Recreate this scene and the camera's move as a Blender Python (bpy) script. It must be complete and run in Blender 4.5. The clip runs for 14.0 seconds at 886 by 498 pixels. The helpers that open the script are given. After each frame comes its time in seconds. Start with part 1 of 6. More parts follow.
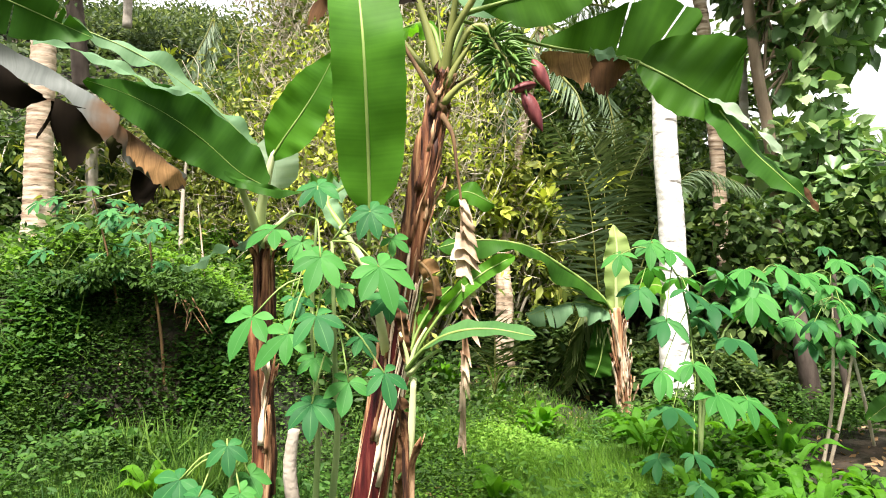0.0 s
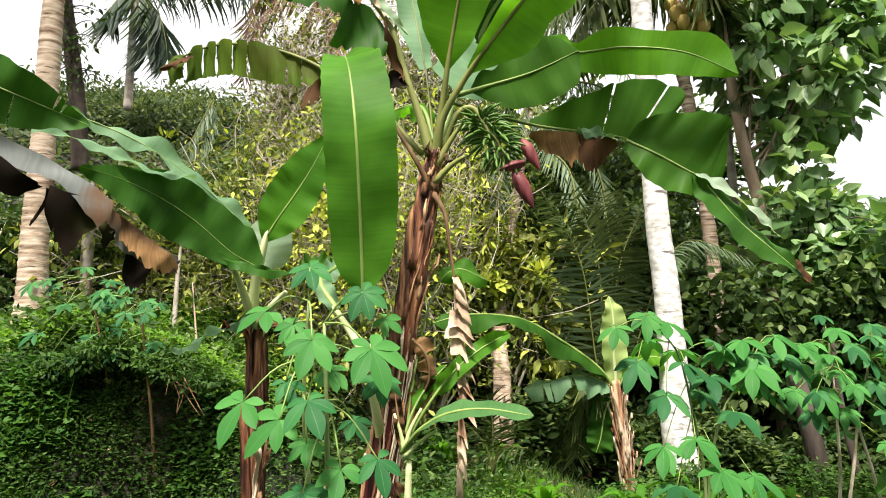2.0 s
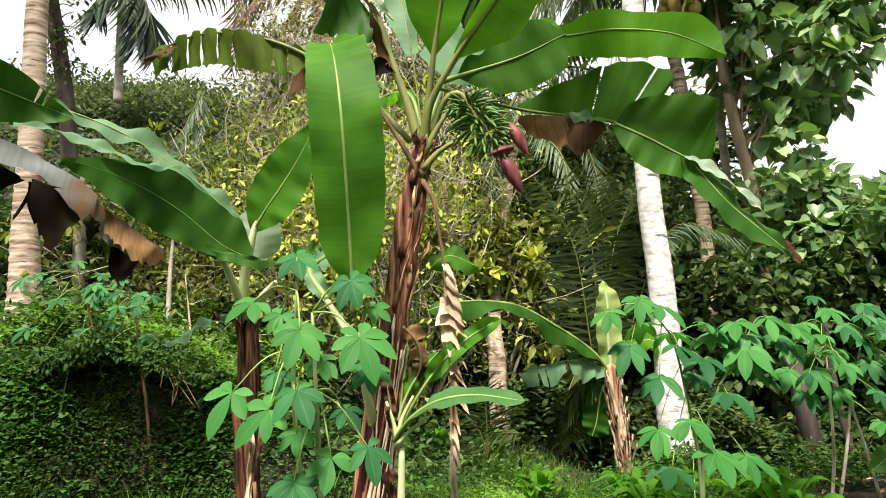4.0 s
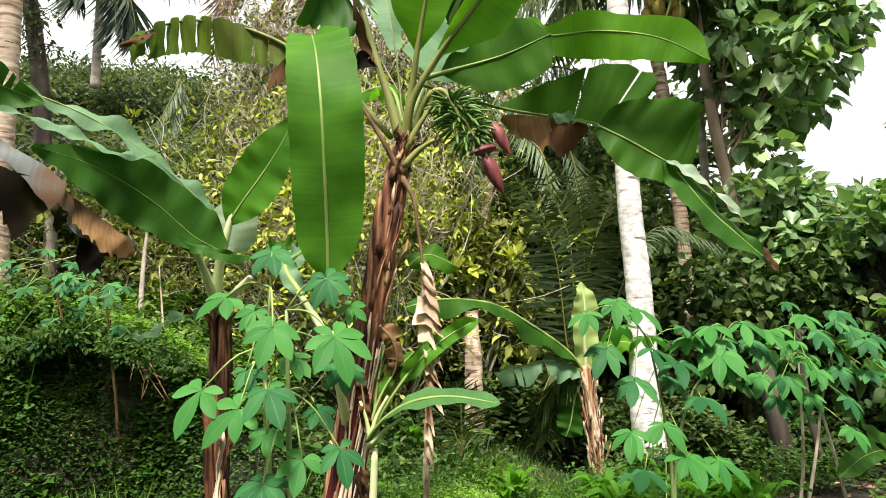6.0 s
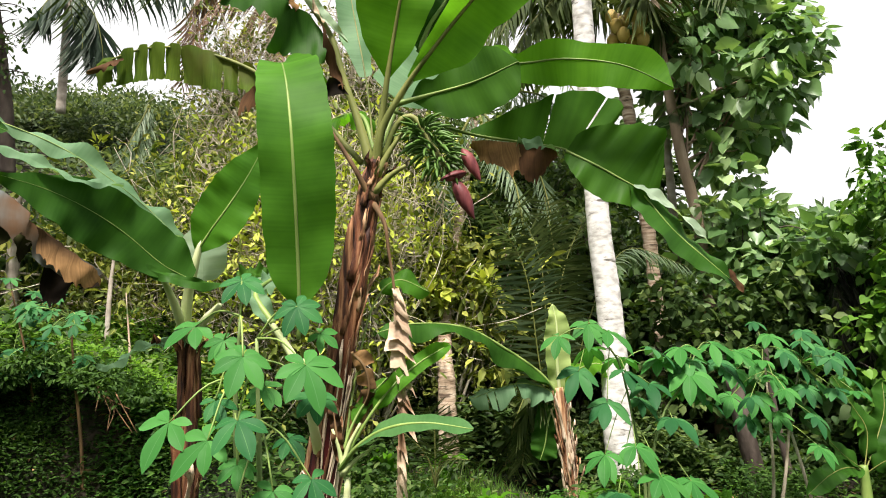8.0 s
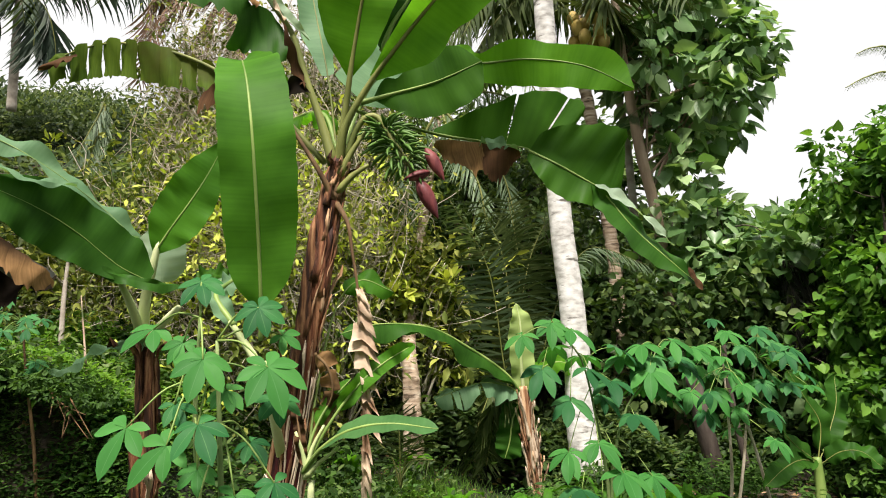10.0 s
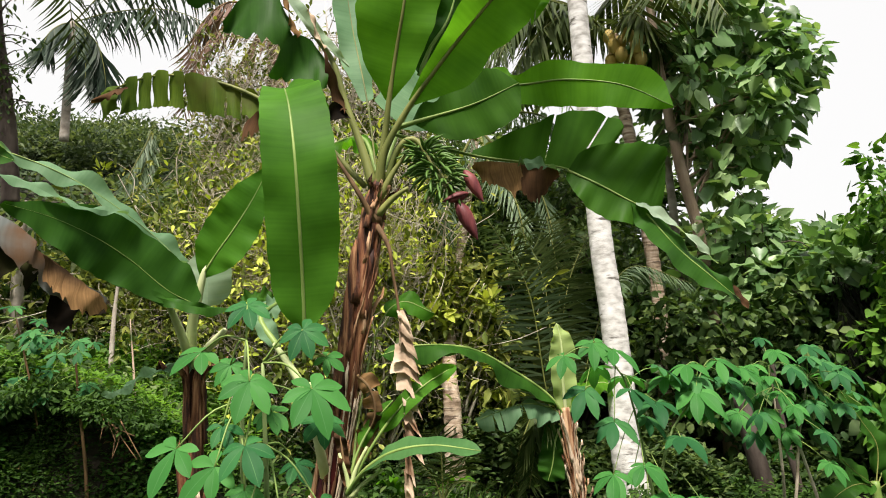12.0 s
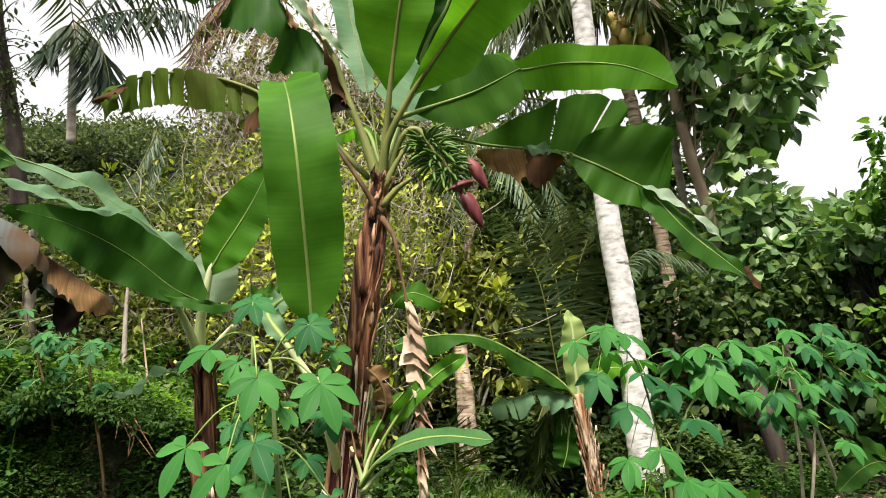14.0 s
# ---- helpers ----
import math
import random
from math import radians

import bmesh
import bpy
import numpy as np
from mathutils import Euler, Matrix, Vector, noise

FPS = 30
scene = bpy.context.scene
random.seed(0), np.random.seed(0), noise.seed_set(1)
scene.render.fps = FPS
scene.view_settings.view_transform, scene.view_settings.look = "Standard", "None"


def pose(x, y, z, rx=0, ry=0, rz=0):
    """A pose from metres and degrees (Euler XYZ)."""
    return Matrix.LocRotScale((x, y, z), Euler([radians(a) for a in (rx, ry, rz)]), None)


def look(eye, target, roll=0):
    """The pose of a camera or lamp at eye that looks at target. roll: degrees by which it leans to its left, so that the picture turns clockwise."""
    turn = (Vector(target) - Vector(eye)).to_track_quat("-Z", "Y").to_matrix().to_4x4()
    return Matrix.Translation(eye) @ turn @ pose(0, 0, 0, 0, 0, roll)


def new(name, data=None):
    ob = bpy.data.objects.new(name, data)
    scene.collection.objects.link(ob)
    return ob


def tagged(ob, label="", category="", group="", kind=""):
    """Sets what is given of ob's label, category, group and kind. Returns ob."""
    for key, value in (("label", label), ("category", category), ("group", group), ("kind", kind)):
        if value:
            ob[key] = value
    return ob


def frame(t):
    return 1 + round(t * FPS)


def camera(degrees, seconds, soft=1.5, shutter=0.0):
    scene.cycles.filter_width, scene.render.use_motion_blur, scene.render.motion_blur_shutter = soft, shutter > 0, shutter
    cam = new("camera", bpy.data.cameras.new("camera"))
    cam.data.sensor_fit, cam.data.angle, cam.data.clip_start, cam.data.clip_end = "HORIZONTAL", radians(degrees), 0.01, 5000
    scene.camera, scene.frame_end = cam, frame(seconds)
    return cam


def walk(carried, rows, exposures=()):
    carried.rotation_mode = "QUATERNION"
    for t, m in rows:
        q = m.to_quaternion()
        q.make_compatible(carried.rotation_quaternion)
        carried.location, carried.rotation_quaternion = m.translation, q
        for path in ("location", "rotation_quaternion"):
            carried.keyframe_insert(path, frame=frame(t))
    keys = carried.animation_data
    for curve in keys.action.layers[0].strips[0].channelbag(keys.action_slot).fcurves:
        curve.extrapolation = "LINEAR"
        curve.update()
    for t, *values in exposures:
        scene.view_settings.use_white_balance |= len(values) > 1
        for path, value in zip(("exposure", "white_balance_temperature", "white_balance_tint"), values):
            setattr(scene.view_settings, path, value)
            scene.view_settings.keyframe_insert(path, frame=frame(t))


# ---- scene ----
cam = camera(65.3, 14.0, soft=1.0)
PATH = [
    (0, (-0.024, -0.004, 1.577), (0.059, 1.994, 1.614), 0.2),
    (0.5, (-0.022, 0.017, 1.582), (0.016, 2.016, 1.621), -0.6),
    (1, (-0.014, 0.012, 1.589), (0.012, 2.009, 1.699), -1.6),
    (1.5, (-0.009, 0.008, 1.596), (0.046, 1.999, 1.777), -1.4),
    (2, (-0.012, -0.002, 1.601), (0.082, 1.981, 1.845), -0.8),
    (2.5, (-0.014, -0.016, 1.594), (0.058, 1.967, 1.842), -2.2),
    (3, (0.0, 0.0, 1.6), (0.07, 1.987, 1.815), -1.8),
    (3.2, (0.003, 0.003, 1.599), (0.078, 1.988, 1.826), -1.8),
    (5.3, (0.028, 0.024, 1.6), (0.179, 2.011, 1.77), -1.5),
    (5.5, (0.028, 0.036, 1.605), (0.179, 2.023, 1.781), -1.2),
    (6, (0.018, 0.038, 1.613), (0.183, 2.021, 1.809), -0.6),
    (6.5, (0.018, 0.033, 1.613), (0.209, 2.012, 1.834), -1.5),
    (7, (0.018, 0.029, 1.617), (0.23, 2.001, 1.876), -1.1),
    (9.3, (0.025, 0.035, 1.622), (0.331, 1.996, 1.879), -2.6),
    (9.5, (0.025, 0.036, 1.622), (0.347, 1.993, 1.879), -2.5),
    (10, (0.022, 0.037, 1.62), (0.37, 1.99, 1.878), -2.1),
    (10.5, (0.021, 0.038, 1.622), (0.361, 1.988, 1.904), -2.1),
    (11, (0.023, 0.039, 1.624), (0.345, 1.988, 1.932), -2.6),
    (11.5, (0.019, 0.031, 1.621), (0.308, 1.985, 1.938), -2.5),
    (12, (0.014, 0.024, 1.622), (0.253, 1.983, 1.942), -2.4),
    (12.5, (0.017, 0.026, 1.625), (0.25, 1.988, 1.938), -2.3),
    (13, (0.02, 0.032, 1.623), (0.258, 2.0, 1.89), -3.0),
    (13.5, (0.026, 0.038, 1.624), (0.257, 2.004, 1.909), -3.5),
    (14, (0.03, 0.045, 1.624), (0.241, 2.012, 1.917), -4.1),
]
EXPOSURES = [(0.0, 1.75), (0.8, 1.72), (1.5, 1.48), (3.0, 1.22), (6.5, 1.25), (9.5, 0.97), (11.0, 0.90), (12.0, 0.86), (14.0, 0.95)]
walk(cam, [(t, look(eye, target, roll)) for t, eye, target, roll in PATH], EXPOSURES)

# ---- light: bright overcast sky, weak wide sun ----
world = bpy.data.worlds.new("world")
scene.world = world
world.use_nodes = True
wn, wl = world.node_tree.nodes, world.node_tree.links
sky = wn.new("ShaderNodeTexSky")
sky.sky_type = "NISHITA"
sky.sun_disc = False
sky.sun_elevation, sky.sun_rotation = radians(64), radians(190)
sky.dust_density, sky.air_density = 4.0, 1.0
cloud = wn.new("ShaderNodeMix")
cloud.data_type = "RGBA"
cloud.inputs[0].default_value = 0.86
cloud.inputs[7].default_value = (13.4, 13.2, 13.0, 1)
wl.new(sky.outputs[0], cloud.inputs[6])
wl.new(cloud.outputs[2], wn["Background"].inputs[0])
wn["Background"].inputs[1].default_value = 0.046
sun_data = bpy.data.lights.new("sun", "SUN")
sun_data.energy, sun_data.angle, sun_data.color = 5.1, radians(12), (1.0, 0.915, 0.84)
sun = new("sun", sun_data)
sun.matrix_world = look((-1.5, -5.5, 20), (0.5, 4, 0))

rng = np.random.default_rng(7)
V = Vector


# ---- materials ----
def nodes_of(name):
    m = bpy.data.materials.new(name)
    m.use_nodes = True
    return m, m.node_tree.nodes, m.node_tree.links, m.node_tree.nodes["Principled BSDF"]


def ramp_node(n, stops):
    r = n.new("ShaderNodeValToRGB")
    e = r.color_ramp.elements
    while len(e) < len(stops):
        e.new(0.5)
    for el, (p, c) in zip(e, stops):
        el.position, el.color = p, (*c, 1)
    return r


def noise_node(n, l, scale, detail=4.0, coords=None, stretch=None):
    t = n.new("ShaderNodeTexNoise")
    t.inputs["Scale"].default_value, t.inputs["Detail"].default_value = scale, detail
    src = coords
    if src is None:
        src = n.new("ShaderNodeTexCoord").outputs["Object"]
    if stretch:
        mp = n.new("ShaderNodeMapping")
        mp.inputs["Scale"].default_value = stretch
        l.new(src, mp.inputs[0])
        src = mp.outputs[0]
    l.new(src, t.inputs["Vector"])
    return t


def bump_to(n, l, height, bsdf, strength=0.3, dist=0.01):
    b = n.new("ShaderNodeBump")
    b.inputs["Strength"].default_value, b.inputs["Distance"].default_value = strength, dist
    l.new(height, b.inputs["Height"])
    l.new(b.outputs[0], bsdf.inputs["Normal"])


def thin_leaf(m, n, l, bsdf, color, share=0.4, boost=1.5):
    """Lets part of the light through a leaf."""
    tr = n.new("ShaderNodeBsdfTranslucent")
    mul = n.new("ShaderNodeMix")
    mul.data_type, mul.blend_type = "RGBA", "MULTIPLY"
    mul.inputs[0].default_value = 1.0
    mul.inputs[7].default_value = (boost, boost * 1.05, boost * 0.45, 1)
    l.new(color, mul.inputs[6])
    l.new(mul.outputs[2], tr.inputs[0])
    mix = n.new("ShaderNodeMixShader")
    mix.inputs[0].default_value = share
    l.new(bsdf.outputs[0], mix.inputs[1])
    l.new(tr.outputs[0], mix.inputs[2])
    l.new(mix.outputs[0], n["Material Output"].inputs[0])


def foliage_mat(name, dark, mid, light, share=0.35, rough=0.45, scale=1.5, boost=1.5, gloss=0.14, veined=False):
    """Small leaves: each leaf its own tone, drifting over the plant."""
    m, n, l, b = nodes_of(name)
    geo = n.new("ShaderNodeNewGeometry")
    tone = noise_node(n, l, scale, 3)
    mx = n.new("ShaderNodeMath")
    mx.operation = "MULTIPLY_ADD"
    l.new(geo.outputs["Random Per Island"], mx.inputs[0])
    mx.inputs[1].default_value = 0.62
    sub = n.new("ShaderNodeMath")
    sub.operation = "MULTIPLY_ADD"
    l.new(tone.outputs["Fac"], sub.inputs[0])
    sub.inputs[1].default_value, sub.inputs[2].default_value = 0.9, -0.26
    l.new(sub.outputs[0], mx.inputs[2])
    r = ramp_node(n, [(0.0, dark), (0.5, mid), (0.95, light)])
    l.new(mx.outputs[0], r.inputs[0])
    col = r.outputs[0]
    if veined:
        sep = n.new("ShaderNodeSeparateXYZ")
        l.new(n.new("ShaderNodeTexCoord").outputs["UV"], sep.inputs[0])
        ab = n.new("ShaderNodeMath")
        ab.operation = "ABSOLUTE"
        l.new(sep.outputs[0], ab.inputs[0])
        near = ramp_node(n, [(0.0, (1, 1, 1)), (0.06, (0, 0, 0))])
        l.new(ab.outputs[0], near.inputs[0])
        vm = n.new("ShaderNodeMix")
        vm.data_type = "RGBA"
        vm.inputs[7].default_value = (0.075, 0.20, 0.065, 1)
        l.new(near.outputs[0], vm.inputs[0])
        l.new(col, vm.inputs[6])
        col = vm.outputs[2]
    l.new(col, b.inputs["Base Color"])
    b.inputs["Roughness"].default_value = rough
    b.inputs["Specular IOR Level"].default_value = gloss
    fine = noise_node(n, l, 60, 2)
    bump_to(n, l, fine.outputs["Fac"], b, 0.15, 0.004)
    thin_leaf(m, n, l, b, col, share, boost)
    return m


def blade_mat(name, dark, light, share=0.4, rough=0.5, vein=0.30, boost=1.6, spots=None):
    """Banana blade: fine cross veins along the width, yellowing blotches."""
    m, n, l, b = nodes_of(name)
    uv = n.new("ShaderNodeTexCoord").outputs["UV"]
    veins = noise_node(n, l, 1.0, 2, uv, (70, 1.2, 1))
    blot = noise_node(n, l, 5.0, 4)
    add = n.new("ShaderNodeMath")
    add.operation = "MULTIPLY_ADD"
    l.new(veins.outputs["Fac"], add.inputs[0])
    add.inputs[1].default_value = vein
    l.new(blot.outputs["Fac"], add.inputs[2])
    bands = noise_node(n, l, 1.0, 3, uv, (16, 0.8, 1))
    wide = n.new("ShaderNodeMath")
    wide.operation = "MULTIPLY_ADD"
    l.new(bands.outputs["Fac"], wide.inputs[0])
    wide.inputs[1].default_value = 0.4
    l.new(add.outputs[0], wide.inputs[2])
    r = ramp_node(n, [(0.31, dark), (0.54, light)])
    half_fac = n.new("ShaderNodeMath")
    half_fac.operation = "MULTIPLY"
    half_fac.inputs[1].default_value = 0.5
    l.new(wide.outputs[0], half_fac.inputs[0])
    l.new(half_fac.outputs[0], r.inputs[0])
    col = r.outputs[0]
    if spots:
        sp = noise_node(n, l, 3.2, 5)
        rs = ramp_node(n, [(0.52, (0, 0, 0)), (0.64, (1, 1, 1))])
        l.new(sp.outputs["Fac"], rs.inputs[0])
        mx = n.new("ShaderNodeMix")
        mx.data_type = "RGBA"
        mx.inputs[7].default_value = (*spots, 1)
        l.new(rs.outputs[0], mx.inputs[0])
        l.new(col, mx.inputs[6])
        col = mx.outputs[2]
    l.new(col, b.inputs["Base Color"])
    b.inputs["Roughness"].default_value = rough
    b.inputs["Specular IOR Level"].default_value = 0.07
    bump_to(n, l, wide.outputs[0], b, 0.32, 0.005)
    thin_leaf(m, n, l, b, col, share, boost)
    return m


def bark_mat(name, stops, scale=6.0, stretch=(1, 1, 0.25), rough=0.85, bump=0.5, patches=None, pstretch=None):
    m, n, l, b = nodes_of(name)
    a = noise_node(n, l, scale, 6, None, stretch)
    r = ramp_node(n, stops)
    l.new(a.outputs["Fac"], r.inputs[0])
    col = r.outputs[0]
    if patches:
        colr, size, lo, hi = patches
        p = noise_node(n, l, size, 5, None, pstretch)
        pr = ramp_node(n, [(lo, (0, 0, 0)), (hi, (1, 1, 1))])
        l.new(p.outputs["Fac"], pr.inputs[0])
        mx = n.new("ShaderNodeMix")
        mx.data_type = "RGBA"
        mx.inputs[7].default_value = (*colr, 1)
        l.new(pr.outputs[0], mx.inputs[0])
        l.new(col, mx.inputs[6])
        col = mx.outputs[2]
    l.new(col, b.inputs["Base Color"])
    b.inputs["Roughness"].default_value = rough
    b.inputs["Specular IOR Level"].default_value = 0.22
    fine = noise_node(n, l, scale * 7, 4, None, stretch)
    bump_to(n, l, fine.outputs["Fac"], b, bump, 0.012)
    return m


M = {}
# bright, underside and dark blades: one green with light and shade mixed in
M["banana"] = blade_mat("banana_blade", (0.037, 0.116, 0.010), (0.076, 0.212, 0.020), 0.38)
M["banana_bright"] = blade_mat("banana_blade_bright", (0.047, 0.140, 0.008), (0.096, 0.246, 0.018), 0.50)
M["banana_white"] = blade_mat("banana_blade_whitish", (0.20, 0.29, 0.19), (0.34, 0.43, 0.31), 0.3)
M["banana_under_shaded"] = blade_mat("banana_blade_under_shaded", (0.021, 0.068, 0.006), (0.046, 0.124, 0.012), 0.24)
M["banana_pale"] = blade_mat("banana_blade_pale", (0.075, 0.155, 0.075), (0.150, 0.255, 0.140), 0.3)
M["banana_lime"] = blade_mat("banana_blade_lime", (0.28, 0.39, 0.12), (0.37, 0.47, 0.17), 0.4)
M["banana_shaded_dark"] = blade_mat("banana_blade_shaded_dark", (0.013, 0.046, 0.005), (0.030, 0.092, 0.010), 0.16)
M["banana_teal"] = blade_mat("banana_blade_dull", (0.040, 0.110, 0.032), (0.075, 0.175, 0.055), 0.3)
M["banana_old"] = blade_mat("banana_blade_old", (0.032, 0.066, 0.007), (0.085, 0.135, 0.015), 0.30, 0.6, 0.5, 1.4, (0.060, 0.075, 0.012))
M["banana_burnt"] = blade_mat("banana_blade_burnt", (0.004, 0.003, 0.002), (0.016, 0.011, 0.006), 0.06, 0.9, 0.16, 1.2, (0.022, 0.024, 0.006))
M["banana_grey"] = blade_mat("banana_blade_grey", (0.065, 0.076, 0.070), (0.155, 0.168, 0.158), 0.08, 0.7, 0.5, 1.2, (0.115, 0.062, 0.030))
M["banana_dry"] = blade_mat("banana_blade_dry", (0.20, 0.125, 0.075), (0.56, 0.44, 0.32), 0.12, 0.85, 0.55, 1.2, (0.16, 0.095, 0.055))
M["banana_tan"] = blade_mat("banana_blade_tan", (0.040, 0.021, 0.009), (0.30, 0.175, 0.075), 0.16, 0.85, 0.5, 1.2, (0.035, 0.022, 0.012))
M["banana_brown"] = blade_mat("banana_blade_brown", (0.030, 0.016, 0.009), (0.10, 0.052, 0.024), 0.15, 0.85, 0.45, 1.2, (0.022, 0.014, 0.009))
M["midrib"] = bark_mat("midrib_green", [(0.35, (0.10, 0.17, 0.035)), (0.65, (0.24, 0.33, 0.09))], 8, (1, 1, 0.3), 0.45, 0.1)
M["midrib_pale"] = bark_mat("midrib_pale", [(0.35, (0.34, 0.42, 0.16)), (0.65, (0.56, 0.60, 0.34))], 8, (1, 1, 0.3), 0.45, 0.1)
M["petiole_brown"] = bark_mat("petiole_brown", [(0.35, (0.07, 0.038, 0.018)), (0.65, (0.24, 0.15, 0.07))], 12, (1, 1, 0.2), 0.75, 0.3)
M["stem"] = bark_mat("pseudostem", [(0.41, (0.028, 0.011, 0.007)), (0.52, (0.15, 0.054, 0.026)), (0.66, (0.36, 0.175, 0.085))], 18, (1.8, 1.8, 0.10), 0.6, 0.8)
M["stem_red"] = bark_mat("pseudostem_red", [(0.4, (0.022, 0.005, 0.006)), (0.55, (0.075, 0.012, 0.012)), (0.68, (0.22, 0.07, 0.045))], 14, (2, 2, 0.1), 0.42, 0.4)
M["sheath"] = bark_mat("dry_sheath", [(0.38, (0.10, 0.042, 0.02)), (0.5, (0.30, 0.155, 0.078)), (0.66, (0.58, 0.40, 0.245))], 16, (2, 2, 0.12), 0.85, 0.5)
M["sheath_dark"] = bark_mat("old_sheath", [(0.41, (0.030, 0.013, 0.008)), (0.53, (0.16, 0.068, 0.032)), (0.67, (0.39, 0.21, 0.105))], 20, (2.2, 2.2, 0.12), 0.85, 0.8)
M["petiole_olive"] = bark_mat("petiole_olive", [(0.35, (0.085, 0.105, 0.025)), (0.65, (0.21, 0.22, 0.065))], 9, (1, 1, 0.25), 0.5, 0.15)
M["frond_far"] = foliage_mat("far_palm_leaflet", (0.012, 0.024, 0.015), (0.028, 0.048, 0.030), (0.06, 0.085, 0.05), 0.2, 0.45)
M["cream"] = bark_mat("cream_sheath", [(0.3, (0.45, 0.32, 0.22)), (0.7, (0.75, 0.64, 0.48))], 12, (2, 2, 0.12), 0.7, 0.3)
M["bud"] = bark_mat("flower_bud", [(0.35, (0.075, 0.016, 0.020)), (0.65, (0.19, 0.052, 0.05))], 14, (2, 2, 0.4), 0.5, 0.15)
M["finger"] = bark_mat("unripe_fruit", [(0.3, (0.035, 0.085, 0.014)), (0.7, (0.10, 0.19, 0.035))], 10, (1, 1, 1), 0.45, 0.1)
M["cassava"] = foliage_mat("cassava_leaf", (0.011, 0.062, 0.019), (0.023, 0.110, 0.033), (0.050, 0.180, 0.050), 0.3, 0.5, 2.0, 1.3, 0.08, True)
# young leaves; on the right-hand plants this lighter green stands for sunlight
M["cassava_young_lit"] = foliage_mat("cassava_young_lit_leaf", (0.025, 0.115, 0.025), (0.049, 0.182, 0.038), (0.086, 0.262, 0.062), 0.34, 0.5, 2.0, 1.3, 0.08, True)
M["cassava_far"] = foliage_mat("cassava_leaf_bluish", (0.011, 0.058, 0.020), (0.029, 0.118, 0.038), (0.075, 0.215, 0.066), 0.3, 0.5, 2.0, 1.3, 0.08)
M["cassava_stem"] = bark_mat("cassava_stem", [(0.3, (0.10, 0.17, 0.05)), (0.7, (0.24, 0.30, 0.12))], 10, (1, 1, 0.3), 0.6, 0.2)
M["cassava_wood"] = bark_mat("cassava_wood", [(0.3, (0.20, 0.16, 0.11)), (0.7, (0.48, 0.42, 0.33))], 16, (1, 1, 0.6), 0.85, 0.4)
M["palm_white"] = bark_mat("pale_palm_bark", [(0.30, (0.36, 0.34, 0.31)), (0.48, (0.62, 0.60, 0.57)), (0.7, (0.82, 0.80, 0.78))], 9, (1, 1, 2.2), 0.85, 0.5, ((0.13, 0.12, 0.10), 5.0, 0.60, 0.66), (0.8, 0.8, 3.0))
M["palm_ring"] = bark_mat("ringed_palm_bark", [(0.32, (0.17, 0.11, 0.07)), (0.48, (0.42, 0.32, 0.23)), (0.7, (0.64, 0.54, 0.43))], 7, (0.7, 0.7, 4.5), 0.85, 0.5, ((0.12, 0.085, 0.06), 6.0, 0.62, 0.68), (0.8, 0.8, 4.0))
M["palm_grey"] = bark_mat("grey_palm_bark", [(0.25, (0.16, 0.14, 0.11)), (0.5, (0.32, 0.28, 0.23)), (0.8, (0.50, 0.46, 0.40))], 6, (1, 1, 1.2), 0.9, 0.5)
M["bark"] = bark_mat("tree_bark", [(0.25, (0.13, 0.09, 0.06)), (0.5, (0.27, 0.20, 0.14)), (0.8, (0.42, 0.34, 0.26))], 7, (1, 1, 0.3), 0.9, 0.6, ((0.05, 0.07, 0.03), 4.0, 0.58, 0.7))
M["bark_dark"] = bark_mat("dark_bark", [(0.25, (0.03, 0.022, 0.018)), (0.5, (0.07, 0.055, 0.045)), (0.8, (0.14, 0.115, 0.095))], 7, (1, 1, 0.3), 0.9, 0.6)
M["twig"] = bark_mat("pale_twig", [(0.25, (0.27, 0.22, 0.16)), (0.7, (0.62, 0.56, 0.46))], 9, (1, 1, 0.4), 0.9, 0.3)
M["frond"] = foliage_mat("palm_leaflet", (0.026, 0.043, 0.012), (0.058, 0.086, 0.025), (0.117, 0.141, 0.049), 0.25, 0.42)
M["frond_grey"] = foliage_mat("palm_leaflet_greyish", (0.06, 0.10, 0.055), (0.14, 0.20, 0.115), (0.25, 0.33, 0.20), 0.25, 0.4)
M["frond_dull"] = foliage_mat("palm_leaflet_dull", (0.040, 0.070, 0.034), (0.095, 0.140, 0.072), (0.19, 0.25, 0.14), 0.25, 0.4)
M["frond_withered"] = foliage_mat("palm_leaflet_withered", (0.016, 0.018, 0.013), (0.042, 0.045, 0.034), (0.115, 0.115, 0.092), 0.15, 0.8)
M["frond_dry"] = foliage_mat("palm_leaflet_dry", (0.08, 0.05, 0.035), (0.17, 0.11, 0.085), (0.28, 0.20, 0.16), 0.2, 0.85)
M["coconut"] = bark_mat("coconut_husk", [(0.3, (0.40, 0.28, 0.06)), (0.7, (0.62, 0.46, 0.16))], 6, (1, 1, 1), 0.45, 0.1)
M["shrub"] = foliage_mat("shrub_leaf", (0.020, 0.036, 0.007), (0.110, 0.145, 0.028), (0.42, 0.43, 0.095), 0.22, 0.5, 0.9)
M["shrub_yellow"] = foliage_mat("shrub_leaf_yellow", (0.13, 0.19, 0.022), (0.33, 0.40, 0.05), (0.62, 0.64, 0.13), 0.28, 0.45, 0.9)
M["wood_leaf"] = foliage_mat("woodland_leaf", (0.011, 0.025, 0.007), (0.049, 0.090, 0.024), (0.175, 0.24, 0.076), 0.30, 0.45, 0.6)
# pale grey-green stop paints the glossy sheen into some leaves
M["big_leaf"] = foliage_mat("broad_tree_leaf", (0.022, 0.058, 0.014), (0.105, 0.200, 0.068), (0.33, 0.45, 0.21), 0.28, 0.36, 0.8, 1.5, 0.28)
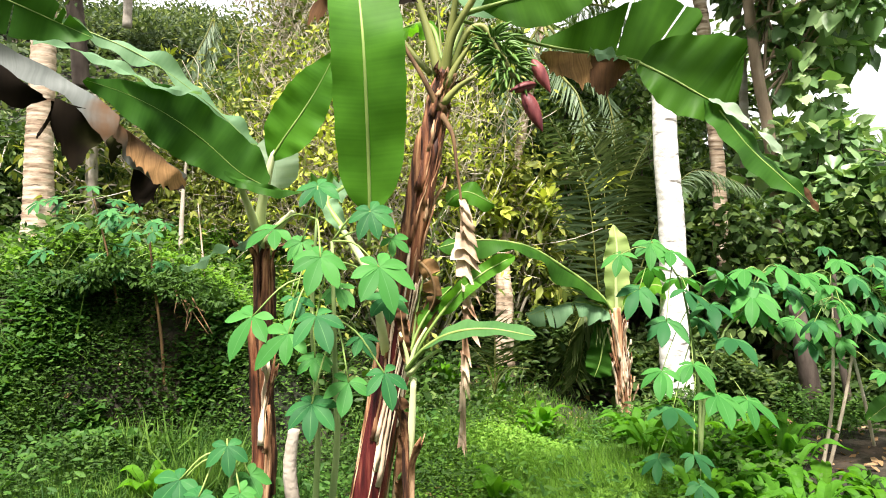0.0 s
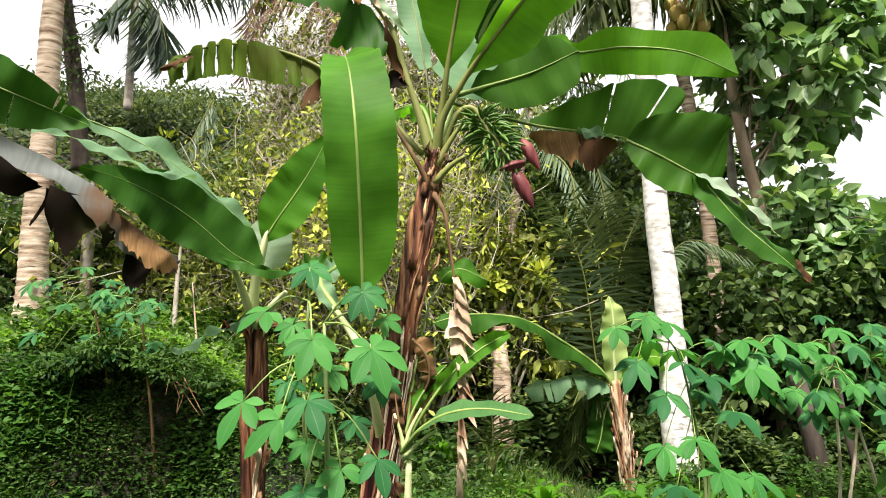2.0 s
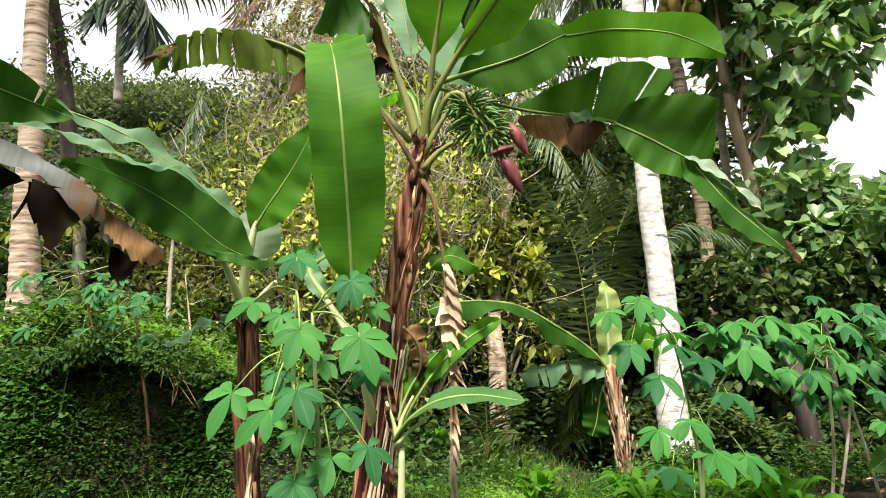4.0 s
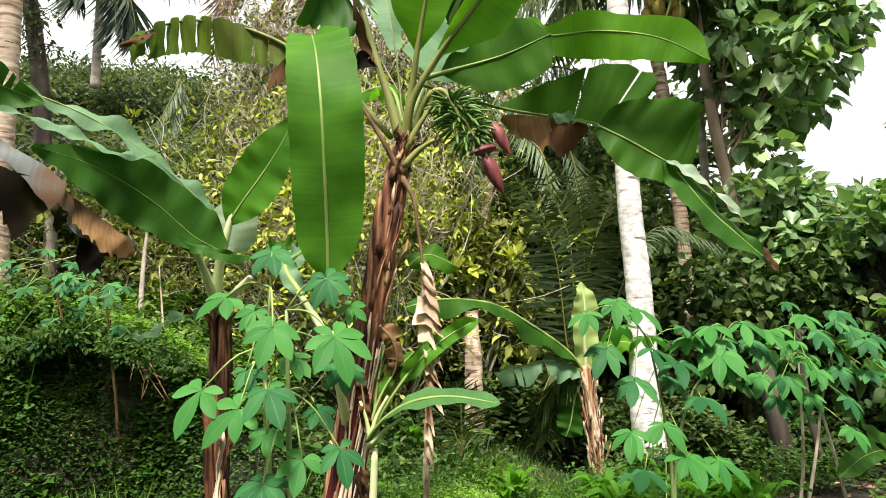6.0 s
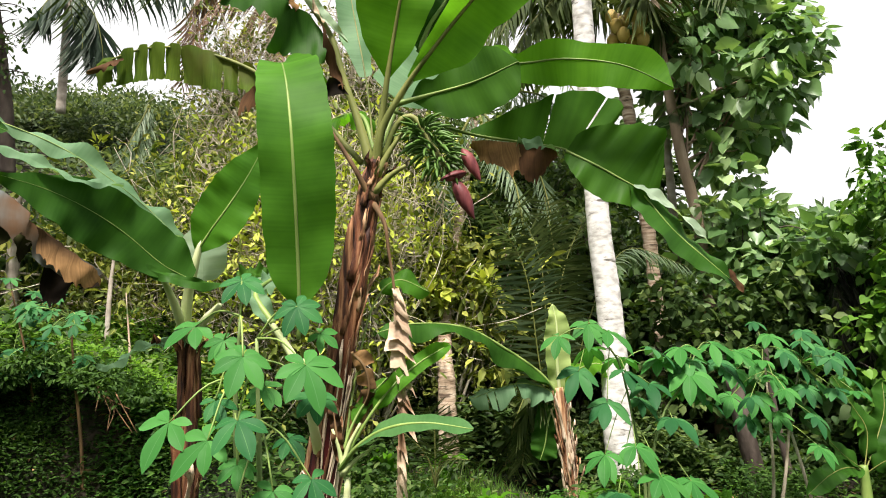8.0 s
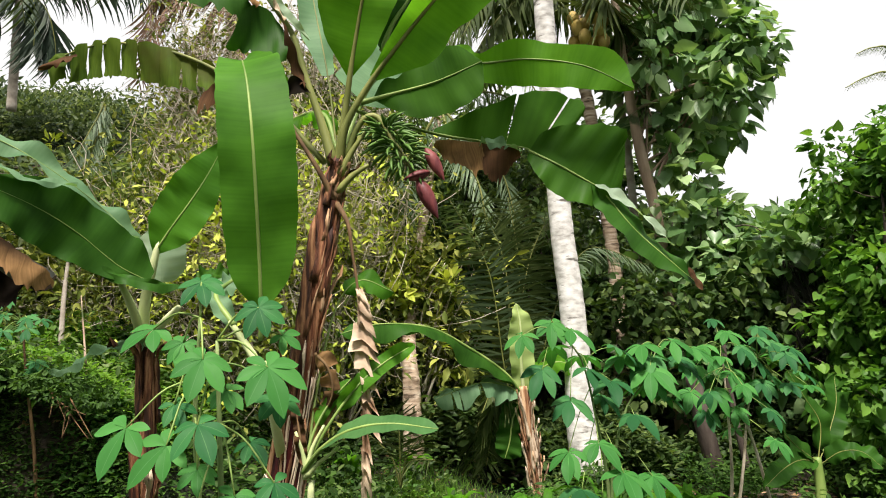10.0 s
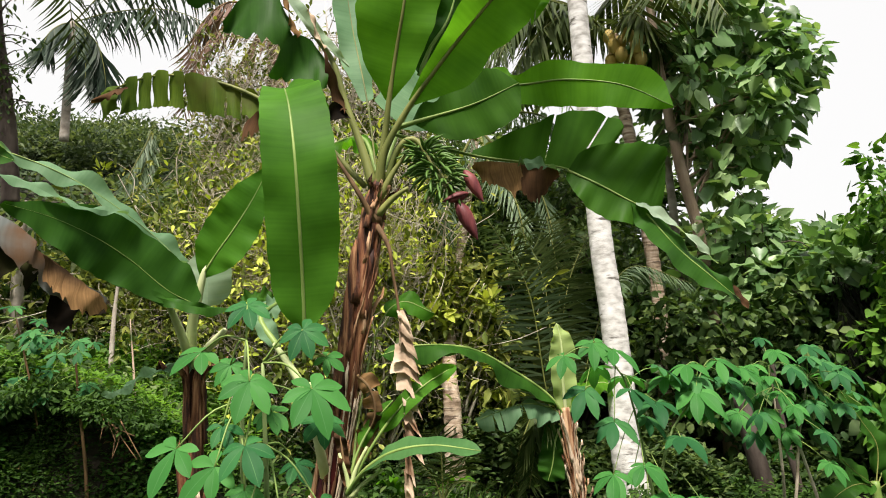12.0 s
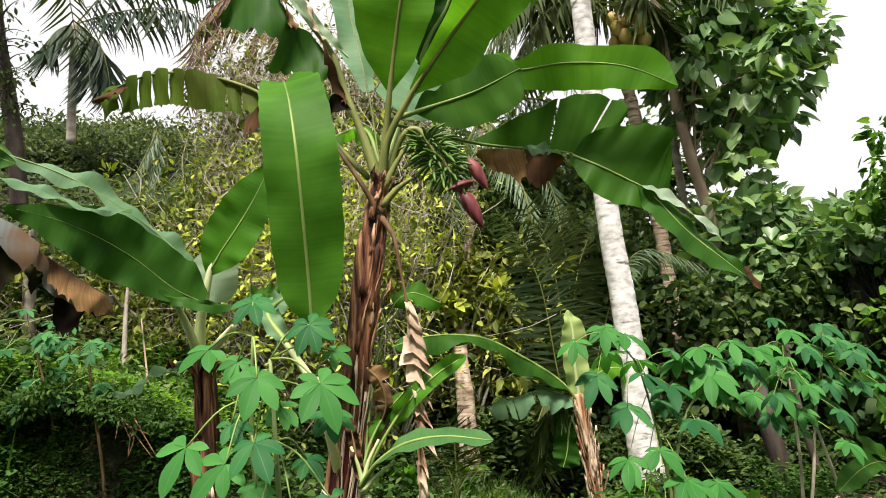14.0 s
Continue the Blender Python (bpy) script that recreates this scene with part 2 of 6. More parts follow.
M["vine"] = foliage_mat("vine_leaf", (0.014, 0.050, 0.006), (0.062, 0.150, 0.020), (0.18, 0.33, 0.05), 0.34, 0.42, 1.0)
M["herb"] = foliage_mat("herb_leaf", (0.016, 0.052, 0.009), (0.042, 0.112, 0.018), (0.10, 0.20, 0.036), 0.35, 0.55, 1.3, 1.4)
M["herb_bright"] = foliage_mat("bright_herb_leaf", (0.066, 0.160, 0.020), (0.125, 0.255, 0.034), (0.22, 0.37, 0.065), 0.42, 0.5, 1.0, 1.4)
# herb green darkened: the shade over bank and verge is in this colour
M["weed_shaded"] = foliage_mat("shaded_weed_leaf", (0.009, 0.026, 0.005), (0.034, 0.078, 0.013), (0.085, 0.165, 0.030), 0.3, 0.6, 1.6, 1.3)
# darker copy of the grass, with the left side's shade in its green
M["grass_shaded"] = foliage_mat("shaded_grass_blade", (0.010, 0.036, 0.006), (0.030, 0.082, 0.013), (0.072, 0.150, 0.028), 0.35, 0.55, 1.2, 1.3)
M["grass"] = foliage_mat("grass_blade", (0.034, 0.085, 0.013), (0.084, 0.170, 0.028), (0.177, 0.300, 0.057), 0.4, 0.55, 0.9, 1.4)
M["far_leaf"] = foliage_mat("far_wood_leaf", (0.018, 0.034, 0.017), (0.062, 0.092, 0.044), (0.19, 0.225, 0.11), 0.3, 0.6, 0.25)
M["dead_leaf"] = foliage_mat("fallen_leaf", (0.12, 0.07, 0.035), (0.26, 0.16, 0.08), (0.42, 0.29, 0.17), 0.2, 0.85)


def soil_mat():
    m, n, l, b = nodes_of("soil")
    big = noise_node(n, l, 0.9, 5)
    small = noise_node(n, l, 14, 6)
    r1 = ramp_node(n, [(0.35, (0.012, 0.018, 0.006)), (0.55, (0.028, 0.023, 0.013)), (0.75, (0.11, 0.065, 0.038))])
    l.new(big.outputs["Fac"], r1.inputs[0])
    r2 = ramp_node(n, [(0.3, (0.45, 0.45, 0.45)), (0.75, (1.2, 1.2, 1.2))])
    l.new(small.outputs["Fac"], r2.inputs[0])
    mx = n.new("ShaderNodeMix")
    mx.data_type, mx.blend_type = "RGBA", "MULTIPLY"
    mx.inputs[0].default_value = 1
    l.new(r1.outputs[0], mx.inputs[6])
    l.new(r2.outputs[0], mx.inputs[7])
    l.new(mx.outputs[2], b.inputs["Base Color"])
    b.inputs["Roughness"].default_value = 0.95
    bump_to(n, l, small.outputs["Fac"], b, 0.8, 0.04)
    return m


M["soil"] = soil_mat()


# ---- mesh helpers ----
def link_mesh(name, verts, faces, mat, parent=None, label="", uvs=None, smooth=True):
    me = bpy.data.meshes.new(name)
    me.from_pydata([tuple(v) for v in verts], [], faces)
    me.materials.append(mat)
    if smooth:
        me.polygons.foreach_set("use_smooth", [True] * len(me.polygons))
    if uvs is not None:
        layer = me.uv_layers.new(name="UVMap")
        idx = np.empty(len(me.loops), dtype=np.int32)
        me.loops.foreach_get("vertex_index", idx)
        layer.data.foreach_set("uv", np.asarray(uvs, dtype=np.float32)[idx].ravel())
    ob = new(name, me)
    if parent is not None:
        ob.parent = parent
        ob.matrix_parent_inverse = parent.matrix_world.inverted()
    if label:
        tagged(ob, label)
    return ob


def fast_mesh(name, verts, tris, mat, parent=None, label=""):
    """One mesh from arrays: verts (n, 3), tris (m, 3)."""
    me = bpy.data.meshes.new(name)
    me.vertices.add(len(verts))
    me.vertices.foreach_set("co", np.asarray(verts, dtype=np.float32).ravel())
    me.loops.add(len(tris) * 3)
    me.loops.foreach_set("vertex_index", np.asarray(tris, dtype=np.int32).ravel())
    me.polygons.add(len(tris))
    me.polygons.foreach_set("loop_start", np.arange(0, len(tris) * 3, 3, dtype=np.int32))
    me.polygons.foreach_set("use_smooth", np.ones(len(tris), dtype=bool))
    me.update(calc_edges=True)
    me.materials.append(mat)
    ob = new(name, me)
    if parent is not None:
        ob.parent = parent
        ob.matrix_parent_inverse = parent.matrix_world.inverted()
    if label:
        tagged(ob, label)
    return ob


def thing(name, at, label, category, group="", kind=""):
    ob = new(name)
    ob.location = at
    ob.empty_display_size = 0.1
    bpy.context.view_layer.update()
    return tagged(ob, label, category, group, kind)


def spline(points, n):
    """Catmull-Rom through the points, n samples."""
    p = np.array(points, float)
    p = np.vstack([2 * p[0] - p[1], p, 2 * p[-1] - p[-2]])
    out = []
    segs = len(p) - 3
    for u in np.linspace(0, segs - 1e-6, n):
        i = int(u)
        f = u - i
        a, b, c, d = p[i : i + 4]
        out.append(0.5 * (2 * b + (c - a) * f + (2 * a - 5 * b + 4 * c - d) * f**2 + (3 * b - a - 3 * c + d) * f**3))
    return np.array(out)


def unit(v):
    v = np.asarray(v, float)
    return v / (np.linalg.norm(v, axis=-1, keepdims=True) + 1e-9)


def tube_arrays(path, radii, sides=8, wobble=0.0, flat=1.0, seed=0):
    path = np.asarray(path, float)
    n = len(path)
    radii = np.interp(np.linspace(0, 1, n), np.linspace(0, 1, len(radii)), radii) if not np.isscalar(radii) else np.full(n, radii)
    tan = unit(np.gradient(path, axis=0))
    ref = np.array([0.31, -0.95, 0.1]) if abs(tan[0][2]) > 0.7 else np.array([0.0, 0.1, 1.0])
    r = np.random.default_rng(seed)
    verts, faces = [], []
    for i in range(n):
        s = unit(np.cross(tan[i], ref))
        u = np.cross(s, tan[i])
        for k in range(sides):
            a = 2 * math.pi * k / sides
            w = radii[i] * (1 + wobble * (r.random() - 0.5))
            verts.append(path[i] + (s * math.cos(a) + u * math.sin(a) * flat) * w)
    for i in range(n - 1):
        for k in range(sides):
            a, b = i * sides + k, i * sides + (k + 1) % sides
            faces.append((a, b, b + sides, a + sides))
    faces.append(tuple(range(sides))[::-1])
    faces.append(tuple(range((n - 1) * sides, n * sides)))
    return verts, faces


def tube(name, points, radii, mat, parent=None, label="", n=16, sides=8, wobble=0.0, flat=1.0):
    v, f = tube_arrays(spline(points, n), radii, sides, wobble, flat, len(bpy.data.objects))
    return link_mesh(name, v, f, mat, parent, label)


def joined_tubes(name, runs, mat, parent=None, label="", sides=5):
    """Several thin tubes as one mesh: runs of (points, radii, samples)."""
    vs, fs = [], []
    for pts, rad, n in runs:
        v, f = tube_arrays(spline(pts, n), rad, sides)
        o = len(vs)
        vs += v
        fs += [tuple(i + o for i in q) for q in f]
    return link_mesh(name, vs, fs, mat, parent, label)


# ---- banana leaf ----
def blade(name, points, half, normal, mat, parent, label="", droop=(0, 0), rib=None, rib_r=0.012, tears=0, ragged=0.0,
          curl=0.0, wave=0.014, base=0.12, tip=0.22, start=0.0, sides=(1, 1), n=40, seed=1, twist=0.0, taper=0.0, gap=0.010, foot=1.0, prof=None, loose=1.0):
    """A banana leaf along points: half width, the blade's normal, droop of its two halves in degrees, tears a half.
    start: share of the length that is bare stalk; prof: widths of the two halves from foot to tip, as shares of half."""
    r = np.random.default_rng(seed)
    path = spline(points, n)
    tan = unit(np.gradient(path, axis=0))
    verts, faces, uvs = [], [], []
    across = 6
    i0 = int(start * (n - 1))
    length = np.concatenate([[0], np.cumsum(np.linalg.norm(np.diff(path, axis=0), axis=1))])
    for side in (0, 1):
        if not sides[side]:
            continue
        sg = 1 if side else -1
        cuts = sorted(r.choice(np.arange(i0 + 3, n - 3), size=min(tears, n - i0 - 8), replace=False)) if tears else []
        bounds = [i0, *cuts, n - 1]
        ph = r.random() * 6
        widths = np.clip(spline([(q,) for q in prof[side]], n - i0)[:, 0], 0, None) if prof else None
        for a, b in zip(bounds[:-1], bounds[1:]):
            extra = (r.random() - 0.35) * 26 * loose * (1 if tears else 0)
            cut = 1 - ragged * r.random()
            rows = []
            for i in range(a, b + 1):
                s = (i - i0) / (n - 1 - i0)
                env = min(1.0, math.sin(min(s / base, 1) * math.pi / 2) ** 0.7) * min(1.0, math.sin(min((1 - s) / tip, 1) * math.pi / 2) ** 0.75)
                w = half * sides[side] * ((widths[i - i0] if prof else env * (1 - taper * s)) + 0.02) * cut
                q = np.array(normal, float)
                if twist:
                    q = np.array(Matrix.Rotation(radians(twist * s), 3, V(tan[i])) @ V(q))
                sd = unit(np.cross(tan[i], q)) * sg
                nn = unit(np.cross(sd, tan[i])) * sg
                ang = radians(droop[side] + extra)
                shift = 0.0
                if tears and (i == a or i == b):
                    shift = gap * (1 if i == a else -1)
                row = []
                for j in range(across + 1):
                    v = j / across
                    bend = ang * (0.55 + 0.45 * v)
                    o = sd * math.cos(bend) * w * v + nn * math.sin(bend) * w * v
                    o = o + nn * (wave * v * math.sin(i * 0.9 + ph) + wave * 1.6 * v * math.sin(i * 0.37 + 2 * ph))
                    o = o + np.array([0, 0, -1]) * curl * w * v * v + tan[i] * (shift * v**0.4 + 0.10 * w * v)
                    if j == across:
                        o = o * (1 + 0.018 * math.sin(i * 1.7 + ph) + (0.12 * ragged) * (r.random() - 0.5))
                    row.append(len(verts))
                    verts.append(path[i] + o)
                    uvs.append((length[i], v * w * sg))
                rows.append(row)
            for p, q in zip(rows[:-1], rows[1:]):
                for j in range(across):
                    quad = (p[j], p[j + 1], q[j + 1], q[j])
                    faces.append(quad if side else quad[::-1])
    ob = link_mesh(name, verts, faces, mat, parent, label, uvs)
    if rib is not None:
        v, f = tube_arrays(path, [rib_r * foot, rib_r * (0.4 + 0.6 * foot) * 0.9, rib_r * 0.8, rib_r * 0.6, rib_r * 0.4, rib_r * 0.2], 7, 0, 0.8)
        link_mesh("midrib", v, f, rib, ob)
    return ob


def flap(name, top, drops, mat, parent, label="", seed=0, n=18, rows=7, billow=0.02, slant=0.0, jagged=0.05):
    """A torn sheet of blade hanging from the edge top, by drops metres along it."""
    r = np.random.default_rng(seed)
    edge = spline(top, n)
    d = np.interp(np.linspace(0, 1, n), np.linspace(0, 1, len(drops)), drops)
    ph = r.random() * 6
    verts, faces, uvs = [], [], []
    for i in range(n):
        jag = 1 + jagged * r.normal()
        for j in range(rows):
            v = j / (rows - 1)
            verts.append(edge[i] + np.array([slant * v * d[i] + 0.004 * math.sin(i + j), -billow * math.sin(v * 2.6 + ph + i * 0.22), -d[i] * v * (jag if j == rows - 1 else 1)]))
            uvs.append((i * 0.02, v * d[i]))
    for i in range(n - 1):
        for j in range(rows - 1):
            p = i * rows + j
            faces.append((p, p + 1, p + rows + 1, p + rows))
    return link_mesh(name, verts, faces, mat, parent, label, uvs)


# ---- leaf clouds ----
def template(kind):
    """Small leaf shapes along +y, lying in xy, length 1: verts, tris."""
    if kind == "oval":
        v = [(0, 0, 0), (-0.22, 0.35, 0.05), (0, 0.4, -0.03), (0.22, 0.35, 0.05), (-0.16, 0.72, 0.02), (0.16, 0.72, 0.02), (0, 1, -0.10)]
        f = [(0, 2, 1), (0, 3, 2), (1, 2, 4), (2, 3, 5), (4, 2, 6), (2, 5, 6)]
    elif kind == "slim":
        v = [(0, 0, 0), (-0.11, 0.4, 0.03), (0.11, 0.4, 0.03), (0, 1, -0.12)]
        f = [(0, 2, 1), (1, 2, 3)]
    elif kind == "heart":
        rim = [(0, 0.06), (-0.22, -0.09), (-0.40, 0.02), (-0.45, 0.24), (-0.38, 0.48), (-0.22, 0.74), (0, 1.04), (0.22, 0.74), (0.38, 0.48), (0.45, 0.24), (0.40, 0.02), (0.22, -0.09)]
        v = [(0, 0.36, -0.05)] + [(x, y, 0.16 * abs(x) - 0.16 * max(0, y - 0.3) ** 2) for x, y in rim]
        f = [(0, 1 + (k + 1) % 12, 1 + k) for k in range(12)]
    elif kind == "broad":
        v = [(0, 0, 0), (-0.32, 0.30, 0.07), (0, 0.42, -0.04), (0.32, 0.30, 0.07), (-0.30, 0.66, 0.04), (0.30, 0.66, 0.04), (0, 1, -0.18)]
        f = [(0, 2, 1), (0, 3, 2), (1, 2, 4), (2, 3, 5), (4, 2, 6), (2, 5, 6)]
    elif kind == "blade":
        v = [(-0.02, 0, 0), (0.02, 0, 0), (-0.016, 0.5, 0.05), (0.016, 0.5, 0.05), (0, 1, -0.16)]
        f = [(0, 1, 3), (0, 3, 2), (2, 3, 4)]
    else:
        v = [(0, 0, 0), (-0.24, 0.45, 0.05), (0.24, 0.45, 0.05), (0, 1, -0.1)]
        f = [(0, 2, 1), (1, 2, 3)]
    return np.array(v, float), np.array(f, int)


def scatter(name, pts, ways, ups, sizes, kind, mat, parent=None, label=""):
    """Leaves of one kind at pts, along ways, faces towards ups, as one mesh."""
    tv, tf = template(kind)
    y = unit(ways)
    x = unit(np.cross(y, ups))
    z = np.cross(x, y)
    sz = np.asarray(sizes)[:, None, None]
    vv = pts[:, None, :] + sz * (tv[None, :, 0:1] * x[:, None] + tv[None, :, 1:2] * y[:, None] + tv[None, :, 2:3] * z[:, None])
    tt = tf[None] + (np.arange(len(pts)) * len(tv))[:, None, None]
    return fast_mesh(name, vv.reshape(-1, 3), tt.reshape(-1, 3), mat, parent, label)


def ball(n, radius, hollow=0.35):
    d = unit(rng.normal(size=(n, 3)))
    return d * (hollow + (1 - hollow) * rng.random((n, 1)) ** 0.6) * radius, d


def clumps(name, centres, radii, per, size, kind, mat, parent=None, label="", sag=0.35, squash=0.8, hollow=0.3):
    """Leaves in clumps round the centres, pointing outwards and a little down."""
    P, D, S = [], [], []
    for c, rad in zip(centres, radii):
        k = max(6, int(per * (0.7 + 0.6 * rng.random())))
        off, d = ball(k, rad, hollow)
        off[:, 2] *= squash
        P.append(np.asarray(c) + off)
        D.append(d + rng.normal(size=(k, 3)) * 0.55 + np.array([0, 0, -sag]))
        S.append(size * (0.55 + 0.8 * rng.random(k)))
    P, D, S = np.vstack(P), np.vstack(D), np.concatenate(S)
    up = unit(np.array([0, -0.25, 1.0]) + rng.normal(size=P.shape) * 0.45)
    return scatter(name, P, D, up, S, kind, mat, parent, label)


# ---- ground ----
def step(a, b, x):
    t = np.clip((x - a) / (b - a), 0, 1)
    return t * t * (3 - 2 * t)


def ground_z(x, y):
    x, y = np.asarray(x, float), np.asarray(y, float)
    wob = 0.22 * np.sin(x * 1.7) + 0.12 * np.sin(x * 4.3)
    bank = step(0.2, -1.8, x + 0.25 * np.sin(y * 1.3)) * (0.85 * step(5.0, 5.55, y + wob) + 0.55 * step(4.0, 7.0, y + wob))
    back = 0.75 * step(5.0, 8.5, y) * step(2.3, 0.7, x) * step(-2.6, 0.4, x)
    hill = 7.4 * step(9, 26, y - 0.25 * x) * step(9, 1, x) + 3.0 * step(20, 60, y)
    hollow = 0.22 * np.exp(-(((x + 2.08) / 0.50) ** 4) - ((y - 5.20) / 0.32) ** 4)
    rough = 0.05 * np.sin(x * 2.1 + 1.3 * y) + 0.04 * np.sin(3.7 * x - 2.3 * y) + 0.03 * np.sin(5.1 * y + x)
    return bank - hollow + back + hill + rough * step(0.5, 3, y) + 0.10 * step(3, 7, y)


def build_ground():
    gx = np.concatenate([np.linspace(-400, -14, 14), np.linspace(-13, 13, 150), np.linspace(14, 400, 14)])
    gy = np.concatenate([np.linspace(-300, -5, 10), np.linspace(-4, 3, 30), np.linspace(3.06, 9, 120), np.linspace(9.15, 14, 34), np.linspace(14.5, 40, 40), np.linspace(45, 600, 14)])
    X, Y = np.meshgrid(gx, gy)
    Z = ground_z(X, Y)
    verts = np.stack([X, Y, Z], -1).reshape(-1, 3)
    w = len(gx)
    i, j = np.meshgrid(np.arange(w - 1), np.arange(len(gy) - 1))
    a = (j * w + i).ravel()
    tris = np.concatenate([np.stack([a, a + 1, a + w + 1], 1), np.stack([a, a + w + 1, a + w], 1)])
    ob = fast_mesh("ground", verts, tris, M["soil"])
    return tagged(ob, "brown soil with patchy green cover, rising to a hill", "ground", kind="structure")


build_ground()


# ---- banana plants ----
def sheath(stem_pts, s0, s1, angle, width, off, flare, mat, parent, label="", radii=(0.1, 0.06), n=14):
    """A strip of old leaf sheath lying along a stem, loose at its upper end."""
    path = spline(stem_pts, 60)
    seg = path[int(s0 * 59) : int(s1 * 59) + 1]
    seg = spline(seg[:: max(1, len(seg) // 5)], n)
    tan = unit(np.gradient(seg, axis=0))
    rr = np.interp(np.linspace(s0, s1, n), np.linspace(0, 1, len(radii)), radii)
    verts, faces, across = [], [], 4
    ph = angle * 3
    for i in range(n):
        s = unit(np.cross(tan[i], (0.31, -0.95, 0.1)))
        u = np.cross(s, tan[i])
        f = i / (n - 1)
        wid = width * (1 - 0.65 * f**2) * (1 + 0.12 * math.sin(7 * f + ph))
        out = rr[i] + off + flare * max(0, f - 0.45) ** 2
        for j in range(across + 1):
            a = angle - math.pi + wid * (j / across - 0.5) + 0.2 * math.sin(4 * f + ph) + 0.05 * math.sin(17 * f + 2 * j + ph)
            verts.append(seg[i] + (s * math.cos(a) + u * math.sin(a)) * (out + 0.006 * math.sin(5 * f + j) + 0.0025 * math.sin(23 * f + 5 * j + ph)) + tan[i] * (0.03 * math.sin(j * 2.1 + ph) * (i == n - 1)))
    for i in range(n - 1):
        for j in range(across):
            a = i * (across + 1) + j
            faces.append((a, a + 1, a + across + 2, a + across + 1))
    ob = link_mesh("sheath", verts, faces, M[mat], parent, label)
    sol = ob.modifiers.new("thickness", "SOLIDIFY")
    sol.thickness = 0.004
    return ob


def revolve(profile, sides=14):
    verts, faces = [], []
    for y, r in profile:
        for k in range(sides):
            a = 2 * math.pi * k / sides
            verts.append((r * math.cos(a), r * math.sin(a), y))
    for i in range(len(profile) - 1):
        for k in range(sides):
            a, b = i * sides + k, i * sides + (k + 1) % sides
            faces.append((a, b, b + sides, a + sides))
    return verts, faces


def bud(name, a, b, parent, label):
    """A pointed flower bud from a to b, its outer bract lapping over."""
    a, b = V(a), V(b)
    length = (b - a).length
    prof = [(0, 0.2), (0.08, 0.55), (0.25, 0.92), (0.42, 1.0), (0.62, 0.86), (0.8, 0.55), (0.93, 0.24), (1, 0.03)]
    v, f = revolve([(y * length, r * length * 0.160) for y, r in prof])
    turn = (b - a).to_track_quat("Z", "Y").to_matrix()
    ob = link_mesh(name, [a + turn @ V(p) for p in v], f, M["bud"], parent, label)
    v2, f2 = revolve([(y * length * 0.97, (r * 0.172 + 0.01) * length) for y, r in prof[:-1]], 14)
    f2 = [q for n_, q in enumerate(f2) if (n_ % 14) < 8]
    br = link_mesh("bract", [a + turn @ V((p[0] + 0.004, p[1], p[2])) for p in v2], f2, M["bud"], ob, "lapping maroon bract")
    sol = br.modifiers.new("thickness", "SOLIDIFY")
    sol.thickness = 0.003
    return ob


BASE = (-0.30, 2.88, 0.0)
main = thing("banana_plant", BASE, "fruiting banana plant with reddish brown stem and torn green leaves", "banana plant")
STEM = [(-0.33, 2.88, -0.05), (-0.213, 2.880, 0.600), (-0.118, 2.890, 1.161), (-0.046, 2.900, 1.632), (0.015, 2.900, 1.941), (0.070, 2.900, 2.264), (0.103, 2.900, 2.381)]
RAD = (0.076, 0.066, 0.055, 0.049, 0.049, 0.043, 0.026)
tube("pseudostem", STEM, RAD, M["stem"], main, "", 48, 18, 0.07)
LOW = [tuple(p) for p in spline(STEM, 60)[0:27:5]]
tube("lower_sheath", LOW, (0.082, 0.076, 0.068, 0.058), M["stem_red"], main, "glossy maroon lower sheath", 24, 18, 0.05)
for s0, s1, ang, wid, off, flare, mat in (
    (0.02, 0.42, 4.15, 0.14, 0.008, 0.02, "cream"), (0.06, 0.46, 5.15, 0.12, 0.008, 0.02, "cream"), (0.20, 0.46, 4.4, 0.20, 0.009, 0.03, "cream"), (0.24, 0.50, 4.95, 0.18, 0.009, 0.03, "cream"), (0.26, 0.50, 3.85, 0.24, 0.009, 0.05, "cream"), (0.24, 0.48, 5.5, 0.26, 0.008, 0.04, "sheath"), (0.30, 0.52, 4.7, 0.10, 0.010, 0.03, "sheath"), (0.0, 0.34, 3.25, 0.45, 0.008, 0.04, "sheath"),
    (0.04, 0.40, 5.95, 0.4, 0.008, 0.04, "sheath"), (0.22, 0.47, 4.65, 0.09, 0.011, 0.02, "cream"), (0.26, 0.60, 3.6, 1.0, 0.006, 0.05, "sheath"),
    (0.40, 0.75, 4.6, 1.3, 0.004, 0.02, "stem"), (0.42, 0.80, 5.6, 1.2, 0.005, 0.05, "sheath_dark"), (0.46, 0.86, 3.7, 1.2, 0.005, 0.05, "sheath_dark"),
    (0.52, 0.78, 4.95, 0.30, 0.007, 0.04, "sheath"), (0.60, 0.92, 4.3, 0.9, 0.005, 0.04, "stem"), (0.64, 0.97, 5.2, 0.9, 0.006, 0.05, "stem"),
    (0.70, 0.98, 3.5, 0.9, 0.006, 0.06, "petiole_brown"), (0.5, 0.68, 3.2, 0.35, 0.007, 0.12, "sheath"), (0.72, 0.9, 4.75, 0.22, 0.008, 0.05, "sheath"),
    (0.56, 0.72, 4.15, 0.16, 0.006, 0.04, "sheath"), (0.80, 0.99, 4.4, 0.8, 0.010, 0.10, "petiole_brown"), (0.78, 0.99, 5.3, 0.5, 0.012, 0.14, "sheath_dark"), (0.82, 0.99, 3.4, 0.6, 0.010, 0.16, "sheath_dark"), (0.84, 0.99, 4.9, 0.35, 0.014, 0.08, "sheath"), (0.34, 0.5, 5.5, 0.35, 0.010, 0.25, "sheath_dark")):
    sheath(STEM, s0, s1, ang, wid, off, flare, mat, main, radii=RAD)


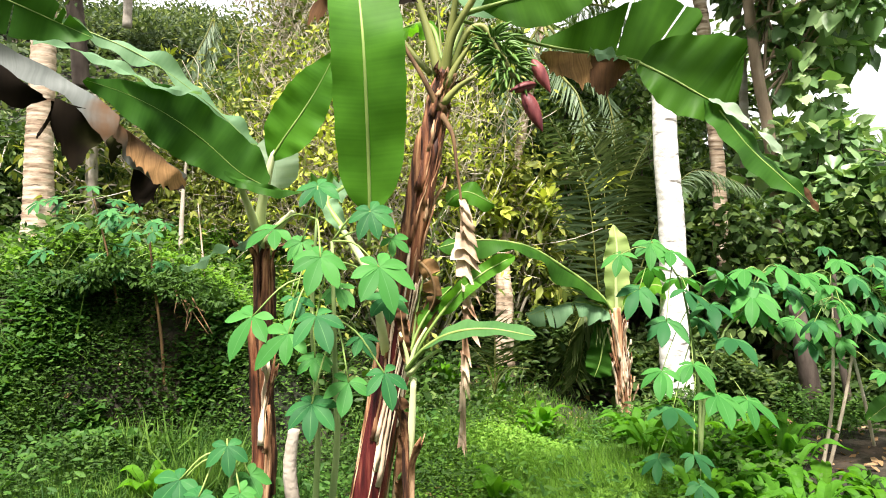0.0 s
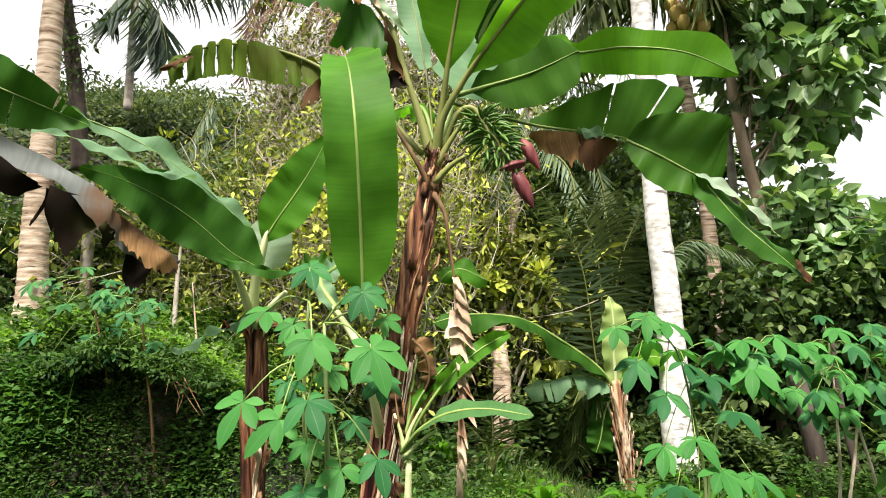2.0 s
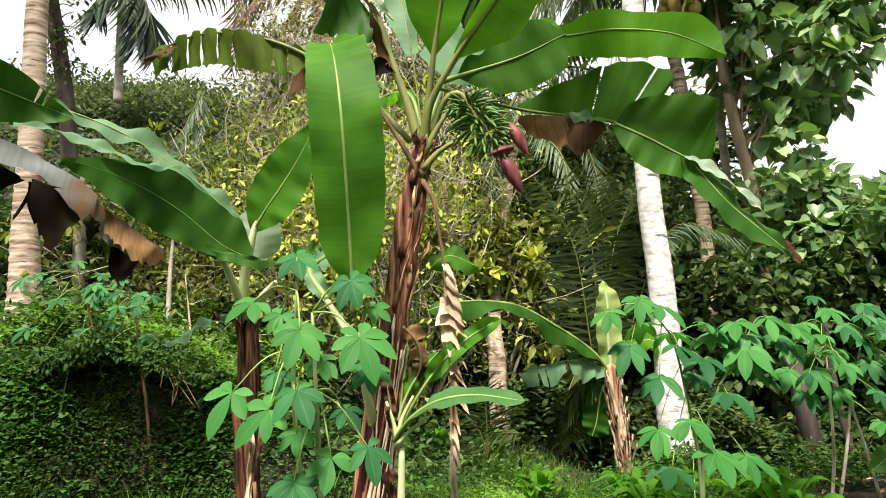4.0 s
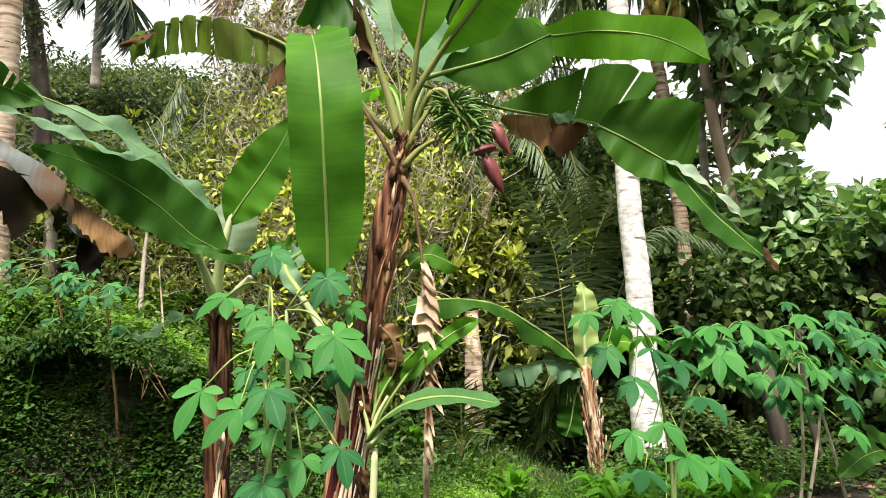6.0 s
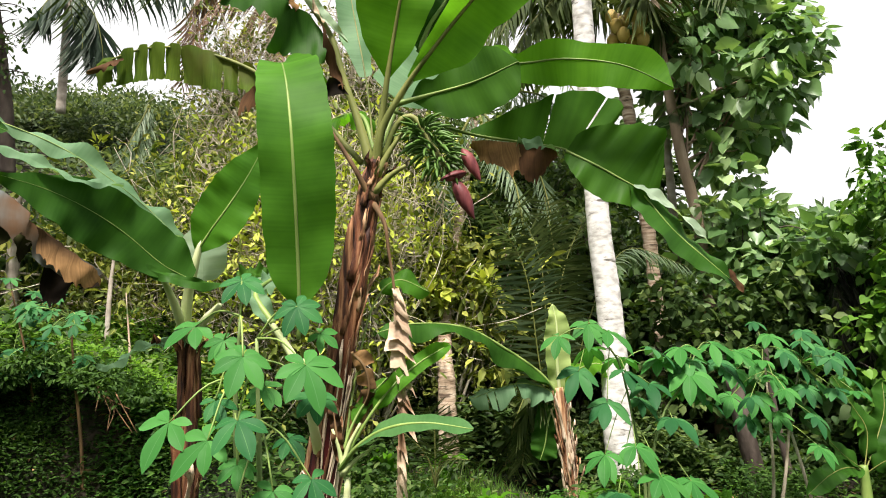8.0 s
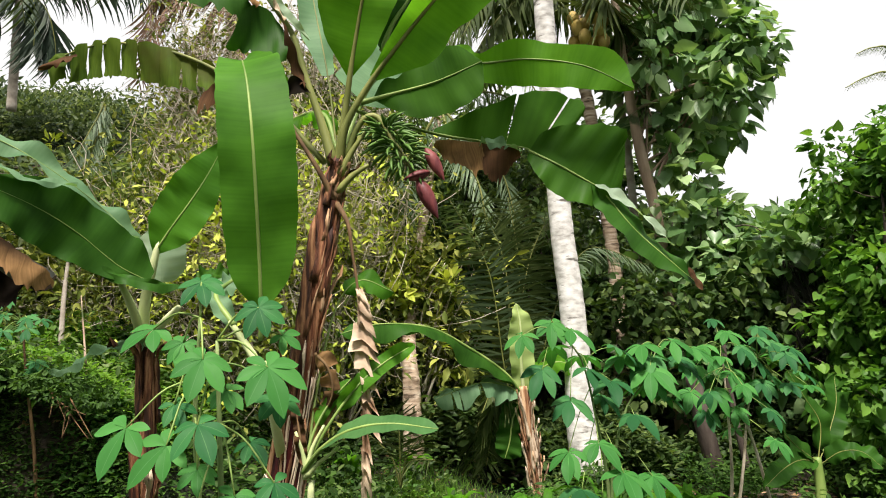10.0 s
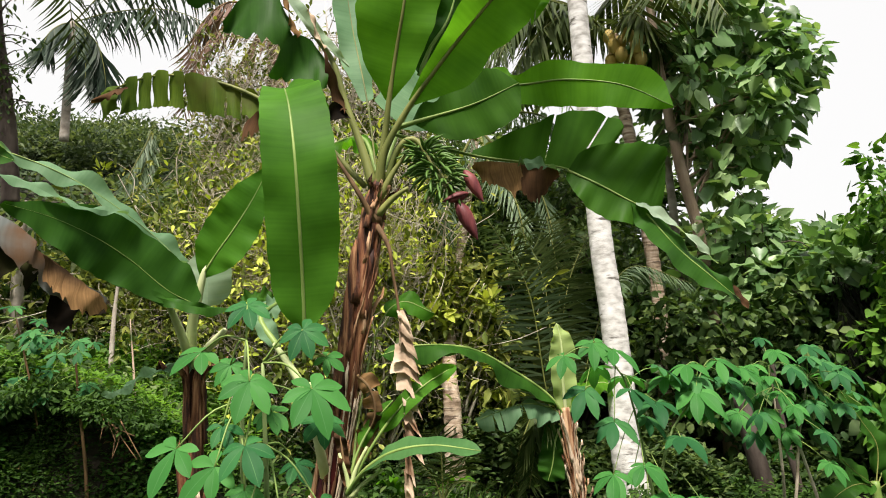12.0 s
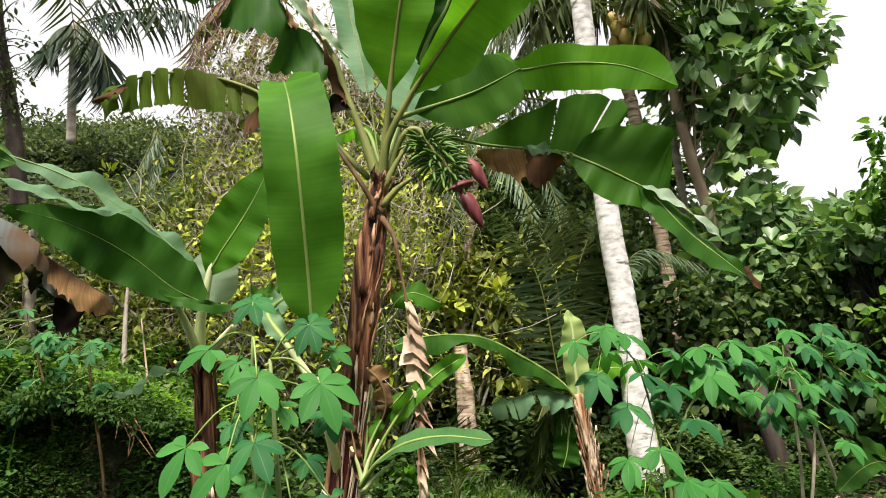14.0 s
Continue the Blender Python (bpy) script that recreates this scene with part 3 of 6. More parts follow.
def leaf_of(plant):
    def make(pts, half, normal, mat="banana", label="", rib="midrib", **kw):
        return blade("leaf", pts, half, normal, M[mat], plant, label, rib=M[rib] if rib else None, **kw)
    return make


leaf = leaf_of(main)
leaf([(0.094, 2.900, 2.357), (0.128, 2.880, 2.563), (0.157, 2.840, 2.763), (0.191, 2.780, 2.954), (0.224, 2.720, 3.128), (0.259, 2.680, 3.389), (0.296, 2.720, 3.658)], 0.195, (0.1, -1, 0.1), "banana_bright", "broad upright green leaf", start=0.32, droop=(12, 12), seed=3, rib_r=0.012, foot=1.7, rib="petiole_olive", wave=0.010,
     prof=((0.05, 0.6, 0.85, 1, 1, 0.95, 0.8, 0.5, 0), (0.05, 0.4, 0.55, 0.68, 0.75, 0.8, 0.7, 0.45, 0)))
leaf([(0.104, 2.900, 2.369), (0.132, 2.870, 2.522), (0.231, 2.830, 2.691), (0.341, 2.760, 2.825), (0.457, 2.660, 2.949), (0.571, 2.580, 3.063), (0.720, 2.500, 3.211), (0.871, 2.500, 3.366)], 0.165, (0.1, -1, -0.1), "banana_bright", "broad upright green leaf", start=0.32, droop=(30, 10), seed=4, rib_r=0.012, foot=1.7, rib="petiole_olive",
     prof=((0.1, 0.25, 0.35, 0.45, 0.6, 0.7, 0.6, 0.3, 0), (0.1, 0.6, 0.95, 0.85, 1, 1, 0.8, 0.4, 0)))
# no leaf of its own: shaded half of the leaf above, coloured dark
leaf([(0.288, 2.860, 2.852), (0.342, 2.860, 2.981), (0.431, 2.860, 3.129), (0.501, 2.860, 3.377)], 0.085, (0.3, -1, 0.1), "banana_shaded_dark", "dark leaf in shade", seed=36, prof=((0.3, 0.8, 1, 1, 0.9, 0.3), (0.2, 0.6, 1, 1, 0.9, 0.3)))
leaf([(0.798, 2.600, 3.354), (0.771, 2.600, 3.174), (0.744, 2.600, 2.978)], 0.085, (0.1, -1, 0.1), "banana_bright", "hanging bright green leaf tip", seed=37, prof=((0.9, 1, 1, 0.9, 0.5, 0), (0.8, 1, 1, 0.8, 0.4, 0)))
# shaded green on this blade, lit green on the tip that follows
leaf([(0.155, 2.900, 2.620), (0.327, 2.880, 2.667), (0.522, 2.840, 2.716), (0.713, 2.800, 2.796)], 0.145, (0.05, -1, -0.1), "banana_under_shaded", "folded dark green blade near the stalk", start=0.22, droop=(-10, 10), seed=15, rib="midrib", rib_r=0.010, foot=1.8, wave=0.006,
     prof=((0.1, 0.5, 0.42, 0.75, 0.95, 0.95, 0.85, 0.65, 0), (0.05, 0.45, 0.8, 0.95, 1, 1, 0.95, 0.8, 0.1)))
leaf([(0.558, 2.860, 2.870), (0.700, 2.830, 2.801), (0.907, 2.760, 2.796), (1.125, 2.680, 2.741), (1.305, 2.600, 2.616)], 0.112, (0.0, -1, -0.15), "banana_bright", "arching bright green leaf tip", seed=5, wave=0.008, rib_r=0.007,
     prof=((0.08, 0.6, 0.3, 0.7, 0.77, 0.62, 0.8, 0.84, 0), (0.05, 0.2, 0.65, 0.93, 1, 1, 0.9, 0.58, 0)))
leaf([(0.157, 2.950, 2.622), (0.513, 3.000, 2.537), (0.751, 2.970, 2.490), (0.933, 2.930, 2.450), (1.032, 2.890, 2.386)], 0.285, (0.0, -1, -0.1), "banana_under_shaded", "long torn green leaf", start=0.28, droop=(4, 4), tears=2, seed=26, rib_r=0.010, wave=0.008, sides=(1, 0), gap=0.005, loose=0.3,
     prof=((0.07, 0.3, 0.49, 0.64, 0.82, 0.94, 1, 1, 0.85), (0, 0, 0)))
leaf([(0.942, 2.920, 2.437), (1.058, 2.860, 2.355), (1.203, 2.810, 2.253), (1.293, 2.790, 2.220)], 0.262, (0.0, -1, -0.1), "banana_under_shaded", "torn lobe of a long green leaf", droop=(6, 6), seed=29, rib_r=0.008, wave=0.010,
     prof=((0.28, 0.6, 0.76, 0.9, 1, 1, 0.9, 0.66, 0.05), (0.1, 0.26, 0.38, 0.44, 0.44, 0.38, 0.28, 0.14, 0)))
leaf([(1.188, 2.830, 2.283), (1.249, 2.800, 2.193), (1.343, 2.760, 2.049), (1.459, 2.720, 1.921), (1.587, 2.700, 1.798)], 0.095, (0.2, -0.9, 0.4), "banana_shaded_dark", "drooping leaf tip with a pale fold", seed=27, rib="midrib", rib_r=0.005, wave=0.008,
     prof=((0.1, 0.33, 0.43, 0.48, 0.48, 0.43, 0.38, 0.28, 0.1), (0.1, 0.6, 0.85, 0.95, 0.95, 0.85, 0.65, 0.38, 0.05)))
leaf([(1.192, 2.800, 2.256), (1.298, 2.770, 2.183), (1.405, 2.720, 2.065), (1.473, 2.690, 1.969)], 0.030, (-0.1, -0.8, 0.6), "banana_white", "pale folded leaf edge", rib=None, droop=(15, 15), seed=28, wave=0.006, prof=((0.6, 1, 0.8, 0.4, 0.7, 0.4, 0), (0.4, 0.8, 0.5, 0.2, 0.3, 0.2, 0)))
leaf([(1.527, 2.690, 1.881), (1.557, 2.680, 1.832), (1.578, 2.680, 1.779)], 0.013, (0.1, -1, 0.2), "banana_brown", "dry brown leaf tip", rib=None, wave=0.004, seed=40, n=16)
flap("dead_flap", [(0.518, 2.950, 2.480), (0.626, 2.950, 2.492), (0.731, 2.940, 2.481)], (0.02, 0.09, 0.11, 0.15, 0.12), M["banana_tan"], main, "dead tan sheet of torn leaf", 30, 22, 8, 0.02, 0.12, 0.10)
flap("dead_flap", [(0.733, 2.930, 2.473), (0.817, 2.930, 2.456), (0.905, 2.910, 2.432)], (0.14, 0.16, 0.15, 0.08, 0.02), M["banana_brown"], main, "dead dark brown sheet of torn leaf", 31, 20, 8, 0.02, -0.05, 0.08)
leaf([(0.718, 2.910, 2.472), (0.812, 2.910, 2.464), (0.902, 2.900, 2.432)], 0.018, (0, -0.8, 0.6), "banana_pale", "pale rolled strip along the midrib", rib=None, seed=41, n=20)
tube("leaf_stalk", [(0.080, 2.900, 2.357), (0.032, 2.920, 2.546), (-0.033, 2.940, 2.759), (-0.084, 2.950, 2.947), (-0.169, 2.950, 3.084), (-0.276, 2.920, 3.250), (-0.371, 2.900, 3.403)], [0.026, 0.016, 0.013, 0.011, 0.007], M["petiole_olive"], main, "bent leaf stalk, browned at its break", 24)
flap("leaf_flap", [(-0.545, 2.860, 3.080), (-0.466, 2.860, 3.211), (-0.366, 2.860, 3.272), (-0.284, 2.880, 3.153), (-0.256, 2.880, 3.043)], (0.03, 0.19, 0.29, 0.20, 0.01), M["banana_shaded_dark"], main, "hanging dark flap of a broken leaf", 33, 24, 8, billow=0.03)
flap("leaf_flap", [(-0.708, 2.800, 3.215), (-0.636, 2.800, 3.242), (-0.548, 2.800, 3.193)], (0.03, 0.10, 0.12, 0.06, 0.03), M["banana_shaded_dark"], main, "hanging dark flap of a broken leaf", 34, 14, 7, billow=0.025)
flap("leaf_flap", [(-0.345, 2.840, 2.839), (-0.254, 2.860, 3.022), (-0.170, 2.880, 3.023), (-0.107, 2.900, 2.918)], (0.01, 0.20, 0.26, 0.12), M["banana_shaded_dark"], main, "hanging dark flap of a broken leaf", 32, 24, 8, billow=0.03)
leaf([(-0.318, 2.900, 3.296), (-0.155, 2.920, 3.070), (-0.014, 2.930, 2.922)], 0.034, (-0.3, -1, 0.3), "banana_white", "withered pale fold of the broken leaf", rib=None, seed=42, wave=0.006, prof=((0.6, 1, 1, 0.9, 0.6, 0.1), (0.2, 0.4, 0.5, 0.3, 0.2, 0)))
leaf([(-0.293, 2.850, 3.220), (-0.260, 2.850, 3.111), (-0.228, 2.860, 3.023)], 0.020, (0.5, -1, 0.2), "banana_tan", "tan scrap of dead leaf", rib=None, wave=0.012, seed=43, n=20, droop=(-40, 20))
leaf([(-0.192, 2.880, 3.160), (-0.152, 2.880, 3.071), (-0.120, 2.890, 2.982)], 0.016, (0.5, -1, 0.2), "banana_dry", "tan scrap of dead leaf", rib=None, wave=0.010, seed=45, n=20, droop=(-30, 30))
flap("dead_flap", [(-0.125, 2.890, 2.971), (-0.087, 2.880, 2.889), (-0.055, 2.880, 2.796), (-0.032, 2.880, 2.715)], (0.16, 0.15, 0.10, 0.02), M["banana_brown"], main, "brown shred at the break", 36, 18, 8, 0.03, 0.10, 0.12)
flap("dead_flap", [(-0.133, 2.880, 2.649), (-0.080, 2.880, 2.740), (-0.013, 2.880, 2.679)], (0.005, 0.09, 0.02), M["banana_burnt"], main, "blackened shred at the break", 35, 12, 6, billow=0.02)
OLD = [(0.043, 3.000, 2.396), (-0.174, 3.150, 2.680), (-0.425, 3.300, 2.901), (-0.622, 3.350, 3.010), (-0.818, 3.380, 3.063), (-0.958, 3.400, 3.076), (-1.110, 3.420, 3.042), (-1.277, 3.450, 2.965)]
tube("leaf_stalk", OLD, [0.014, 0.011, 0.008, 0.006, 0.003], M["petiole_olive"], main, "arched stalk of a yellowing leaf", 40, 7)
old_path = spline(OLD, 141)
strip_rng = random.Random(4)
at = 42
while at < 136:
    wide = strip_rng.randint(7, 14)
    end = min(139, at + wide)
    drop = float(np.interp(at, (42, 60, 85, 110, 125, 138), (0.15, 0.20, 0.18, 0.18, 0.14, 0.09)))
    flap("leaf_strip", [old_path[at] + (0, 0, 0.012), old_path[(at + end) // 2] + (0, -0.012, 0.016), old_path[end] + (0, 0.004, 0.010)], (drop * 0.95, drop, drop * (0.9 + 0.12 * strip_rng.random())), M["banana_old"], main,
         "hanging strip of a yellowing leaf", 800 + at, 10, 8, 0.018, 0.12 * (strip_rng.random() - 0.5), 0.015)
    if strip_rng.random() < 0.6:
        flap("leaf_strip", [old_path[at + 1] + (0, 0.02, 0.012), old_path[(at + end) // 2] + (0, 0.0, 0.030), old_path[end - 1] + (0, 0.01, 0.012)], (0.030, 0.045, 0.025), M["banana_old"], main, "upturned edge of a yellowing leaf", 900 + at, 8, 5, 0.03, 0.2, 0.1)
    at = end + (1 if strip_rng.random() < 0.5 else 0)
flap("dead_flap", [(-1.105, 3.380, 3.019), (-1.175, 3.380, 2.990), (-1.260, 3.390, 2.936)], (0.03, 0.05, 0.01), M["banana_brown"], main, "dry curled end of a yellowing leaf", 37, 14, 6, 0.02, 0.3, 0.15)
flap("dead_flap", [(-0.414, 3.220, 2.844), (-0.450, 3.200, 2.820), (-0.499, 3.200, 2.781)], (0.09, 0.12, 0.10), M["banana_brown"], main, "brown shred hanging from a yellowing leaf", 38, 10, 7, 0.02, -0.25, 0.15)
leaf([(0.098, 2.980, 2.415), (0.064, 3.100, 2.827), (-0.002, 3.300, 3.323), (-0.058, 3.400, 3.854)], 0.12, (0.2, -1, 0.2), "banana_pale", "pale upright leaf", start=0.35, seed=9, rib="petiole_olive", rib_r=0.005, prof=((0.2, 0.6, 0.7, 0.7, 0.6, 0.3), (0.2, 0.5, 0.8, 0.9, 0.8, 0.3)))
leaf([(0.116, 2.980, 2.441), (0.250, 3.150, 2.791), (0.394, 3.300, 2.996), (0.612, 3.400, 3.322)], 0.16, (0.2, -1, 0.2), "banana_pale", "pale leaf behind the crown", start=0.25, seed=10)
leaf([(0.097, 2.980, 2.448), (0.048, 3.100, 2.641), (-0.056, 3.200, 2.673), (-0.205, 3.300, 2.622)], 0.06, (0, -0.5, 1), "banana_bright", "short green leaf", start=0.2, droop=(-25, -25), seed=11)
leaf([(-0.124, 3.050, 2.807), (-0.161, 3.050, 2.767), (-0.198, 3.050, 2.727)], 0.05, (0, -1, 0.4), "banana_bright", "small torn green scrap", seed=12, rib=None)
tube("leaf_stalk", [(0.075, 2.860, 2.210), (0.022, 2.840, 2.313), (-0.049, 2.860, 2.439), (-0.118, 2.880, 2.554)], [0.016, 0.011, 0.009, 0.005], M["petiole_brown"], main, "bare withered leaf stalk", 12)
tube("leaf_stalk", [(0.090, 2.860, 2.234), (0.155, 2.840, 2.300), (0.221, 2.820, 2.341)], [0.018, 0.012, 0.008], M["petiole_olive"], main, "cut green leaf stalk", 8)
tube("leaf_stalk", [(0.101, 2.860, 2.306), (0.159, 2.850, 2.412), (0.212, 2.840, 2.487)], [0.018, 0.012, 0.006], M["petiole_olive"], main, "cut green leaf stalk", 8)
# dry leaf hanging from the stem
tube("dry_stalk", [(0.089, 2.860, 2.187), (0.130, 2.800, 2.093), (0.144, 2.780, 1.976), (0.165, 2.770, 1.795), (0.177, 2.760, 1.448)], [0.013, 0.008, 0.006, 0.005], M["petiole_brown"], main, "bent dry leaf stalk", 16)


def dry_folds(points, half, parent, label, seed):
    """A dead leaf hanging limp: lapped folds, each standing off the next at its lower edge."""
    r = np.random.default_rng(seed)
    path = spline(points, 120)
    verts, faces, uvs = [], [], []
    at = 0
    while at < 112:
        s = at / 119
        ln = int(4 + 6 * r.random())
        grow = half * (0.35 + 0.9 * math.sin(math.pi * min(1, 0.15 + s * 1.1)) ** 0.8) * (0.75 + 0.5 * r.random())
        lf, rt = (half * (0.25 + 0.10 * r.random()) if s > 0.3 or s < 0.1 else half * (0.6 + 0.6 * r.random())), grow * (0.50 + 0.55 * r.random())
        o, rows = len(verts), 6
        for i in range(rows):
            f = i / (rows - 1)
            p = path[min(119, int(at + f * (ln + 1)))]
            stand = -0.004 - 0.062 * f**1.5 * (0.6 + 0.6 * r.random())
            for q in (-1, -0.5, 0, 0.35, 0.7, 1):
                w = (lf * (0.85 + 0.15 * f) if q < 0 else rt * (0.35 + 0.65 * f)) * q
                dz = -0.055 * f * max(0, q) + 0.004 * r.normal() * (i == rows - 1)
                verts.append(p + np.array([w + 0.004 * math.sin(9 * s + 3 * f), stand * (0.35 + 0.65 * abs(q)) + 0.006 * math.sin(6 * q + at), dz]))
                uvs.append((s * 2 + f * 0.05, w))
        for i in range(rows - 1):
            for k in range(5):
                p = o + i * 6 + k
                faces.append((p, p + 1, p + 7, p + 6))
        at += ln
    return link_mesh("dry_leaf", verts, faces, M["banana_dry"], parent, label, uvs)


dry_folds([(0.166, 2.770, 1.828), (0.177, 2.760, 1.619), (0.182, 2.755, 1.406), (0.171, 2.750, 1.118), (0.169, 2.750, 0.781)], 0.052, main, "papery beige dead leaf hanging in folds", 44)
blade("dry_leaf", [(-0.007, 2.800, 1.583), (0.043, 2.780, 1.524), (0.059, 2.790, 1.429), (0.020, 2.820, 1.335), (-0.017, 2.850, 1.225)], 0.058, (0.1, -1, 0), M["banana_tan"], main, "curled brown dead leaf", wave=0.014, seed=46, droop=(-48, -48), tears=3, ragged=0.3, rib=M["petiole_brown"], rib_r=0.006)
blade("dry_leaf", [(-0.078, 2.800, 1.038), (-0.050, 2.780, 0.906), (-0.067, 2.780, 0.749), (-0.083, 2.800, 0.585)], 0.03, (0.1, -1, 0), M["banana_brown"], main, "shrivelled brown leaf", wave=0.03, seed=47, tears=4, ragged=0.5)

# fruit bunch
rachis = tube("fruit_stalk", [(0.132, 2.900, 2.381), (0.188, 2.880, 2.532), (0.260, 2.860, 2.561), (0.326, 2.830, 2.446), (0.378, 2.800, 2.340), (0.423, 2.770, 2.279)], [0.016, 0.014, 0.012, 0.011, 0.010], M["petiole_olive"], main, "curved fruit stalk", 20)
fv, ff = tube_arrays(spline([(0, 0, 0), (0.004, 0, 0.028), (0.018, 0, 0.060), (0.045, 0, 0.092)], 8), [0.004, 0.007, 0.0085, 0.007, 0.003], 6)
finger = bpy.data.meshes.new("banana")
finger.from_pydata([tuple(p) for p in fv], [], ff)
finger.materials.append(M["finger"])
finger.polygons.foreach_set("use_smooth", [True] * len(finger.polygons))
cluster_path = spline([(0.290, 2.860, 2.500), (0.320, 2.840, 2.449), (0.354, 2.820, 2.394), (0.378, 2.800, 2.340)], 7)
frng = random.Random(5)
for hi, c in enumerate(cluster_path):
    for k in range(26):
        a = 2 * math.pi * k / 26 + hi * 0.4
        out = V((math.cos(a), math.sin(a), -0.5 + 1.5 * frng.random() + 0.25 * (3 - hi) / 3)).normalized()
        ob = new("banana", finger)
        ob.parent = rachis
        ob.matrix_basis = Matrix.Translation(V(c) + out * (0.020 + 0.03 * math.sin(math.pi * (hi + 1) / 8))) @ out.to_track_quat("Z", "X").to_matrix().to_4x4() @ Matrix.Rotation(frng.random() * 0.8 + math.pi, 4, "Z") @ Matrix.Scale(0.55 + 0.45 * frng.random(), 4)
bud("flower_bud", (0.450, 2.760, 2.396), (0.520, 2.740, 2.257), main, "maroon banana flower bud")
bud("flower_bud", (0.464, 2.760, 2.295), (0.349, 2.740, 2.259), main, "maroon banana flower bud")
bud("flower_bud", (0.412, 2.760, 2.267), (0.489, 2.740, 2.099), main, "maroon banana flower bud")

# sucker with the tall upright leaf, in front of the main stem
suck = thing("banana_sucker", (-0.22, 3.05, 0.0), "young banana sucker with one tall upright leaf", "banana plant")
leaf = leaf_of(suck)
tube("pseudostem", [(-0.22, 3.05, -0.03), (-0.169, 3.040, 0.501), (-0.125, 2.980, 1.003), (-0.158, 2.720, 1.362), (-0.170, 2.600, 1.562)], [0.04, 0.034, 0.026, 0.017, 0.013], M["midrib_pale"], suck, "pale cream stem", 24, 12, 0.06)
leaf([(-0.195, 2.600, 1.637), (-0.190, 2.570, 1.751), (-0.192, 2.530, 1.925), (-0.198, 2.460, 2.164), (-0.209, 2.440, 2.368), (-0.230, 2.500, 2.549), (-0.254, 2.600, 2.663), (-0.282, 2.780, 2.756), (-0.307, 2.920, 2.773)], 0.146, (0.05, -1, 0.05), "banana", "tall upright blade with pale midrib", start=0.11, droop=(7, 7), seed=50, rib="midrib", rib_r=0.008, wave=0.006, n=56,
     prof=((0, 0.62, 0.76, 0.79, 0.78, 0.76, 0.73, 0.68, 0.56, 0.45, 0.2), (0, 0.66, 0.9, 0.97, 0.98, 0.96, 0.93, 0.9, 0.85, 0.7, 0.3)))
tube("leaf_stalk", [(-0.155, 2.600, 1.457), (-0.224, 2.620, 1.588), (-0.307, 2.660, 1.712)], [0.02, 0.016, 0.010], M["midrib_pale"], suck, "pale leaf stalk", 10)
leaf([(-0.292, 2.650, 1.697), (-0.365, 2.720, 1.811), (-0.314, 2.800, 1.879), (-0.456, 2.900, 1.859)], 0.04, (0, -0.6, 0.8), "banana_pale", "small pale leaf", seed=51)
sheath([(-0.22, 3.05, -0.03), (-0.169, 3.040, 0.501), (-0.125, 2.980, 1.003), (-0.158, 2.720, 1.362)], 0.3, 0.98, 3.6, 0.9, 0.008, 0.2, "sheath", suck, radii=(0.05, 0.04))
sheath([(-0.22, 3.05, -0.03), (-0.169, 3.040, 0.501), (-0.125, 2.980, 1.003), (-0.158, 2.720, 1.362)], 0.45, 0.9, 5.4, 0.8, 0.008, 0.3, "cream", suck, radii=(0.05, 0.04))

# small suckers at the foot
foot = thing("banana_sucker", (0.02, 2.75, 0.0), "small green banana sucker with spreading leaves", "banana plant")
leaf = leaf_of(foot)
tube("pseudostem", [(0.03, 2.76, -0.03), (-0.044, 2.740, 0.650), (-0.032, 2.720, 0.921), (-0.024, 2.700, 1.123)], [0.020, 0.018, 0.016, 0.012], M["midrib_pale"], foot, "pale green stem", 14)
tube("leaf_stalk", [(-0.043, 2.700, 1.130), (-0.051, 2.700, 1.215), (-0.079, 2.700, 1.302)], [0.012, 0.008, 0.005], M["midrib_pale"], foot, "pale cut leaf stalk", 8)
tube("leaf_stalk", [(-0.038, 2.690, 1.142), (0.004, 2.660, 1.191), (0.079, 2.620, 1.248)], [0.012, 0.008, 0.005], M["midrib_pale"], foot, "pale leaf stalk", 8)
tube("leaf_stalk", [(-0.042, 2.700, 1.151), (-0.021, 2.700, 1.235), (0.025, 2.700, 1.320)], [0.012, 0.008, 0.005], M["midrib_pale"], foot, "pale leaf stalk", 8)
sheath([(0.03, 2.76, -0.03), (-0.044, 2.740, 0.650), (-0.032, 2.720, 0.921), (-0.024, 2.700, 1.123)], 0.1, 0.75, 4.6, 1.6, 0.008, 0.15, "sheath", foot, radii=(0.02, 0.014))
sheath([(0.03, 2.76, -0.03), (-0.044, 2.740, 0.650), (-0.032, 2.720, 0.921), (-0.024, 2.700, 1.123)], 0.2, 0.9, 5.6, 1.2, 0.010, 0.2, "sheath_dark", foot, radii=(0.02, 0.014))
leaf([(-0.048, 2.710, 1.162), (0.041, 2.700, 1.317), (0.149, 2.720, 1.452), (0.264, 2.780, 1.539), (0.383, 2.860, 1.599)], 0.036, (0.3, -1, 0.3), "banana", "lance-shaped leaf", start=0.35, droop=(20, 20), seed=52, rib="midrib", rib_r=0.007)
leaf([(-0.052, 2.700, 1.154), (0.019, 2.620, 1.250), (0.118, 2.560, 1.313), (0.253, 2.520, 1.332), (0.421, 2.500, 1.306)], 0.060, (0, -0.40, 0.9), "banana_teal", "spreading dull green leaf", start=0.25, droop=(4, 4), seed=53, rib="midrib", wave=0.004)
leaf([(-0.052, 2.710, 1.182), (-0.066, 2.700, 1.304), (-0.081, 2.720, 1.414)], 0.02, (0, -1, 0), "banana_brown", "shrivelled leaf stub", rib="petiole_brown", rib_r=0.006, seed=54)
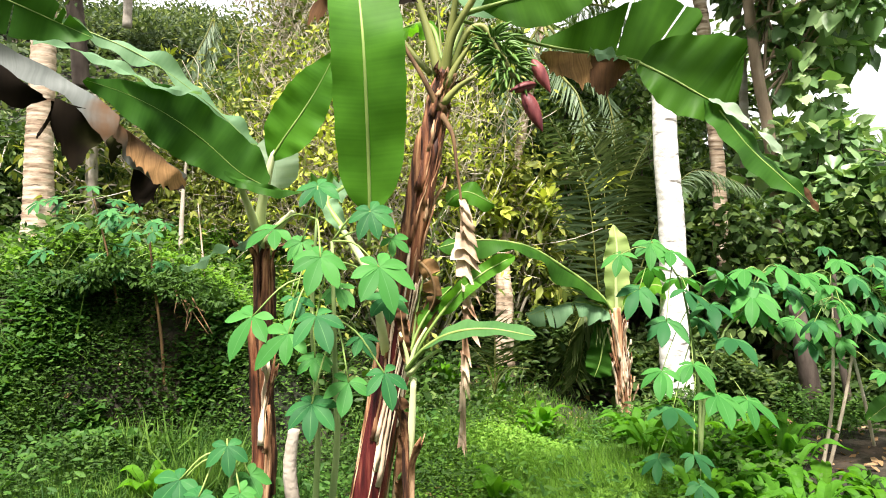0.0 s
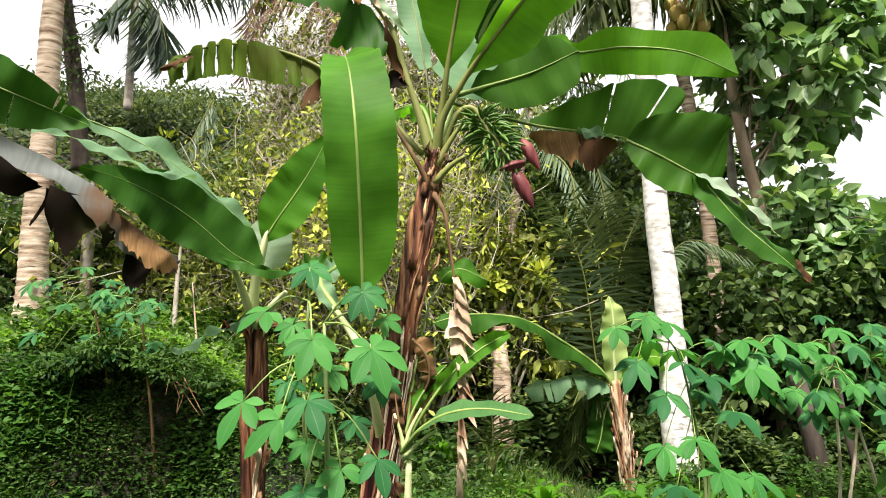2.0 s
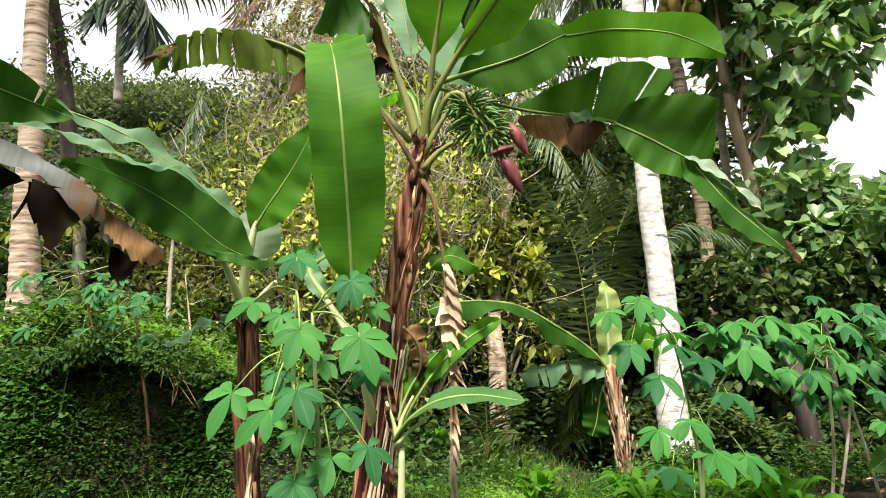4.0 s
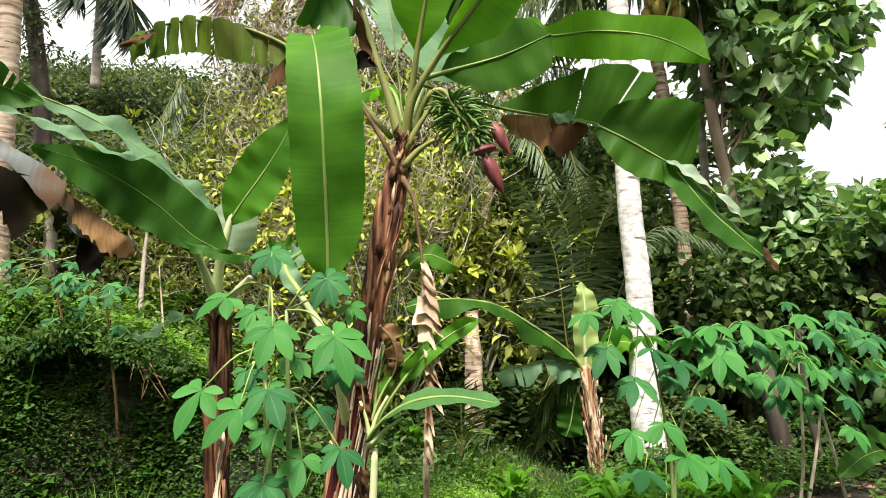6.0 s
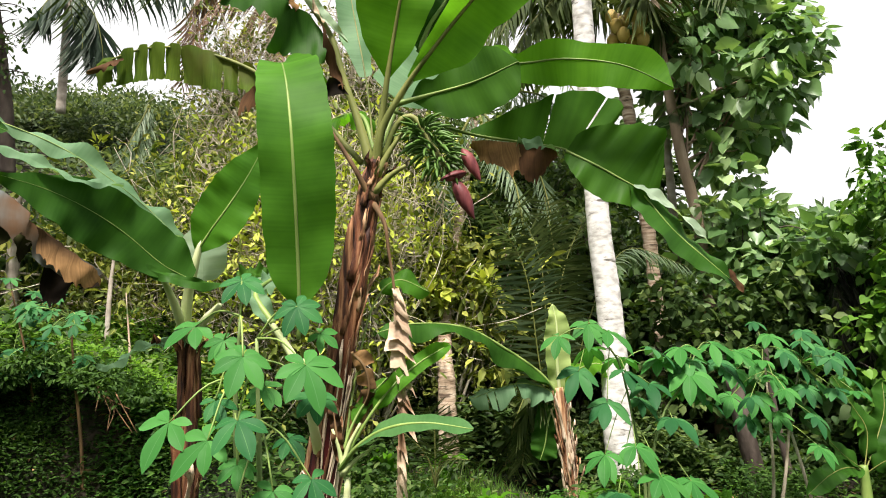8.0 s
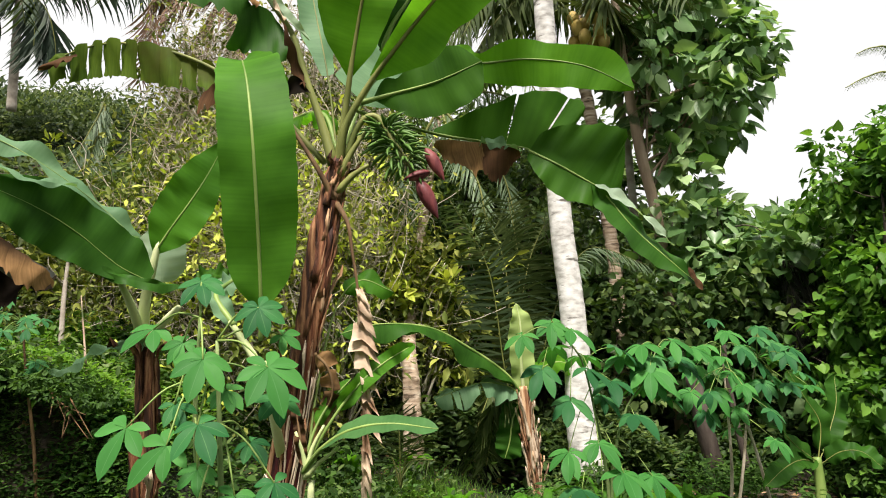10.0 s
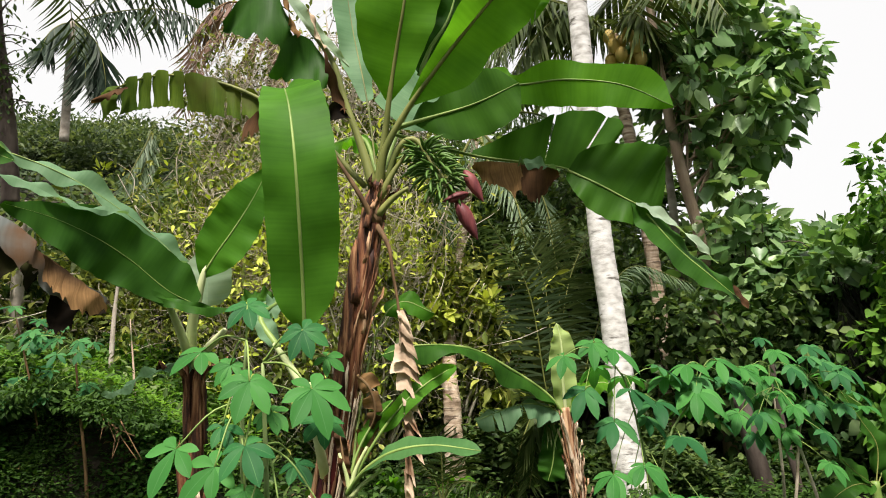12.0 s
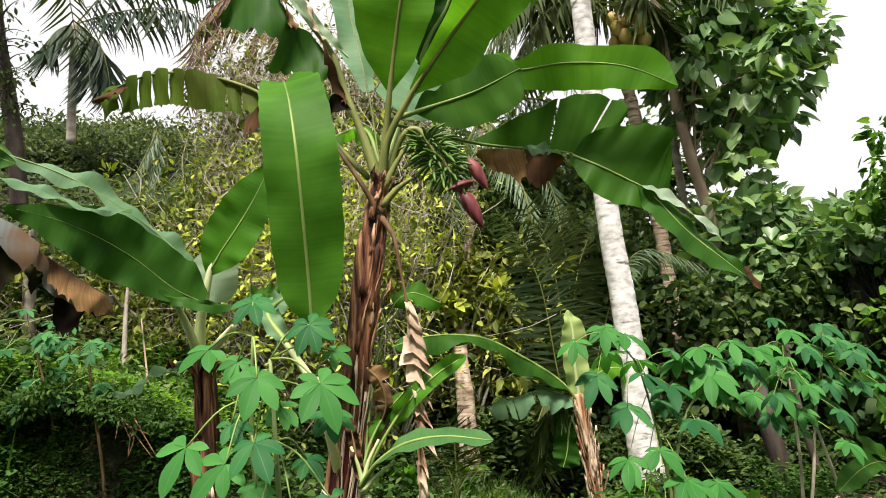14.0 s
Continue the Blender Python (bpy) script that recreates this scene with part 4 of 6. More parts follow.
leaf([(-0.055, 2.720, 1.160), (-0.012, 2.760, 1.293), (0.054, 2.820, 1.398), (0.136, 2.900, 1.475)], 0.024, (0.2, -1, 0.2), "banana", "narrow green leaf", start=0.4, seed=55, rib="midrib", rib_r=0.007)

leaf([(-0.041, 2.760, 1.152), (0.001, 2.900, 1.450), (0.081, 3.000, 1.765), (0.187, 3.000, 1.881), (0.328, 3.000, 1.828)], 0.055, (0.1, -0.7, 0.7), "banana", "green leaf on a long thin stalk", start=0.6, droop=(-15, -15), seed=56, tip=0.4, rib_r=0.006)

# second banana plant
left = thing("banana_plant", (-0.80, 3.12, 0.0), "young banana plant with dark brown stem and broad leaves", "banana plant")
LST = [(-0.80, 3.12, -0.03), (-0.699, 3.120, 0.579), (-0.702, 3.120, 0.979), (-0.694, 3.100, 1.332), (-0.701, 3.100, 1.608), (-0.698, 3.070, 1.719)]
LRAD = (0.058, 0.052, 0.045, 0.042, 0.038, 0.03)
tube("pseudostem", LST, LRAD, M["sheath_dark"], left, "", 36, 14, 0.08)
for s0, s1, ang, wid, off, flare, mat in ((0.05, 0.45, 4.4, 0.9, 0.005, 0.03, "sheath"), (0.1, 0.6, 5.4, 1.1, 0.005, 0.08, "stem"), (0.2, 0.6, 3.6, 1.1, 0.004, 0.08, "sheath_dark"), (0.28, 0.52, 4.5, 0.35, 0.009, 0.25, "sheath"),
                                        (0.5, 0.98, 4.6, 0.9, 0.008, 0.1, "sheath_dark"), (0.6, 0.99, 3.6, 0.7, 0.008, 0.4, "sheath_dark"), (0.62, 0.99, 5.5, 0.7, 0.008, 0.4, "sheath_dark"), (0.3, 0.5, 4.8, 0.4, 0.014, 0.3, "cream")):
    sheath(LST, s0, s1, ang, wid, off, flare, mat, left, radii=LRAD)
leaf = leaf_of(left)
tube("leaf_stalk", [(-0.705, 3.080, 1.670), (-0.692, 3.040, 1.804), (-0.660, 3.000, 1.923), (-0.626, 2.980, 2.062)], [0.026, 0.022, 0.018, 0.012], M["midrib_pale"], left, "pale green leaf stalk", 12)
tube("leaf_stalk", [(-0.710, 3.080, 1.682), (-0.727, 2.980, 1.794), (-0.750, 2.880, 1.897)], [0.022, 0.017, 0.011], M["midrib_pale"], left, "green leaf stalk", 12)
tube("leaf_stalk", [(-0.681, 3.060, 1.644), (-0.607, 2.980, 1.723), (-0.534, 2.920, 1.784)], [0.021, 0.017, 0.011], M["midrib_pale"], left, "pale green leaf stalk", 8)
leaf([(-0.632, 2.860, 1.881), (-0.740, 2.830, 1.943), (-0.856, 2.760, 2.052), (-0.955, 2.660, 2.127), (-1.060, 2.550, 2.179), (-1.164, 2.420, 2.202)], 0.121, (0.2, -0.9, 0.2), "banana_shaded_dark", "broad dark green leaf arching out", droop=(4, 4), seed=60, wave=0.010, rib="midrib", rib_r=0.0025,
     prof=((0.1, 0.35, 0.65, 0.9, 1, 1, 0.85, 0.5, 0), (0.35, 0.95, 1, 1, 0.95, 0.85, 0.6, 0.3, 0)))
leaf([(-0.929, 2.780, 1.977), (-0.777, 2.800, 1.916), (-0.628, 2.840, 1.874), (-0.484, 2.900, 1.866)], 0.034, (0.0, -0.9, 0.4), "banana_shaded_dark", "drooping dark green blade edge", seed=61, rib=None, wave=0.006, prof=((0.2, 0.5, 0.5, 0.3, 0), (0.3, 0.5, 0.9, 1, 0)))
leaf([(-1.350, 2.440, 2.338), (-1.164, 2.500, 2.309), (-1.011, 2.580, 2.236), (-0.839, 2.660, 2.211)], 0.024, (0.2, -0.6, 0.75), "banana_pale", "pale rolled leaf edge", seed=63, wave=0.008, rib=None, prof=((0.2, 0.8, 1, 1, 0.8, 0.3), (0.3, 1, 1.3, 1, 0.6, 0.2)))
leaf([(-1.466, 2.800, 2.531), (-1.340, 2.850, 2.503), (-1.146, 2.860, 2.417), (-0.965, 2.880, 2.297), (-0.805, 2.900, 2.164), (-0.697, 2.920, 2.051)], 0.048, (0.3, -0.7, 0.6), "banana_pale", "pale leaf arching behind", seed=62, wave=0.020, rib="midrib", rib_r=0.004, prof=((0.1, 0.5, 0.8, 1, 1, 0.8, 0.2), (0.1, 0.4, 0.8, 0.9, 1, 0.8, 0.2)))
leaf([(-0.644, 2.980, 2.009), (-0.581, 2.960, 2.101), (-0.504, 2.940, 2.206), (-0.429, 2.930, 2.326), (-0.359, 2.930, 2.469)], 0.110, (0.1, -1, 0.1), "banana", "upright green leaf", droop=(10, 10), seed=64, rib="midrib", rib_r=0.005, wave=0.006,
     prof=((0.1, 0.55, 0.85, 1, 1, 0.93, 0.8, 0.5, 0), (0.1, 0.55, 0.85, 0.95, 0.9, 0.8, 0.62, 0.35, 0)))
leaf([(-0.632, 3.050, 1.893), (-0.632, 3.050, 2.003), (-0.633, 3.060, 2.141)], 0.105, (0.1, -1, 0.2), "banana_white", "whitish young leaf", droop=(12, 12), seed=65, rib=None, wave=0.002, prof=((0.5, 0.9, 1, 1, 0.9, 0.6, 0.1), (0.5, 0.85, 0.95, 0.95, 0.9, 0.6, 0.1)))
leaf([(-0.488, 2.970, 1.899), (-0.416, 2.970, 1.916), (-0.324, 2.970, 1.897)], 0.042, (0, -0.8, 0.5), "banana_under_shaded", "small dull green leaf", seed=66, rib=None, prof=((0.3, 0.8, 1, 0.8, 0.1), (0.3, 0.8, 1, 0.8, 0.1)))
leaf([(-0.699, 3.080, 1.632), (-0.735, 3.000, 1.667), (-0.864, 2.950, 1.600), (-0.992, 2.900, 1.539)], 0.022, (0, -0.6, 0.8), "banana_pale", "narrow drooping leaf", seed=67, rib=None)

# plant beyond the left edge that holds the burnt leaf
edge = thing("banana_plant", (-2.05, 2.1, 0.0), "banana plant with a scorched leaf hanging in tatters", "banana plant")
tube("pseudostem", [(-2.05, 2.1, -0.03), (-2.03, 2.1, 0.9), (-2.0, 2.1, 1.9)], [0.09, 0.075, 0.05], M["sheath_dark"], edge, "", 20, 12, 0.08)
leaf = leaf_of(edge)
flap("scorched_blade", [(-1.357, 2.080, 2.271), (-1.267, 2.100, 2.227), (-1.116, 2.140, 2.149), (-0.958, 2.180, 2.044), (-0.927, 2.200, 1.989), (-0.779, 2.290, 1.862)], (0.07, 0.072, 0.082, 0.072, 0.05, 0.125, 0.09, 0.105, 0.10, 0.05), M["banana_grey"], edge, "greyed blade of the scorched leaf", 71, 40, 7, 0.012, 0.0, 0.05)
flap("scorched_blade", [(-0.924, 2.185, 1.984), (-0.851, 2.225, 1.923), (-0.772, 2.275, 1.857)], (0.075, 0.085, 0.09, 0.085, 0.04), M["banana_tan"], edge, "browned end of the scorched leaf", 73, 24, 7, 0.012, 0.0, 0.08)
tube("midrib", [(-2.0, 2.1, 1.885), (-1.88, 2.08, 2.25), (-1.453, 2.070, 2.327), (-1.352, 2.078, 2.268)], [0.02, 0.014, 0.008, 0.005], M["banana_grey"], edge, "greyed midrib of the scorched leaf", 20, 7)
for n_, (top, drops, slant) in enumerate((
        ([(-1.367, 2.100, 2.215), (-1.276, 2.120, 2.169), (-1.155, 2.140, 2.082)], (0.14, 0.12, 0.11, 0.09, 0.01), 0.0),
        ([(-1.119, 2.150, 2.072), (-1.054, 2.160, 2.048), (-0.976, 2.170, 2.026)], (0.11, 0.16, 0.18, 0.12, 0.07), -0.12),
        ([(-1.127, 2.140, 2.063), (-1.118, 2.140, 2.060), (-1.108, 2.140, 2.056)], (0.10, 0.115, 0.09), -0.45),
        ([(-0.923, 2.250, 1.899), (-0.885, 2.260, 1.873), (-0.845, 2.270, 1.855)], (0.11, 0.115, 0.09), -0.2),
        ([(-0.841, 2.280, 1.844), (-0.807, 2.280, 1.840), (-0.772, 2.290, 1.855)], (0.03, 0.035, 0.045), 0.0),
        ([(-0.964, 2.180, 1.970), (-0.951, 2.180, 1.955), (-0.940, 2.190, 1.942)], (0.04, 0.075, 0.03), -0.3))):
    flap("burnt_flap", top, drops, M["banana_burnt"], edge, "blackened tatter of scorched leaf", 701 + n_, 14, 8, 0.02, slant, 0.06)
leaf([(-2.0, 2.1, 1.9), (-1.98, 2.25, 2.25), (-1.658, 2.350, 2.611), (-1.533, 2.400, 2.522), (-1.363, 2.450, 2.449), (-1.193, 2.550, 2.386)], 0.125, (0.1, -0.95, -0.3), "banana_shaded_dark", "dark green leaf with torn slits", start=0.45, tears=2, seed=72, rib_r=0.006, gap=0.006,
     prof=((0.6, 0.8, 0.85, 0.8, 0.65, 0.35, 0), (0.8, 1, 1, 0.95, 0.8, 0.45, 0)))

# sucker further off with a shaggy beige stem
far = thing("banana_plant", (1.968, 6.400, 0.064), "small banana plant with shaggy beige stem and long drooping leaves", "banana plant")
FST = [(1.985, 6.420, -0.140), (1.953, 6.420, 0.123), (1.918, 6.410, 0.546), (1.873, 6.400, 0.943), (1.862, 6.400, 1.154)]
FRAD = (0.072, 0.066, 0.058, 0.052, 0.044)
tube("pseudostem", FST, FRAD, M["sheath"], far, "", 24, 12, 0.1)
frng = random.Random(8)
for k in range(34):
    s0 = 0.05 + 0.6 * frng.random()
    sheath(FST, s0, min(0.98, s0 + 0.25 + 0.2 * frng.random()), 3.0 + 3.2 * frng.random(), 0.18 + 0.3 * frng.random(), 0.005, 0.04 + 0.22 * frng.random(), frng.choice(("sheath", "banana_dry", "cream", "sheath_dark")), far, radii=FRAD)
leaf = leaf_of(far)
leaf([(1.873, 6.400, 1.074), (1.851, 6.360, 1.392), (1.855, 6.340, 1.707), (1.830, 6.360, 1.928)], 0.125, (0.1, -1, 0.1), "banana_lime", "upright pale green leaf", seed=80, droop=(8, 8), base=0.4, tip=0.5, rib="midrib_pale", rib_r=0.02)
leaf([(1.862, 6.400, 1.074), (1.675, 6.300, 1.290), (1.317, 6.100, 1.524), (0.930, 5.900, 1.718), (0.475, 5.700, 1.758), (0.145, 5.600, 1.685)], 0.13, (0.15, -0.5, 0.85), "banana_shaded_dark", "long leaf arching low", start=0.1, seed=81, droop=(-28, -40), wave=0.03, tip=0.3, rib_r=0.018)
leaf([(1.851, 6.400, 1.064), (1.675, 6.300, 1.175), (1.390, 6.200, 1.212), (0.964, 6.100, 1.097)], 0.15, (0.1, -0.5, 0.85), "banana_pale", "drooping pale leaf", start=0.1, seed=82, droop=(-50, -50), wave=0.03, tears=4)
leaf([(1.889, 6.400, 1.074), (2.007, 6.350, 1.288), (2.202, 6.300, 1.369), (2.361, 6.300, 1.291)], 0.11, (-0.1, -0.6, 0.8), "banana_bright", "short pale leaf", start=0.1, seed=83, droop=(-10, -10))
leaf([(1.841, 6.420, 1.020), (1.755, 6.400, 0.864), (1.713, 6.400, 0.653), (1.660, 6.400, 0.507)], 0.13, (0.1, -1, 0), "banana_shaded_dark", "hanging dark leaf", start=0.1, seed=84)

# banana-like plant on the right
rlow = thing("banana_sucker", (3.966, 5.200, 0.282), "young banana plant with dull green leaning leaves", "banana plant")
leaf = leaf_of(rlow)
tube("pseudostem", [(3.950, 5.200, 0.177), (3.952, 5.200, 0.390), (3.948, 5.200, 0.563)], [0.05, 0.04, 0.03], M["midrib"], rlow, "", 8)
for n_, (pts, half) in enumerate((([(3.961, 5.200, 0.518), (3.700, 5.100, 0.680), (3.482, 5.000, 0.854), (3.279, 4.950, 1.009)], 0.10), ([(3.952, 5.200, 0.519), (4.006, 5.200, 0.821), (3.900, 5.200, 1.026), (3.765, 5.200, 1.251)], 0.11),
                         ([(3.961, 5.200, 0.518), (3.660, 5.000, 0.592), (3.440, 4.900, 0.563), (3.228, 4.850, 0.449)], 0.10), ([(3.961, 5.200, 0.518), (4.130, 5.250, 0.763), (4.255, 5.300, 0.975), (4.344, 5.400, 1.196)], 0.12),
                         ([(3.958, 5.200, 0.497), (4.084, 5.100, 0.611), (4.198, 5.000, 0.618), (4.286, 4.900, 0.502)], 0.10))):
    leaf(pts, half * 0.8, (0.1, -0.75, 0.65), "banana_shaded_dark", "green leaning leaf", seed=90 + n_, droop=(10, 10), start=0.12, rib="petiole_olive", rib_r=0.006)


# ---- cassava ----
def cassava_leaf(hub, out, size, mat, parent, lobes=5, seed=0, tilt=0.5, wide=0.19, limp=0.12):
    """A palmate leaf: lobes from the hub, spread round the direction out, drooping."""
    r = np.random.default_rng(seed)
    out = unit(np.array(out, float))
    nrm = unit(np.array([0.0, -tilt, 1.0]) + 0.35 * out + 0.15 * r.normal(size=3))
    out = unit(out - nrm * (out @ nrm))
    sid = np.cross(nrm, out)
    verts, faces, uvs = [], [], []
    spread = radians(145 if lobes > 6 else 120)
    for k in range(lobes):
        a = (k / (lobes - 1) - 0.5) * 2 * spread + 0.12 * r.normal()
        ln = size * (1 - 0.38 * abs(a) / spread) * (0.92 + 0.16 * r.random())
        d = out * math.cos(a) + sid * math.sin(a)
        e = np.cross(nrm, d)
        fall = limp + 0.24 * r.random()
        o = len(verts)
        rows = 8
        for i in range(rows):
            s = i / (rows - 1)
            w = wide * ln * (math.sin(math.pi * min(s**1.25, 1)) ** 0.85 + 0.02) * (1 if s < 0.99 else 0)
            c = np.array(hub) + d * ln * s * (1 - 0.25 * fall * s) - np.array([0, 0, 1]) * fall * ln * s**1.7 + nrm * 0.03 * ln * math.sin(math.pi * s)
            for q in (-1, -0.5, 0, 0.5, 1):
                uvs.append((q, s))
                verts.append(c + e * w * q + nrm * (0.16 * w * abs(q) + 0.01 * ln * math.sin(7 * s + k) * abs(q)))
        for i in range(rows - 1):
            for j in range(4):
                p = o + i * 5 + j
                faces.append((p, p + 1, p + 6, p + 5))
    return link_mesh("leaf", verts, faces, M[mat], parent, "", uvs)


def cassava(name_at, label, stems, hubs, size, seed, mats=("cassava", "cassava_young_lit"), wood="cassava_stem", wide=0.18, limp=0.12, many=0.5, face=0.35, grow=1.0):
    plant = thing("cassava_plant", name_at, label, "cassava plant", "cassava plants")
    for pts, rad in stems:
        tube("stem", pts, rad, M[wood], plant, "", 14, 8, 0.05)
    path = np.vstack([spline(p, 20) for p, _ in stems])
    r = np.random.default_rng(seed)
    for i, h in enumerate(hubs):
        h, lean, span = (np.array(h[:3], float), *(h[3:] if len(h) > 3 else (None, size * (0.85 + 0.35 * r.random()))))
        near = path[np.argmin(np.linalg.norm((path - h) * (1, 1, 0.6) + (0, 0, -0.08), axis=1))]
        out = h - near
        out[2] = 0
        if np.linalg.norm(out) < 0.05:
            out = r.normal(size=3)
        out = unit(out) + np.array([0, -0.25, 0]) if lean is None else np.array([lean, -0.7, 0])
        lf = cassava_leaf(h, out, span * grow, mats[0] if r.random() < 0.6 else mats[1], plant, 7 if r.random() < many else 5, seed * 100 + i, face + 0.35 * r.random(), wide, limp)
        mid = (h + near) / 2 + (0, 0, 0.03)
        tube("leaf_stalk", [near, mid, h], [0.0035, 0.003, 0.0025], M["midrib"], lf, "", 8, 5)
    return plant


cassava((-0.42, 2.15, 0.0), "leafy cassava plant with bright green palmate leaves", [
    ([(-0.40, 2.16, -0.03), (-0.270, 2.160, 0.883), (-0.267, 2.140, 1.269), (-0.275, 2.120, 1.639)], [0.014, 0.011, 0.008, 0.005]),
    ([(-0.42, 2.18, -0.03), (-0.328, 2.200, 0.871), (-0.340, 2.160, 1.406), (-0.322, 2.120, 1.706)], [0.013, 0.010, 0.007, 0.004])],
    [(-0.324, 2.150, 1.810, 0.1, 0.105), (-0.157, 2.100, 1.729, 0.2, 0.105), (-0.125, 2.000, 1.561, 0.3, 0.138), (-0.294, 2.000, 1.589, 0.0, 0.118), (-0.497, 2.050, 1.415, -0.5, 0.130), (-0.384, 2.000, 1.369, -0.8, 0.126), (-0.298, 1.950, 1.423, 0.2, 0.118),
     (-0.109, 2.000, 1.255, 0.3, 0.104), (-0.211, 2.000, 1.229, 0.0, 0.104), (-0.316, 2.000, 1.168, 0.0, 0.112), (-0.466, 2.200, 1.679, -0.9, 0.120), (-0.372, 2.150, 1.637, -0.4, 0.075), (-0.106, 2.100, 1.468, 0.2, 0.105), (-0.384, 2.100, 1.466, 0.4, 0.085),
     (-0.322, 2.100, 1.286, 0.0, 0.085), (-0.200, 2.300, 1.326, 0.5, 0.095), (-0.271, 2.300, 1.488, 0.2, 0.09), (-0.094, 2.150, 1.649, 0.8, 0.075)], 0.11, 11, wide=0.225, limp=0.16, many=0.4, face=0.6, grow=0.94)
cassava((-0.82, 2.2, 0.0), "low cassava seedling with drooping palmate leaves", [([(-0.80, 2.2, -0.03), (-0.601, 2.200, 0.838), (-0.594, 2.150, 0.993)], [0.010, 0.008, 0.004])],
    [(-0.581, 2.100, 1.023, 0.1, 0.095), (-0.720, 2.100, 0.924, -0.5, 0.115), (-0.525, 2.150, 0.920, 0.5, 0.085), (-0.529, 2.050, 0.901, 0.1, 0.085), (-0.648, 2.050, 0.890, -0.2, 0.09), (-0.766, 2.150, 0.857, -0.8, 0.09)], 0.10, 12, wide=0.25, limp=0.16, many=0.3, face=0.6, grow=0.94)
rc = np.random.default_rng(21)


def region(t_centre, sx, sy, sz, n):
    return [tuple(np.array(t_centre) + (rc.random(3) * 2 - 1) * (sx, sy, sz)) for _ in range(n)]


cassava((1.670, 4.300, 0.327), "spreading cassava plant with dark and bright palmate leaves", [
    ([(1.776, 4.300, 0.285), (1.778, 4.300, 0.716), (1.713, 4.250, 1.066), (1.616, 4.200, 1.462), (1.454, 4.200, 1.656)], [0.012, 0.010, 0.008, 0.006, 0.004]),
    ([(1.776, 4.300, 0.285), (1.821, 4.300, 0.780), (1.927, 4.300, 1.117), (2.072, 4.300, 1.306), (2.179, 4.300, 1.513)], [0.012, 0.010, 0.008, 0.006, 0.004])],
    [(1.213, 4.100, 1.624, -0.6, 0.17), (1.432, 4.200, 1.695, -0.2, 0.17), (1.558, 4.200, 1.646, 0.5, 0.19), (1.326, 4.100, 1.414, -0.4, 0.19), (1.621, 4.100, 1.404, 0.3, 0.19), (2.071, 4.200, 1.376, 0.1, 0.23), (2.069, 4.300, 1.534, -0.3, 0.20), (2.284, 4.300, 1.552, 0.5, 0.20),
     (1.808, 4.200, 1.320, -0.2, 0.20), (1.492, 4.100, 1.223, -0.2, 0.20), (1.895, 4.100, 1.117, 0.3, 0.21), (1.613, 4.000, 0.978, 0.2, 0.19), (1.426, 4.000, 0.940, -0.5, 0.19), (1.716, 3.900, 0.819, 0.1, 0.23), (1.938, 4.000, 0.770, 0.7, 0.21), (1.456, 3.900, 0.746, -0.4, 0.22),
     (1.946, 4.350, 1.463, -0.6, 0.17), (1.779, 4.300, 1.218, 0.5, 0.16), (2.189, 4.300, 1.205, 0.4, 0.17), (2.425, 4.500, 1.431, 0.6, 0.17),
     (1.534, 3.800, 0.506, 0.2, 0.15), (1.530, 3.700, 0.370, 0.3, 0.14), (1.369, 3.900, 0.461, -0.4, 0.15)] + region((1.95, 4.450, 1.40), 0.50, 0.25, 0.14, 9), 0.185, 13, ("cassava_far", "cassava_young_lit"), wide=0.21, limp=0.30, many=0.85, face=0.0, grow=0.98)
cassava((2.920, 4.900, 0.055), "tall cassava plant with crowded green leaves", [
    ([(2.916, 4.900, 0.017), (2.999, 4.900, 0.516), (3.013, 4.900, 0.996), (3.004, 4.900, 1.493)], [0.014, 0.012, 0.009, 0.005]),
    ([(2.959, 4.900, 0.013), (3.099, 4.900, 0.588), (3.173, 4.900, 0.987), (3.295, 4.900, 1.395)], [0.014, 0.012, 0.009, 0.005])],
    [(2.802, 4.800, 1.501, -0.3, 0.17), (3.061, 4.900, 1.594, 0.1, 0.17), (3.321, 4.900, 1.620, 0.5, 0.17), (2.943, 4.700, 1.301, 0.2, 0.17), (3.227, 4.800, 1.368, 0.5, 0.17), (2.806, 4.700, 1.171, -0.1, 0.17), (2.612, 4.700, 1.180, -0.4, 0.17), (3.104, 4.800, 1.166, 0.4, 0.16),
     (3.402, 4.900, 1.252, 0.7, 0.16), (3.027, 5.000, 1.389, -0.3, 0.16), (3.267, 5.000, 1.483, 0.3, 0.16), (2.776, 4.900, 1.342, -0.6, 0.16), (2.945, 4.700, 1.044, 0.1, 0.15), (2.780, 4.800, 1.019, -0.2, 0.15), (3.556, 5.000, 1.437, 0.8, 0.15), (3.310, 4.900, 1.065, 0.4, 0.15),
     (3.018, 5.000, 1.693, -0.2, 0.13)] + region((3.127, 4.900, 1.361), 0.50, 0.4, 0.22, 22) + region((2.859, 4.700, 0.946), 0.42, 0.3, 0.2, 4), 0.15, 14, ("cassava_far", "cassava_young_lit"), wood="cassava_wood", wide=0.21, limp=0.30, many=0.85, face=0.0, grow=0.98)
